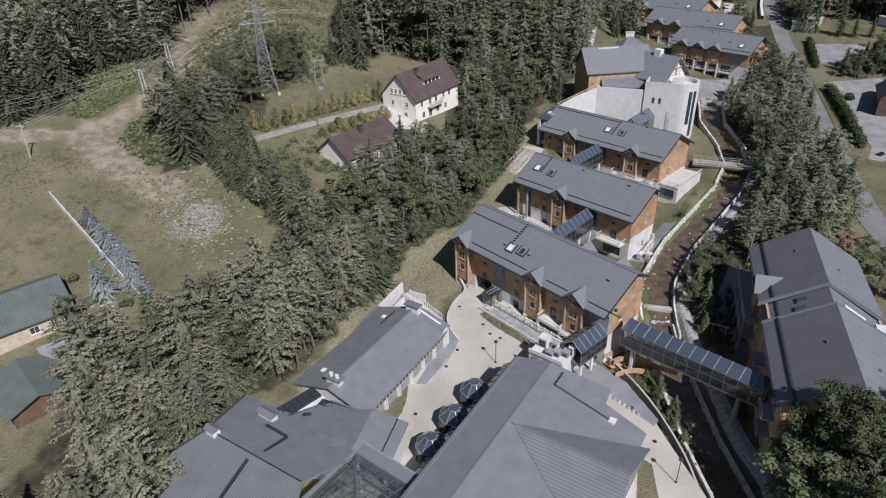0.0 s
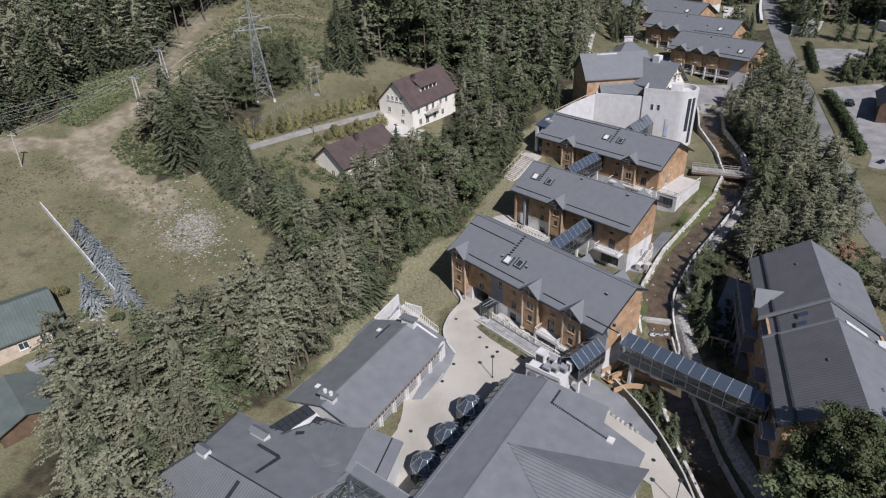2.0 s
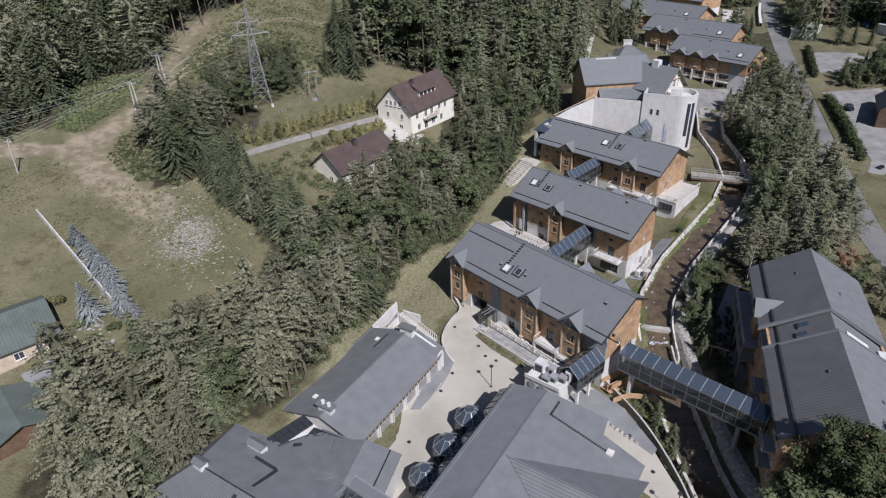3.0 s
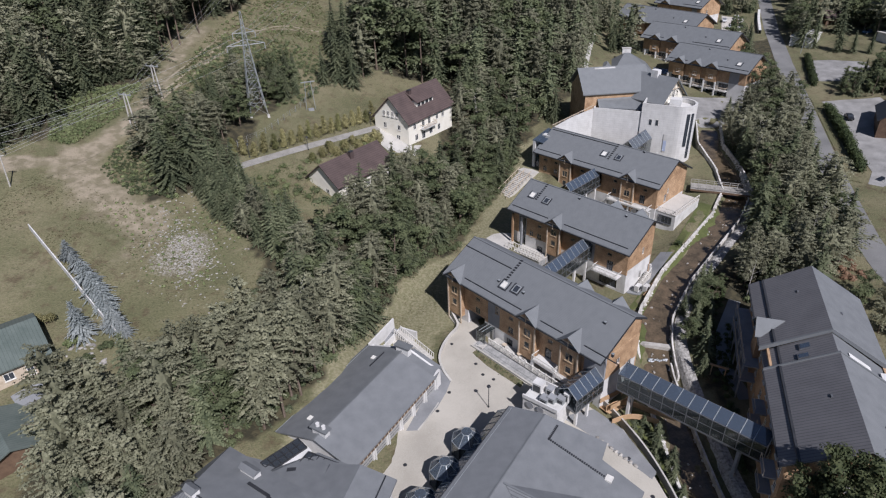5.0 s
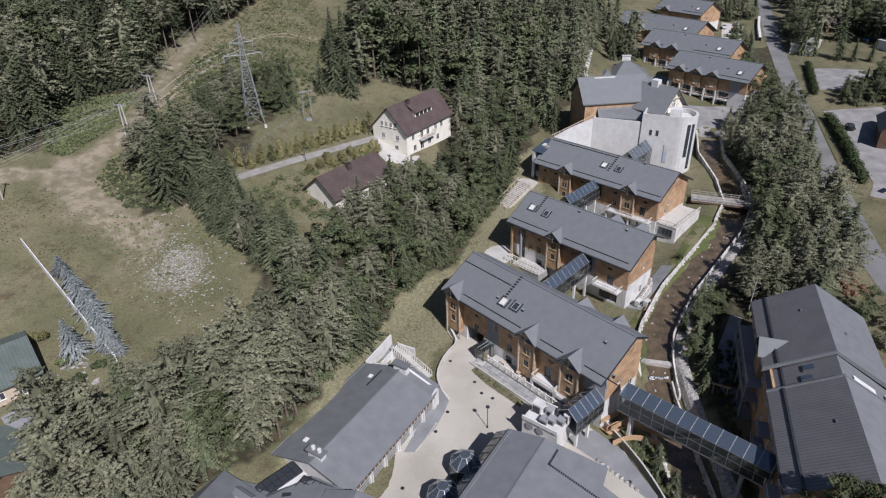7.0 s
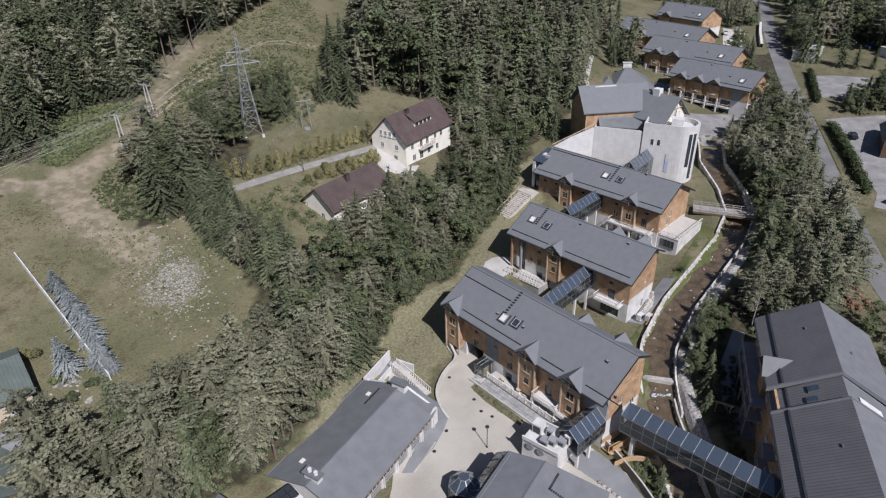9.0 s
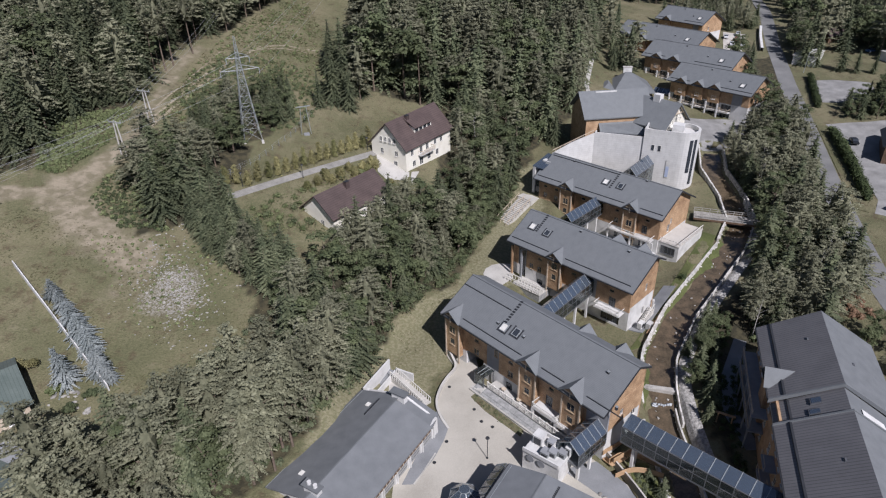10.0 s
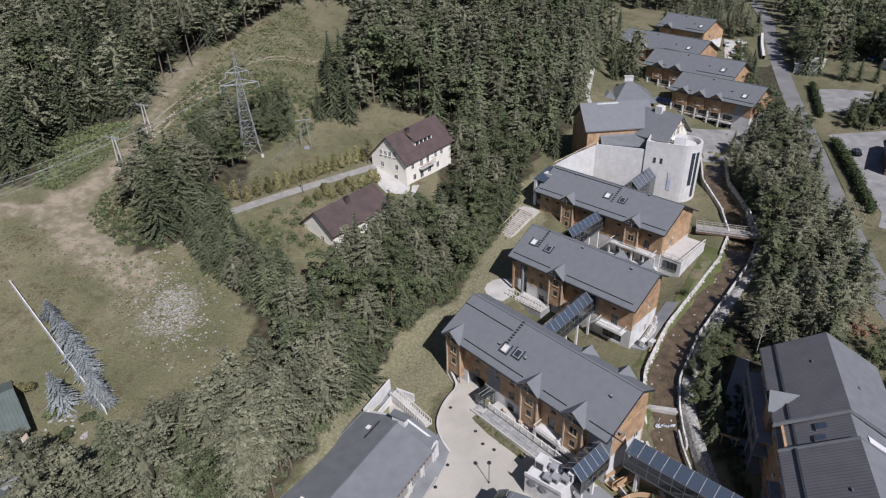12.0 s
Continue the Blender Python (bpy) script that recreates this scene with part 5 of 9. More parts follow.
        part("cap", boxes((x - 0.2, ym - 1.5, 6.5, x + 1.2, ym + 1.5, 6.75)), ROOF, c)
        if x < 5:
            for y in (-0.6, 0.5):
                part("pot", bar(bmesh.new(), (x + 0.5, ym + y, 6.75), (x + 0.5, ym + y, 7.25), 0.3, 10), WHITE, c, "round white ventilator")
    zf = lambda y: 2.9 + (W + 0.3 - y) * 2.7 / (W + 0.3 - ym)
    for x in (2.8, 18.5):
        s = part("skylight", boxes((x, W - 4.2, zf(W - 4.2) + 0.1, x + 0.8, W - 3.5, zf(W - 3.5) + 0.5)), FRAME_WHITE, t, "small pale roof window")
    part("snow_guard", boxes((16.5, W - 5.0, zf(W - 5) + 0.25, 20.5, W - 4.9, zf(W - 5) + 0.5)), TRIM_DARK, t)
    stair_well()


def stair_well():
    """A walled stair beside the garages: a long white wall, a sunken ramp and a railed flight to the courtyard."""
    s = thing("garden_stair", pose(-8.0, 99.6, 0, 0, 0, -119), "white walled outdoor stair and ramp cut into the lawn", "stairs")
    part("side_wall", boxes((0, -0.3, -0.5, 8.2, 0, 3.0)), WHITE, s, "long white rendered wall")
    part("ramp", solid([(0.2, 0.02, 0.9), (7.8, 0.02, -0.2), (7.8, 1.3, -0.2), (0.2, 1.3, 0.9)], (0, 0, -0.4)), GREY_PAVE, s)
    part("side_wall", boxes((0.1, 1.3, -0.5, 7.6, 1.55, 1.5)), WHITE, s)
    part("well_floor", boxes((0.6, 1.55, -0.4, 6.6, 4.6, 0.1)), CONCRETE, s)
    part("end_wall", boxes((0.1, 1.55, -0.5, 0.45, 5.0, 1.7)), WHITE, s)
    f = thing("garden_flight", pose(-6.9, 97.9, 0, 0, 0, -47), "white stair flight with a pale railing beside the garages", "stairs")
    for i in range(16):
        part("step", boxes((i * 0.55, -1.3, -0.4, i * 0.55 + 0.55, 0.1, 1.5 - i * 0.085)), CONCRETE, f)
    for y in (-1.35, 0.1):
        part("handrail", solid([(0, y, 2.4), (8.8, y, 1.05), (8.8, y, 1.17), (0, y, 2.52)], (0, 0.1, 0)), FRAME_WHITE, f)
        for i in range(17):
            part("rail_post", boxes((i * 0.55, y, 1.2 - i * 0.085, i * 0.55 + 0.1, y + 0.1, 2.42 - i * 0.085)), FRAME_WHITE, f)


garage_house()


# ---- great hall with conservatories ----
def great_hall():
    t = thing("great_hall", pose(-4.3, 50.4, 0, 0, 0, math.degrees(math.atan2(0.826, 0.563))), "large hotel hall with a wide grey shingled roof", "hotel building")
    # local x up the courtyard (away from the camera), local y negative to the east
    L = 23.5
    part("roof", solid([(-14, -0.45, 8.1), (24.9, -0.45, 8.1), (24.9, -5.9, 9.3), (-14, -5.9, 9.3)], (0, 0, 0.25)), ROOF_FLAT, t, "low west roof slope")
    zp = lambda y: 9.3 - 0.3 * (-y - 5.9)
    east = [(-14, -5.9), (24.9, -5.9), (26.7, -14.3), (23.8, -14.7), (23.2, -20.7), (19.4, -20.7), (19.2, -21.6), (-14, -21.6)]
    part("roof", solid([(x, y, zp(y)) for x, y in east], (0, 0, 0.25)), ROOF_FLAT, t, "wide east roof slope")
    for x in (1.8, 21.2):
        part("cross_roof", solid([(12, -6.6, 9.2), (12, -21.9, 9.2), (x, -21.9, zp(-21.9) + 0.1)], (0, 0, 0.24)), ROOF_SEAM if x < 5 else ROOF_FLAT, t, "cross gable roof slope")
    part("ridge_cap", boxes((-14, -6.0, 9.5, 24.9, -5.8, 9.6)), ROOF, t)
    part("ridge_cap", boxes((11.88, -21.9, 9.4, 12.12, -6.4, 9.52)), ROOF, t)
    part("gutter", boxes((-14, -0.43, 8.05, 24.9, -0.29, 8.25)), TRIM_DARK, t)
    part("parapet_line", boxes((-14, -1.0, 8.4, 24.6, -0.94, 8.5)), STEEL, t, "pale metal edge strip")
    step = None
    for i in range(30):
        y = -8.0 - i * 0.3
        m = pose(21.6, y, zp(y) + 0.2)
        if step is None:
            step = part("guard_block", boxes((-0.14, -0.09, 0.04, 0.14, 0.09, 0.16)), TRIM_DARK, t)
            step.matrix_basis = m
        else:
            share("guard_block", step.data, t, m)
    for i in range(10):
        x = 21.6 + i * 0.3
        share("guard_block", step.data, t, pose(x, -8.0, zp(-8) + 0.2, 0, 0, 90))
    f = part("skylight", boxes((21.2, -16.9, zp(-16.5) + 0.2, 22.2, -16.0, zp(-16.5) + 0.5)), FRAME_WHITE, t, "small pale roof window")
    part("west_wall", boxes((-14, -1.35, -0.3, 24.4, -1.0, 8.2)), WHITE, t)
    part("north_wall", solid([(24.0, -1.4, -0.3), (24.0, -14.2, -0.3), (24.0, -14.2, 6.7), (24.0, -5.9, 9.2), (24.0, -1.4, 8.1)], (0.35, 0, 0)), WHITE, t)
    part("east_wall", solid([(-14, -21.0, -0.6), (19, -21.0, -0.6), (19, -21.0, 4.7), (12, -21.0, 9.0), (5, -21.0, 5.0), (-14, -21.0, 4.7)], (0, 0.35, 0)), WHITE, t)
    part("corner_wall", boxes((22.6, -20.2, -0.6, 22.95, -14.2, 4.9), (19.0, -20.2, -0.6, 22.6, -19.85, 4.9)), WHITE, t)
    # plant roof between hall and wing
    p = thing("plant_roof", pose(15.03, 79.37, 0, 0, 0, -39.4), "white rooftop plant deck with ventilation units", "plant deck")
    part("deck", boxes((0, -3.2, -0.2, 6.0, 1.1, 4.0)), WHITE, p)
    part("parapet", boxes((0, -3.4, 4.0, 6.0, -3.2, 4.7), (0, 1.1, 4.0, 6.0, 1.3, 4.7)), WHITE, p)
    for x in (1.4, 3.2):
        part("round_window", bar(bmesh.new(), (x, -3.46, 3.2), (x, -3.38, 3.2), 0.62, 16), GREY_WALL, p, "round blind window")
    for i, (x, y, s, h) in enumerate(((0.5, -0.8, 1.5, 1.7), (2.6, -0.2, 1.0, 1.2), (3.6, -1.6, 1.1, 1.0), (4.8, -0.9, 1.1, 1.0), (5.5, 0.0, 0.8, 1.6), (2.6, -2.2, 1.2, 0.8))):
        u = thing("ventilation_unit", pose(15.03, 79.37, 0, 0, 0, -39.4) @ pose(x, y, 4.0), "white rooftop ventilation unit on the plant deck", "ventilation unit", "rooftop units")
        part("casing", boxes((0, -0.5, 0, s, s - 0.5, h)), WHITE if i in (0, 1, 4) else STEEL, u)
        part("lid", boxes((-0.06, -0.56, h, s + 0.06, s - 0.44, h + 0.08)), WHITE if i in (0, 4) else GREY_WALL, u)
        part("grille", boxes((0.15, -0.54, 0.2, s - 0.15, -0.51, h - 0.25)), TRIM_DARK, u)


great_hall()


def conservatory(x, y):
    """An eight-sided glass bay with a pyramid roof."""
    t = thing("conservatory", pose(x, y, 0, 0, 0, 33), "octagonal glass conservatory with grey frame beside the hall", "conservatory", "octagonal conservatories")
    R, h, top = 2.25, 2.9, 4.3
    pts = [(R * math.cos(math.pi / 8 + i * math.pi / 4), R * math.sin(math.pi / 8 + i * math.pi / 4)) for i in range(8)]
    for (ax, ay), (bx, by) in zip(pts, pts[1:] + pts[:1]):
        part("post", bar(bmesh.new(), (ax, ay, 0), (ax, ay, h), 0.07), FRAME, t)
        part("rail", bar(bmesh.new(), (ax, ay, h), (bx, by, h), 0.07), STEEL, t)
        part("rib", bar(bmesh.new(), (ax, ay, h), (0.35 * ax, 0.35 * ay, top), 0.06), STEEL, t)
        part("top_rail", bar(bmesh.new(), (0.35 * ax, 0.35 * ay, top), (0.35 * bx, 0.35 * by, top), 0.05), STEEL, t)
        part("roof_pane", solid([(ax, ay, h + 0.02), (bx, by, h + 0.02), (0.35 * bx, 0.35 * by, top + 0.02), (0.35 * ax, 0.35 * ay, top + 0.02)], (0, 0, 0.03)), PANE_BLUE if ax > 0.5 else PANE_GREY, t)
        part("side_pane", solid([(ax * 0.98, ay * 0.98, 0.1), (bx * 0.98, by * 0.98, 0.1), (bx * 0.98, by * 0.98, h - 0.1), (ax * 0.98, ay * 0.98, h - 0.1)], (ax * -0.01, ay * -0.01, 0)), PANE_CLEAR, t)
    part("crown_pane", solid([(0.35 * a, 0.35 * b, top + 0.03) for a, b in pts], (0, 0, 0.03)), PANE_GREY, t)


for x, y in ((-2.7, 59.7), (0.6, 64.8), (3.9, 70.0)):
    conservatory(x, y)
glazed_passage((8.9, 75.2), (-5.4, 54.4), 0.1, 2.9, 4.2, 1.7, 16, "glass lean-to gallery along the hall")


# ---- south house and glazed atrium ----
def south_house():
    t = thing("south_house", pose(-34.8, 61.8, 0, 0, 0, -34.8), "south house with hipped seamed grey roofs", "hotel building")
    # local x along the ridge towards the atrium, local y to the north
    L, e, r = 22.0, 4.3, 8.4
    part("roof", solid([(-1, -10, e), (L + 5, -10, e), (L - 1, -0.4, r), (4.6, -0.9, r)], (0, 0, 0.22)), ROOF_SEAM, t, "seamed roof slope")
    part("roof", solid([(1.5, 7.8, e + 1.6), (L + 1, 8.0, e + 1.8), (L - 1, -0.4, r), (4.6, -0.9, r)], (0, 0, 0.22)), ROOF_FLAT, t, "smooth grey roof slope")
    part("roof", solid([(-1, -10, e), (1.5, 7.8, e + 1.6), (4.6, -0.9, r)], (0, 0, 0.22)), ROOF_FLAT, t)
    part("ridge_cap", bar(bmesh.new(), (4.6, -0.9, r + 0.22), (L - 1, -0.4, r + 0.22), 0.1), TRIM_DARK, t)
    part("snow_guard", solid([(13.2, 0.6, 8.12), (13.6, 0.6, 8.12), (13.6, 4.4, 7.25), (13.2, 4.4, 7.25)], (0, 0, 0.2)), TRIM_DARK, t)
    part("snow_guard", solid([(9.4, 4.2, 7.28), (13.2, 4.2, 7.28), (13.2, 4.6, 7.2), (9.4, 4.6, 7.2)], (0, 0, 0.2)), TRIM_DARK, t)
    part("wall", boxes((0, -8.8, -0.4, L + 4, -8.4, e + 0.2), (2.2, 6.8, -0.4, L + 1, 7.2, e + 1.4), (1.8, -8.4, -0.4, 2.2, 7.2, e + 0.6)), WHITE, t)
    for x, y, w, z in ((5.6, -0.9, 0.8, 9.3), (8.0, 5.9, 1.35, 7.5)):
        c = part("chimney", boxes((x - w, y - 0.55, 5.0, x + w, y + 0.55, z)), WHITE, t, "white chimney block")
        part("cap", solid([(x - w - 0.15, y - 0.7, z), (x - w - 0.15, y + 0.7, z), (x - w - 0.15, y, z + 0.5)], (2 * w + 0.3, 0, 0)), ROOF_FLAT, c, "small grey gabled cap")
    part("snow_guard", solid([(12.4, -7.2, 5.5), (12.9, -7.2, 5.5), (12.9, -1.4, 8.15), (12.4, -1.4, 8.15)], (0, 0, 0.3)), TRIM_DARK, t)
    l = thing("link_house", Matrix.Identity(4), "low link roof between the south house and garages", "hotel building")
    part("roof", solid([(-28.5, 67.2, 4.6), (-24.5, 62.0, 5.4), (-19.0, 56.0, 6.4), (-13.0, 57.0, 6.6), (-11.0, 63.4, 5.0), (-17.0, 66.8, 4.6), (-21.5, 64.8, 4.6)], (0, 0, 0.25)), ROOF_FLAT, l, "smooth grey link roof")
    part("wall_body", solid([(-27.5, 66.6, -0.3), (-24.0, 62.0, -0.3), (-18.5, 56.6, -0.3), (-13.2, 57.4, -0.3), (-11.6, 62.8, -0.3), (-17.0, 66.2, -0.3), (-21.5, 64.2, -0.3)], (0, 0, 4.7)), WHITE, l)
    part("roof_light", boxes((-20.6, 62.2, 5.0, -19.4, 63.8, 5.5)), TRIM_DARK, l, "dark sunken light well")
    for name_at, X, Y, ang in (((-24.6, 65.2), 6.0, 2.3, 43), ((-19.2, 65.0), 5.6, 2.0, -27)):
        q = thing("roof_glazing", pose(name_at[0], name_at[1], 4.85, 0, 0, ang), "dark framed glass roof strip over a passage", "rooflight", "glass roof strips")
        part("pane", boxes((0, -Y if ang > 0 else 0, 0.1, X, 0 if ang > 0 else Y, 0.16)), PANE, q)
        y0, y1 = (-Y, 0) if ang > 0 else (0, Y)
        for i in range(7):
            part("glazing_bar", boxes((X * i / 6 - 0.06, y0, 0.05, X * i / 6 + 0.06, y1, 0.3)), TRIM_DARK, q)
        for yy in (y0, (y0 + y1) / 2, y1):
            part("glazing_bar", boxes((0, yy - 0.06, 0.04, X, yy + 0.06, 0.32)), TRIM_DARK, q)
    w = thing("passage_wall", pose(-24.0, 64.6, 0, 0, 0, 43), "white wall below the glass roof strips", "wall")
    part("wall_body", boxes((0.2, -2.2, -0.3, 6.2, -0.2, 4.85)), WHITE, w)
    g = thing("entrance_gable", pose(-12.4, 56.3, 0, 0, 0, 72), "low cross gable with a white front towards the courtyard", "hotel building")
    for a in (-5.0, 4.6):
        part("roof", solid([(-1, a, 5.6), (6.4, a, 5.6), (6.4, 0, 6.95), (-1, 0, 6.95)], (0, 0, 0.22)), ROOF_FLAT, g)
    part("snow_guard", boxes((-0.8, -3.6, 6.25, 6.2, -3.5, 6.42)), TRIM_DARK, g)
    part("front_wall", solid([(5.7, -4.2, -0.3), (5.7, 3.8, -0.3), (5.7, 3.8, 5.7), (5.7, 0, 6.8), (5.7, -4.2, 5.7)], (0.35, 0, 0)), WHITE, g)
    part("side_wall", boxes((-1, -4.3, -0.3, 5.7, -4.0, 5.7)), WHITE, g)
    a = thing("glass_atrium", pose(-12.2, 55.2, 0, 0, 0, -38), "dark framed glass atrium roof over the lobby", "atrium")
    X, Y, z, top = 15.0, 15.0, 6.6, 9.4
    part("curb", boxes((-0.4, -Y, z - 1.2, 0, 0.4, z + 0.35)), ROOF, a, "grey metal kerb")
    part("curb", boxes((0, 0, z - 1.2, X + 8, 1.8, z + 0.35)), ROOF, a, "broad grey roof band")
    part("curb_edge", boxes((-0.4, 1.62, z + 0.36, X + 8, 1.8, z + 0.46)), STEEL, a)
    part("lobby_floor", boxes((0, -Y, -0.2, X, 0, 0.0)), GREY_PAVE, a)
    part("lobby_wall", boxes((X, -Y, 0, X + 0.3, 0, z)), WHITE, a)
    apex = Vector((X / 2, -Y / 2, top))
    rim = [Vector((0, 0, z)), Vector((X, 0, z)), Vector((X, -Y, z)), Vector((0, -Y, z))]
    for p, q in zip(rim, rim[1:] + rim[:1]):
        part("hip_bar", bar(bmesh.new(), p, apex, 0.12), FRAME, a)
        for i in range(1, 9):
            s = p.lerp(q, i / 9)
            e2 = s + (apex - (p + q) / 2) * (1 - abs(2 * i / 9 - 1))
            part("glazing_bar", bar(bmesh.new(), s, e2, 0.07), FRAME, a)
        for i in range(1, 7):
            part("purlin", bar(bmesh.new(), p.lerp(apex, i / 7), q.lerp(apex, i / 7), 0.06), FRAME, a)
        part("roof_pane", solid([p, q, apex], (0, 0, 0.03)), PANE_CLEAR, a).visible_shadow = False
    for i in range(5):
        for y0 in (-1.2 - 3.0 * i,):
            part("truss", bar(bmesh.new(), (0.3, y0, z - 0.9), (X - 0.3, y0, z - 0.9), 0.1), STEEL, a)
            for k in range(8):
                x0 = 0.3 + k * (X - 0.6) / 8
                part("web", bar(bmesh.new(), (x0, y0, z - 0.9 - 0.9 * (k % 2)), (x0 + (X - 0.6) / 8, y0, z - 1.8 + 0.9 * (k % 2)), 0.06, 4), STEEL, a)
    for x0, y0, w0, d0, h0 in ((1.5, -4.5, 2.4, 1.2, 1.0), (5.5, -3.2, 3.0, 1.4, 2.2), (9.5, -6.0, 2.0, 2.0, 0.8), (3.0, -8.5, 2.2, 2.2, 1.6)):
        part("lobby_counter", boxes((x0, y0, 0.0, x0 + w0, y0 + d0, h0)), WOOD_DARK, a)


south_house()


# ---- terraces and yard details ----
def wall_line(name, pts, height, thick, material, label, category="wall", base=-0.6, kind="structure"):
    """A low wall along a plan line; pts carry x, y and the top's height over the ground datum."""
    for _ in range(2):
        pts = [pts[0]] + [tuple(u * (1 - f) + v * f for u, v in zip(p, q)) for p, q in zip(pts, pts[1:]) for f in (0.25, 0.75)] + [pts[-1]]
    bm = bmesh.new()
    for (ax, ay, az), (bx, by, bz) in zip(pts, pts[1:]):
        l = math.hypot(bx - ax, by - ay)
        nx, ny = -(by - ay) / l * thick / 2, (bx - ax) / l * thick / 2
        prism(bm, [(ax + nx, ay + ny, az - height), (bx + nx, by + ny, bz - height), (bx + nx, by + ny, bz), (ax + nx, ay + ny, az)], (-2 * nx, -2 * ny, 0))
    bmesh.ops.recalc_face_normals(bm, faces=bm.faces[:])
    return tagged(part(name, bm, material), label, category, kind=kind)


wall_line("kerb_wall", [(2.4, 105.6, 1.4), (3.4, 102.4, 1.0), (4.2, 99.8, 0.7), (2.3, 97.3, 0.6), (1.0, 94.7, 0.55), (0.1, 91.2, 0.5), (0.8, 87.9, 0.35), (2.1, 85.4, 0.15)], 1.4, 0.4, CONCRETE, "pale concrete kerb wall curving round the lawn")
wall_line("path_wall", [(26.5, 79.0, 0.5), (28.6, 74.6, 0.2), (30.4, 69.5, 0.1), (31.6, 63.0, 0.05), (32.2, 56.0, 0.0), (31.0, 46, 0)], 1.6, 0.25, CONCRETE, "pale concrete kerb along the courtyard path")
ribbon("courtyard_edge", [(2.2, 85.7), (1.2, 82.6), (-0.3, 79.4), (-3.4, 74.6)], 0.22, CONCRETE, "pale kerb line in the paving", "kerb", lift=0.1)
patch("garage_apron", [(0.4, 90.0), (2.2, 85.7), (1.2, 82.6), (-0.3, 79.4), (-3.4, 74.6), (-5.2, 74.6), (-1.2, 84.5)], GREY_PAVE, "grey paved apron before the garages", "pavement", lift=0.075, z=0)
patch("grass_bed", [(6.2, 92.4), (7.0, 93.2), (10.5, 89.0), (14.3, 84.3), (13.6, 83.0), (8.4, 88.9)], MEADOW, "narrow grass bed beside the courtyard", "grass bed", lift=0.09, z=0)
patch("corner_lawn", [(22.8, 50), (25.6, 58.5), (27.0, 57.0), (25.5, 47)], MEADOW, "small lawn beside the hall", "lawn", lift=0.09, z=0)
patch("entry_paving", [(19.0, 76.2), (24.8, 70.0), (29.4, 63.8), (30.4, 65.0), (27.8, 73.2), (24.5, 77.5)], GREY_PAVE, "grey paved walk below the wing", "pavement", lift=0.075, z=0)


def lawn_stones():
    rnd = random.Random(8)
    for i in range(9):
        t = i / 8
        x, y = 23.6 + 4.2 * t, 71.6 - 5.4 * t
        s = thing("planter_stone", pose(x, y, 0.1, 0, 0, rnd.uniform(0, 180)), "rough pale boulder edging the paved walk", "boulder", "edging boulders")
        bm = bmesh.new()
        bmesh.ops.create_icosphere(bm, subdivisions=1, radius=0.32, matrix=Matrix.Diagonal((1.3, 0.9, 0.7, 1)))
        part("stone", bm, STONE, s)


lawn_stones()
rnd = random.Random(17)
for i in range(16):
    x, y = -58.5 + rnd.uniform(0, 6.5), 81.8 + rnd.uniform(0, 4.0)
    s = thing("garden_stone", pose(x, y, ground(x, y), 0, 0, rnd.uniform(0, 180)), "pale flat rock in the garden below the fence", "rock", "garden rocks")
    bm = bmesh.new()
    r = rnd.uniform(0.2, 0.5)
    bmesh.ops.create_icosphere(bm, subdivisions=1, radius=r, matrix=Matrix.Diagonal((1.3, 0.8, 0.45, 1)))
    part("stone", bm, STONE, s)
rubble = random.Random(29)
bm = bmesh.new()
for i in range(760):
    a, e = rubble.uniform(0, 2 * math.pi), 0.12 + abs(rubble.gauss(0, 0.66))
    x, y = -47.4 + 6.6 * e * math.cos(a) - 3.0 * e * math.sin(a), 109.6 + 9.6 * e * math.sin(a)
    r = rubble.uniform(0.07, 0.24)
    bmesh.ops.create_icosphere(bm, subdivisions=1, radius=r, matrix=pose(x, y, ground(x, y) + r * 0.1, 0, 0, rubble.uniform(0, 180)) @ Matrix.Diagonal((1.4, 0.9, 0.5, 1)))
tagged(part("rubble_stones", bm, shade("pale_limestone_rubble", (0.2, 0.19, 0.165), (0.44, 0.422, 0.385), 0.92, 1.5, 6, 0.4, c3=(0.32, 0.302, 0.27), island=True)), "pale limestone rubble strewn over the meadow", "rubble", kind="stuff")
for i, (x, y) in enumerate(((2.6, 95.1), (6.6, 89.4), (9.3, 85.3), (1.7, 82.6), (-0.3, 78.5), (-5.2, 68.1), (7.6, 86.6), (28.6, 61.0), (27.2, 67.6))):
    c = tagged(part("drain_cover", bar(bmesh.new(), (0, 0, 0), (0, 0, 0.035), 0.3, 14), TRIM_DARK), "round dark iron drain cover in the paving", "drain cover", "drain covers")
    c.matrix_basis = pose(x, y, 0.05)


def lamp_post(x, y, z, h=4.4):
    t = thing("lamp_post", pose(x, y, z), "slim dark lamp post with a round head", "lamp post", "courtyard lamps")
    part("pole", bar(bmesh.new(), (0, 0, 0), (0, 0, h), 0.06, 8), TRIM_DARK, t)
    part("foot", bar(bmesh.new(), (0, 0, 0), (0, 0, 0.25), 0.14, 8), TRIM_DARK, t)
    part("head", bar(bmesh.new(), (0, 0, h), (0, 0, h + 0.16), 0.34, 12, 0.28), TRIM_DARK, t)
    part("diffuser", bar(bmesh.new(), (0, 0, h - 0.22), (0, 0, h - 0.01), 0.16, 10), FRAME_WHITE, t)


lamp_post(7.9, 78.9, 0.05)
lamp_post(29.2, 54.0, 0.0)
for x, y in ((-29.4, 147.2), (-41.6, 140.6), (-15.6, 163.4)):
    lamp_post(x, y, ground(x, y), 3.2)


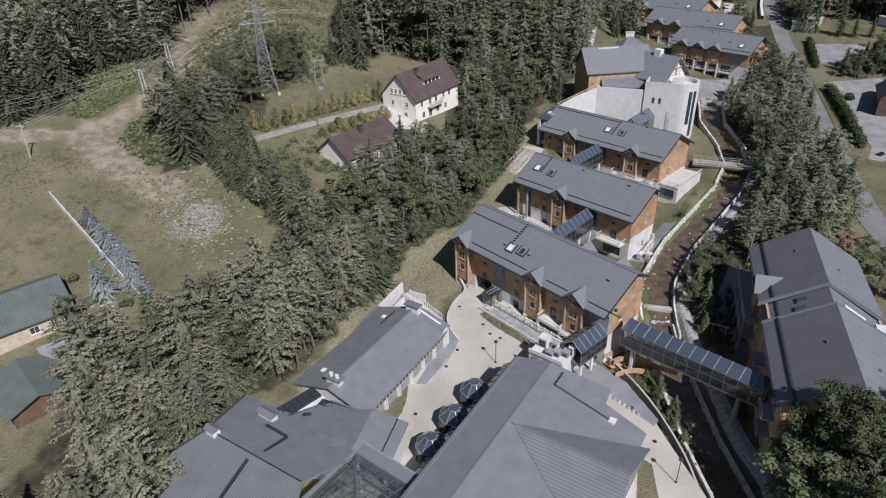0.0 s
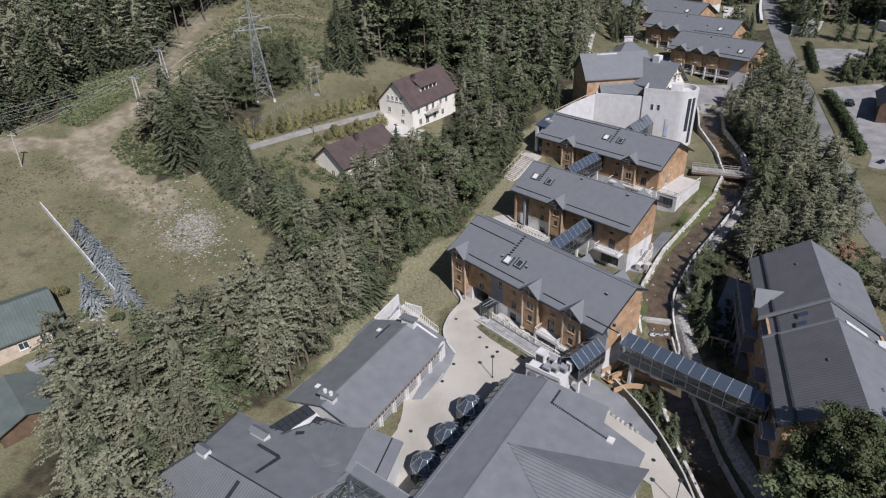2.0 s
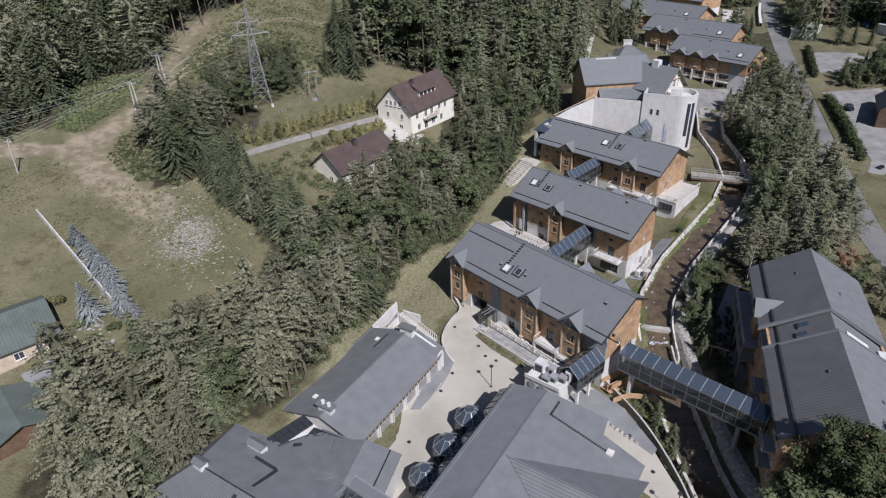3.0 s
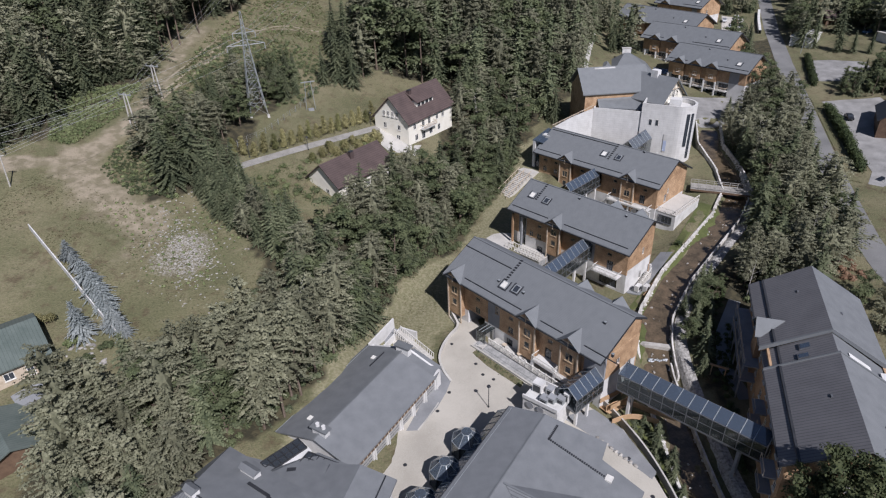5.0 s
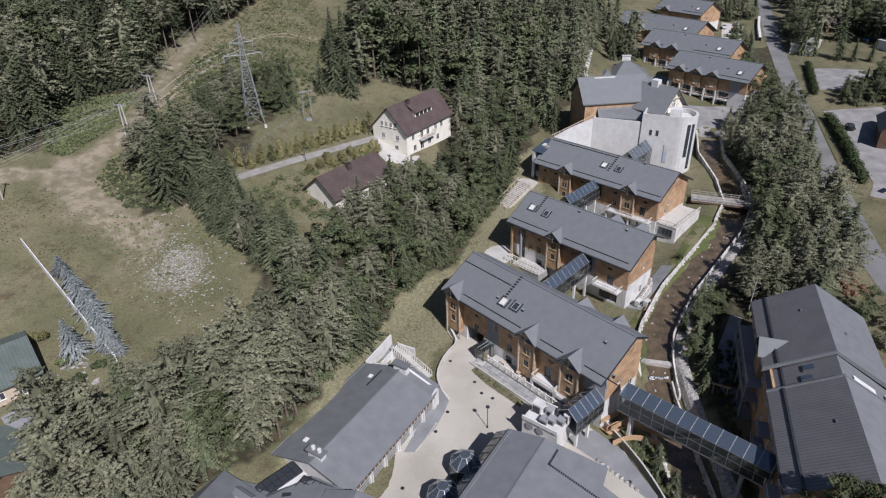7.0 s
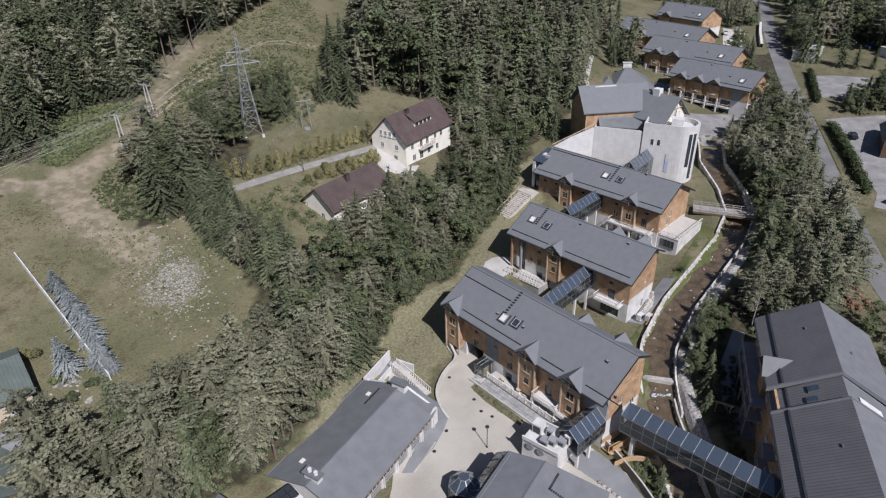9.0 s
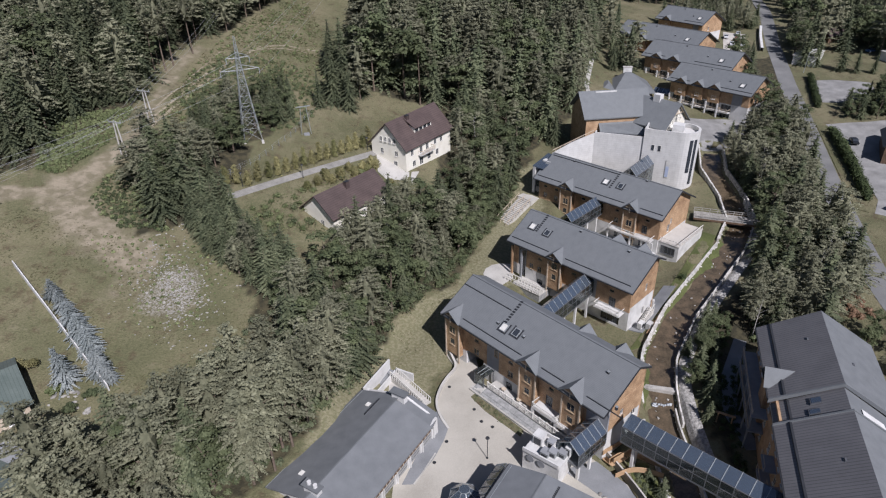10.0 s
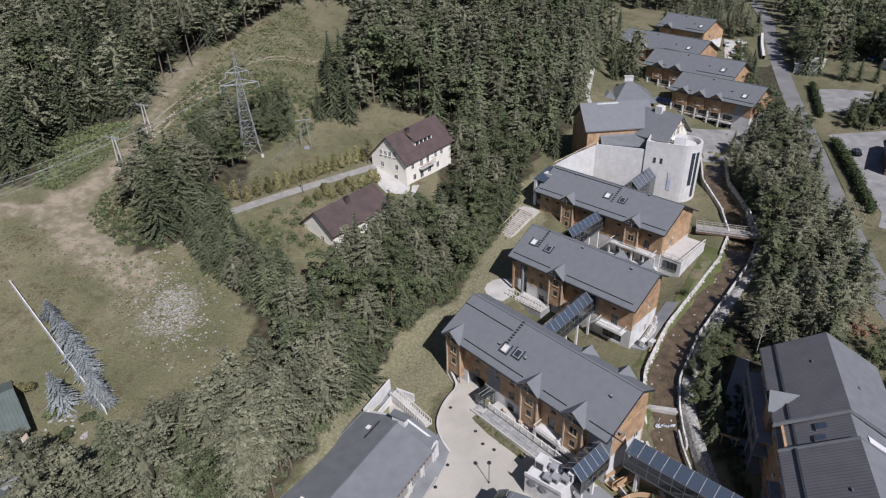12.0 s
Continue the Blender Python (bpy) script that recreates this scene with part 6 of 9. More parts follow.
TERRACE_STONE = striped(shade("grey_terrace_stone", (0.2, 0.2, 0.195), (0.4, 0.395, 0.38), 0.9, 1.4, 6, 0.4, c3=(0.3, 0.3, 0.29)), "Z", 0.3, dark=0.7, width=0.12)


def terrace_A():
    m = pose(2.4, 104.7, 0, 0, 0, angA)
    t = thing("stone_terrace", m, "raised stone terrace with pale timber railing", "terrace")
    part("terrace_body", boxes((12.8, -1.7, -0.8, 31.6, 0.45, 0.75)), TERRACE_STONE, t, "grey stone terrace body")
    part("terrace_floor", boxes((12.6, -1.9, 0.75, 31.8, 0.45, 0.9)), CONCRETE, t)
    part("planting_ledge", solid([(10.6, -1.92, -0.6), (10.6, -1.92, 0.6), (10.6, -3.75, 0.12), (10.6, -3.75, -0.6)], (20.6, 0, 0)), TERRACE_STONE, t, "sloping grey stone ledge")
    part("retaining_wall", boxes((10.4, -4.05, -0.8, 26.0, -3.77, 0.42)), CONCRETE, t, "low pale retaining wall")
    part("handrail", boxes((12.6, -1.88, 1.85, 31.8, -1.7, 1.97)), FRAME_WHITE, t, "pale painted timber handrail")
    part("handrail", boxes((12.6, -1.85, 1.05, 31.8, -1.75, 1.13)), FRAME_WHITE, t)
    for i in range(14):
        x = 12.7 + i * 19.0 / 13
        part("rail_post", boxes((x - 0.1, -1.9, 0.9, x + 0.1, -1.68, 2.1)), FRAME_WHITE, t)
        if i < 13:
            for s in (0, 1):
                part("cross_brace", bar(bmesh.new(), (x + 0.1, -1.8, 1.15 + 0.7 * s), (x + 1.36, -1.8, 1.85 - 0.7 * s), 0.05, 4), FRAME_WHITE, t)
    for x in (22.5, 27.25, 31.5):
        part("column", boxes((x - 0.25, -1.5, 0.9, x + 0.25, -1.0, 2.7)), WHITE, t, "white terrace column")
    for i in range(7):
        part("step", boxes((9.6 + i * 0.42, -3.4, -0.2, 10.02 + i * 0.42, -1.95, 0.02 + i * 0.09)), CONCRETE, t)
    for i, x in enumerate((15.5, 19.0)):
        b = thing("terrace_table", m @ pose(x, -0.7, 0.9), "small round terrace table beside the facade", "garden table", "terrace tables")
        part("tabletop", bar(bmesh.new(), (0, 0, 0.7), (0, 0, 0.75), 0.45, 12), WOOD_PALE, b)
        part("stem", bar(bmesh.new(), (0, 0, 0), (0, 0, 0.7), 0.05), TRIM_DARK, b)
    k = thing("glass_kiosk", m @ pose(9.9, -2.2, 0), "small glass entrance kiosk with dark frame", "kiosk")
    for x in (0, 2.2):
        for y in (0, 2.4):
            part("post", boxes((x - 0.06, y - 0.06, 0, x + 0.06, y + 0.06, 2.8)), FRAME, k)
    part("roof_pane", boxes((-0.1, -0.1, 2.8, 2.3, 2.5, 2.9)), PANE_CLEAR, k)
    for x in (0.7, 1.4):
        part("glazing_bar", boxes((x, -0.1, 2.9, x + 0.08, 2.5, 2.98)), STEEL, k)
    part("side_pane", boxes((0.06, -0.02, 0.1, 2.14, 0.02, 2.7)), PANE_CLEAR, k)
    part("side_pane", boxes((-0.02, 0.06, 0.1, 0.02, 2.34, 2.7)), PANE_CLEAR, k)


terrace_A()


def terrace_end(origin, ang, L, z, base, deep, label):
    t = thing("gable_terrace", pose(origin[0], origin[1], 0, 0, 0, ang), label, "terrace", "gable terraces")
    part("terrace_body", boxes((L + 0.1, 0.9, base, L + deep, 12.8, z)), WHITE, t, "white rendered terrace base")
    part("terrace_floor", boxes((L + 0.1, 0.8, z, L + deep + 0.1, 12.9, z + 0.1)), CONCRETE, t)
    n = 12
    for i in range(n + 1):
        y = 0.9 + 11.8 * i / n
        part("rail_post", boxes((L + deep - 0.1, y - 0.05, z + 0.1, L + deep, y + 0.05, z + 1.1)), FRAME_WHITE, t)
    part("handrail", boxes((L + deep - 0.12, 0.85, z + 1.1, L + deep + 0.02, 12.8, z + 1.2)), FRAME_WHITE, t)
    part("handrail", boxes((L + 0.2, 0.85, z + 1.1, L + deep - 0.12, 0.97, z + 1.2)), FRAME_WHITE, t)
    for x in (L + 0.6, L + deep * 0.5, L + deep - 0.9):
        part("rail_post", boxes((x, 0.86, z + 0.1, x + 0.1, 0.96, z + 1.1)), FRAME_WHITE, t)
    window(t, Matrix.Translation((L + 0.8, 0.78, z - 2.6)), deep - 1.6, 1.9, FRAME, bars=3)
    return t


terrace_end((28.3, 160.5), angC, LC, 4.3, -0.5, 5.0, "white terrace at the end of the wing with railing")
t = thing("wing_terrace", pose(28.3, 160.5, 0, 0, 0, angC), "front terrace with white columns below the balconies", "terrace")
part("terrace_body", boxes((21.5, -3.4, -0.8, 34.0, 0.4, 1.2)), WHITE, t)
for x in (22.0, 25.0, 28.0, 31.0, 33.6):
    part("column", boxes((x - 0.18, -1.3, 1.2, x + 0.18, -0.95, 4.2)), WHITE, t)
t = thing("garden_steps", pose(17.6, 155.0, 0, 0, 0, 38), "broad white garden steps with handrails beside the wing", "stairs")
for i in range(18):
    part("step", boxes((i * 0.5, -2.4, -0.4, i * 0.5 + 0.5, 1.6, 0.25 + i * 0.25)), CONCRETE, t)
for y in (-2.5, -0.4, 1.6):
    part("handrail", solid([(0, y, 1.3), (9.0, y, 5.7), (9.0, y, 5.85), (0, y, 1.45)], (0, 0.1, 0)), WOOD_PALE, t)
    for i in range(8):
        part("rail_post", boxes((i * 1.2, y, 0.2 + i * 0.55, i * 1.2 + 0.1, y + 0.1, 1.4 + i * 0.585)), WOOD_PALE, t)
part("landing", boxes((9.0, -2.6, 0.5, 12.0, 2.4, 4.75)), CONCRETE, t, "pale paved landing")
t = thing("wing_forecourt", pose(18.1, 131.65, 0, 0, 0, angB), "pale paved landing with a curved railed walk before the wing", "terrace")
part("landing", solid([(0.6 + 4.6 * math.cos(a) - 1.5, -1.8 + 4.6 * math.sin(a), -0.6) for a in (math.pi * (0.3 + k * 1.4 / 9) for k in range(10))], (0, 0, 0.85)), CONCRETE, t, "rounded pale landing")
part("walk_body", boxes((0.6, -3.2, -2.2, 10.2, 0.4, 0.1)), TERRACE_STONE, t)
part("walk_floor", boxes((0.5, -3.3, 0.1, 10.3, 0.42, 0.22)), CONCRETE, t)
for y in (-3.25, -1.7):
    part("handrail", boxes((0.6, y, 1.1, 10.2, y + 0.12, 1.24)), FRAME_WHITE, t)
    for i in range(12):
        part("rail_post", boxes((0.6 + i * 0.86, y, 0.2, 0.7 + i * 0.86, y + 0.1, 1.1)), FRAME_WHITE, t)
for x in (0.3, 2.9):
    part("column", boxes((x - 0.2, -0.6, 0.1, x + 0.2, -0.2, 7.6)), WOOD if x < 1 else GREY_WALL, t, "tall corner column")
for x, y in ((30.5, 2.2), (31.8, 3.2)):
    u = thing("air_conditioner", pose(18.1, 131.65, 0, 0, 0, angB) @ pose(x, y, -0.9), "white outdoor air conditioning unit by the gable", "air conditioner", "outdoor units")
    part("casing", boxes((0, 0, 0, 0.9, 1.4, 1.3)), WHITE, u)
    part("fan_grille", bar(bmesh.new(), (0.91, 0.7, 0.65), (0.94, 0.7, 0.65), 0.45, 12), TRIM_DARK, u)
t = thing("gable_stair", pose(18.1, 131.65, 0, 0, 0, angB), "white outside stair along the gable wall", "stairs")
for i in range(9):
    part("step", boxes((LB + 0.4, 4.4 + i * 0.42, -1.8, LB + 1.6, 4.82 + i * 0.42, -0.9 + i * 0.2)), CONCRETE, t)
part("handrail", solid([(LB + 1.55, 4.4, 0.2), (LB + 1.55, 8.2, 2.0), (LB + 1.55, 8.2, 2.12), (LB + 1.55, 4.4, 0.32)], (0.08, 0, 0)), FRAME_WHITE, t)
for i in range(5):
    part("rail_post", boxes((LB + 1.55, 4.5 + i * 0.9, -1, LB + 1.63, 4.58 + i * 0.9, 0.25 + i * 0.42)), FRAME_WHITE, t)
patch("wing_walk", [(39.0, 111.5), (50.5, 124.5), (52.5, 123.0), (41.5, 109.6)], GREY_PAVE, "grey walk along the gable", "path", lift=0.14)
ribbon("walk_edging", [(42.0, 108.8), (46.5, 114.5), (53.5, 122.5)], 0.35, WOOD_ORANGE, "orange timber edging of the walk", "edging", lift=0.4)


def timber_stair():
    t = thing("timber_stair", pose(26.8, 76.6, 0, 0, 0, 38), "orange timber stair descending to the stream under the bridge", "stairs")
    for y in (0.0, 2.0):
        part("railing", solid([(0, y, 0.6), (5.6, y, -0.6), (5.6, y, 0.3), (0, y, 1.5)], (0, 0.1, 0)), WOOD_ORANGE, t, "solid orange timber railing")
    for i in range(13):
        part("step", boxes((i * 0.43, 0.1, -0.35 - i * 0.14, i * 0.43 + 0.43, 2.0, -0.2 - i * 0.14)), WOOD_ORANGE, t)
    part("deck", boxes((5.6, 0.0, -2.1, 12.2, 2.0, -1.95)), WOOD_ORANGE, t)
    for y in (0.0, 1.9):
        part("rail", boxes((5.6, y, -1.0, 12.2, y + 0.1, -0.85)), WOOD_ORANGE, t)
        for i in range(5):
            part("rail_post", boxes((5.7 + i * 1.55, y, -1.95, 5.8 + i * 1.55, y + 0.1, -1.0)), WOOD_ORANGE, t)
    g = thing("timber_gate", pose(46.6, 86.0, 0, 0, 0, -30), "small orange timber portal by the stream path", "gate")
    for x in (0, 2.2):
        part("post", boxes((x - 0.1, -0.1, -2.2, x + 0.1, 0.1, 0.6)), WOOD_ORANGE, g)
    part("beam", boxes((-0.4, -0.14, 0.6, 2.6, 0.14, 0.85)), WOOD_ORANGE, g)


timber_stair()
wall_line("stair_railing", [(26.3, 77.2, 0.9), (28.5, 78.7, 0.7), (30.8, 78.7, 0.4), (33.3, 77.2, 0.1), (37.0, 75.6, -0.3)], 1.0, 0.1, WOOD_ORANGE, "solid orange timber railing curving to the stream", "railing", kind="")
wall_line("stair_railing", [(26.5, 74.4, 0.9), (29.0, 75.7, 0.6), (31.4, 75.9, 0.2), (34.0, 74.9, -0.1)], 1.0, 0.1, WOOD_ORANGE, "solid orange timber railing beside the bank lawn", "railing", kind="")


def footbridge():
    ang, L = place((66.0, 150.0), (79.8, 144.6))
    t = thing("footbridge", pose(66.0, 150.0, 3.9, 0, 0, ang), "grey weathered timber footbridge over the stream", "footbridge")
    for i in range(int(L / 0.4)):
        part("plank", boxes((i * 0.4, -1.9, -0.1, i * 0.4 + 0.37, 1.9, 0)), GREY_TIMBER, t)
    for y in (-1.85, 1.75):
        part("girder", boxes((0, y - 0.1, -0.6, L, y + 0.2, -0.11)), WOOD_DARK, t)
        part("handrail", boxes((0, y, 1.0, L, y + 0.1, 1.1)), GREY_TIMBER, t)
        part("rail", boxes((0, y, 0.5, L, y + 0.08, 0.6)), GREY_TIMBER, t)
        for i in range(9):
            part("rail_post", boxes((i * L / 8 - 0.06, y, 0, i * L / 8 + 0.06, y + 0.1, 1.0)), GREY_TIMBER, t)


footbridge()


# ---- houses on the slope ----
def house(name, origin, ang, L, W, eave, ridge, base, roof_mat, wall_mat, label, wins=(), side=(), dormer=None, chimney=None, balcony_at=None, over=0.7, trim=None):
    """A gabled house: local x along the ridge, y across; the gable at x = 0 and the long wall at y = 0 face the meadow."""
    t = thing(name, pose(origin[0], origin[1], 0, 0, 0, ang), label, "house")
    s = (ridge - eave) / (W / 2)
    for a, b in ((-over, W / 2), (W + over, W / 2)):
        part("roof", solid([(-over, a, eave - over * s), (L + over, a, eave - over * s), (L + over, b, ridge), (-over, b, ridge)], (0, 0, 0.22)), roof_mat, t, "pitched roof slope")
    gh = [(W - y - w / 2, z - h / 2, W - y + w / 2, z + h / 2) for y, z, w, h in wins]
    gm = Matrix.Translation((0, W, 0)) @ Matrix.Rotation(radians(-90), 4, "Z")
    part("gable_wall", holed_wall(bmesh.new(), W, base, eave, [h for h in gh if h[3] < eave], 0.35, gm), wall_mat, t)
    bm = solid([(0, 0, eave), (0, W, eave), (0, W / 2, ridge - 0.05)], (0.35, 0, 0))
    part("gable_peak", bm, wall_mat, t)
    for y, z, w, h in wins:
        window(t, gm @ Matrix.Translation((W - y - w / 2, -0.04 if z + h / 2 < eave else -0.14, z - h / 2)), w, h, trim, bars=1)
    sh = [(x - w / 2, z - h / 2, x + w / 2, z + h / 2) for x, z, w, h in side]
    part("side_wall", holed_wall(bmesh.new(), L - 0.35, base, eave, [(h[0] - 0.35, h[1], h[2] - 0.35, h[3]) for h in sh], 0.35, Matrix.Translation((0.35, 0, 0))), wall_mat, t)
    for x, z, w, h in side:
        window(t, Matrix.Translation((x - w / 2, -0.02, z - h / 2)), w, h, trim, bars=1)
    part("rear_wall", boxes((0.35, W - 0.35, base, L, W, eave)), wall_mat, t)
    part("end_wall", solid([(L - 0.35, 0.35, base), (L - 0.35, W - 0.35, base), (L - 0.35, W - 0.35, eave), (L - 0.35, W / 2, ridge - 0.1), (L - 0.35, 0.35, eave)], (0.35, 0, 0)), wall_mat, t)
    if dormer:
        x0, x1, y0, z0, z1 = dormer
        part("dormer_front", holed_wall(bmesh.new(), x1 - x0, z0, z1, [(0.3 + i * (x1 - x0 - 0.3) / 4, z0 + 0.25, (i + 1) * (x1 - x0 - 0.3) / 4, z1 - 0.15) for i in range(4)], 0.2, Matrix.Translation((x0, y0, 0))), wall_mat, t)
        part("dormer_roof", solid([(x0 - 0.3, y0 - 0.4, z1 - 0.1), (x1 + 0.3, y0 - 0.4, z1 - 0.1), (x1 + 0.3, W / 2 - 0.3, ridge - 0.2), (x0 - 0.3, W / 2 - 0.3, ridge - 0.2)], (0, 0, 0.18)), roof_mat, t)
        part("dormer_pane", boxes((x0 + 0.2, y0 + 0.08, z0 + 0.2, x1 - 0.1, y0 + 0.12, z1 - 0.1)), PANE, t)
        for s in (x0, x1 - 0.2):
            part("dormer_cheek", solid([(s, y0 + 0.2, z0), (s, y0 + 0.2, z1), (s, y0 + 2.4, z1 + 0.6)], (0.2, 0, 0)), wall_mat, t)
    for c in chimney or ():
        k = part("chimney", boxes((c[0] - 0.5, c[1] - 0.4, ridge - 2.5, c[0] + 0.5, c[1] + 0.4, c[2])), ROOF_BROWN, t, "brown rendered chimney")
        part("cap", boxes((c[0] - 0.55, c[1] - 0.45, c[2], c[0] + 0.55, c[1] + 0.45, c[2] + 0.1)), TRIM_DARK, k)
    if balcony_at:
        x0, x1, z = balcony_at
        balcony(t, x0, x1, -0.01, z, 1.3)
    return t


house("white_house", (-5.6, 156.3), 53, 19, 11, 21.4, 26.8, 14.0, ROOF_BROWN, CREAM, "cream rendered house with a brown tiled roof",
      wins=((3.4, 22.6, 0.8, 1.3), (4.8, 22.6, 0.8, 1.3), (6.2, 22.6, 0.8, 1.3), (7.6, 22.6, 0.8, 1.3), (3.0, 19.4, 1.0, 1.4), (7.6, 19.4, 1.0, 1.4), (3.4, 16.6, 1.2, 1.6), (6.5, 16.4, 0.9, 1.0), (9.0, 16.4, 1.0, 1.6)), side=((2.6, 19.4, 1.1, 1.5), (6.2, 19.2, 1.2, 2.0), (8.8, 19.2, 1.2, 2.0), (12.2, 19.4, 1.1, 1.5), (14.8, 19.4, 1.1, 1.5), (3.2, 16.4, 1.2, 1.6), (6.2, 16.2, 1.4, 2.0), (9.4, 16.4, 1.4, 1.6), (13.0, 16.4, 1.2, 1.6)),
      dormer=(6.0, 13.0, 1.7, 23.0, 24.5), chimney=((6.5, 4.4, 27.2),), balcony_at=(4.8, 10.5, 18.2))
house("brown_house", (-20.4, 129.6), 50.5, 17, 9.4, 16.9, 20.6, 10.5, ROOF_BROWN, CREAM, "house with a brown tiled roof among trees", wins=((3.6, 14.4, 1.1, 1.5), (8.0, 14.4, 1.1, 1.5)), side=((4, 14.4, 1.2, 1.5), (9, 14.4, 1.2, 1.5), (14, 14.4, 1.2, 1.5)), chimney=((8.0, 3.6, 21.3),))
house("green_cabin", (-70.6, 72.0), 39.5, 14.5, 12.6, 13.1, 15.7, 8.6, ROOF_GREEN, WOOD_PALE, "garden cabin with a grey-green sheet roof", side=((11.8, 11.2, 1.0, 2.0), (13.2, 11.2, 0.9, 2.0), (9.0, 11.4, 1.4, 1.3)), wins=((3, 11, 1.2, 1.3),))
house("green_shed", (-66.2, 69.1), -46, 9.8, 7.6, 8.7, 10.2, 4.5, ROOF_GREEN, WOOD_DARK, "garden shed with a ribbed green roof", side=((3, 8.0, 1.0, 1.2),))
patch("cabin_terrace", [(-59.5, 79.5), (-56.8, 76.6), (-60.2, 73.0), (-63.0, 75.6)], GREY_PAVE, "grey paved cabin terrace", "terrace", lift=0.25)
house("far_cottage", (165, 272), 20, 9, 8, 19.5, 22.5, 15.5, ROOF_BROWN, WOOD_DARK, "far timber cottage with a brown roof", wins=((4, 18, 1.2, 1.2),))
for x, y, l, w, h, a in ((146, 246, 13, 8, 3.6, 50), (172, 240, 16, 7, 3.4, 12)):
    t = thing("flat_shed", pose(x, y, ground(x, y), 0, 0, a), "low flat-roofed pale building beside the road", "shed")
    part("wall_body", boxes((0, 0, -1, l, w, h)), WHITE, t)
    part("flat_roof", boxes((-0.3, -0.3, h, l + 0.3, w + 0.3, h + 0.25)), CONCRETE, t)
    part("door", boxes((2, -0.08, 0, 4.4, -0.02, 2.4)), GREY_WALL, t)
house("dark_lodge", (133, 166), 60, 14, 9, 12.2, 15.8, 5.5, TRIM_DARK, WOOD_DARK, "dark timber lodge at the parking lot", wins=((4, 9, 1.2, 1.4),), side=((4, 9, 1.2, 1.4), (9, 9, 1.2, 1.4)))


# ---- power line, fences ----
def pylon(x, y):
    z = ground(x, y)
    t = thing("power_pylon", pose(x, y, z - 0.3, 0, 0, 22), "tall galvanised lattice power pylon", "pylon")
    H, b, waist = 24.5, 2.1, 0.55
    at = lambda h: b + (waist - b) * min(1, h / 17.5) if h < 17.5 else waist - (waist - 0.12) * (h - 17.5) / (H - 17.5)
    cor = lambda h, k: Vector((at(h) * (1, -1, -1, 1)[k], at(h) * (1, 1, -1, -1)[k], h))
    for k in range(4):
        part("leg", bar(bmesh.new(), cor(0, k), cor(17.5, k), 0.075, 5), STEEL, t)
        part("leg", bar(bmesh.new(), cor(17.5, k), cor(H, k), 0.065, 5), STEEL, t)
        f = part("footing", boxes((cor(0, k).x - 0.3, cor(0, k).y - 0.3, -0.8, cor(0, k).x + 0.3, cor(0, k).y + 0.3, 0.05)), CONCRETE, t)
    lev = [0, 3.2, 6.0, 8.6, 11, 13.2, 15.4, 17.5, 19.3, 21, 22.6]
    for a, c in zip(lev, lev[1:]):
        for k in range(4):
            n = (k + 1) % 4
            part("brace", bar(bmesh.new(), cor(a, k), cor(c, n), 0.034, 4), STEEL, t)
            part("brace", bar(bmesh.new(), cor(a, n), cor(c, k), 0.034, 4), STEEL, t)
            part("strut", bar(bmesh.new(), cor(c, k), cor(c, n), 0.034, 4), STEEL, t)
    for h, l in ((16.8, 4.4), (19.6, 2.6)):
        for s in (-1, 1):
            for y2 in (-0.5, 0.5):
                part("arm", bar(bmesh.new(), (0, y2, h), (s * l, 0, h + 0.1), 0.05, 4), STEEL, t)
            part("arm_stay", bar(bmesh.new(), (0, 0, h + 1.3), (s * l, 0, h + 0.1), 0.06, 4), STEEL, t)
            i = part("insulator", bar(bmesh.new(), (s * l, 0, h), (s * l, 0, h - 1.3), 0.1, 6), STEEL, t)
    return z


pz = pylon(-43.1, 159.3)


def cable(name, a, b, sag, label):
    bm = bmesh.new()
    a, b = Vector(a), Vector(b)
    rings = []
    for i in range(25):
        t = i / 24
        q = a.lerp(b, t) - Vector((0, 0, sag * 4 * t * (1 - t)))
        rings.append([bm.verts.new(q + Vector(o)) for o in ((0.014, 0, -0.01), (-0.014, 0, -0.01), (0, 0, 0.018))])
    for r0, r1 in zip(rings, rings[1:]):
        for k in range(3):
            bm.faces.new((r0[k], r0[(k + 1) % 3], r1[(k + 1) % 3], r1[k]))
    tagged(part(name, bm, CABLE), label, "cable", "power cables")


def twin_pole(x, y, h, gap=1.3):
    z = ground(x, y)
    t = thing("utility_pole", pose(x, y, z - 0.5, 0, 0, -25), "twin pale concrete utility poles with a crossarm", "utility pole", "utility poles")
    for s in (-gap / 2, gap / 2):
        part("pole", bar(bmesh.new(), (s * 1.3, 0, 0), (s * 0.6, 0, h), 0.2, 7, 0.13), CONCRETE, t, "pale concrete pole")
    part("crossarm", boxes((-1.9, -0.1, h - 0.35, 1.9, 0.1, h - 0.15)), STEEL, t)
    for s in (-1.8, 0, 1.8):
        part("insulator", bar(bmesh.new(), (s, 0, h - 0.15), (s, 0, h + 0.3), 0.08, 6), STEEL, t)
    return z + h - 0.3


za = twin_pole(-67.9, 144.9, 8.6)
zb = twin_pole(-66.6, 159.5, 8.0)
zc = ground(-84, 121.3)
t = thing("utility_pole", pose(-84, 121.3, zc - 0.5, 0, 4, 0), "single leaning timber pole beside the scrub", "utility pole", "utility poles")
part("pole", bar(bmesh.new(), (0, 0, 0), (0, 0, 7.5), 0.16, 7, 0.11), BARK_PALE, t)
part("crossarm", boxes((-0.8, -0.06, 7.0, 0.8, 0.06, 7.2)), BARK_PALE, t)
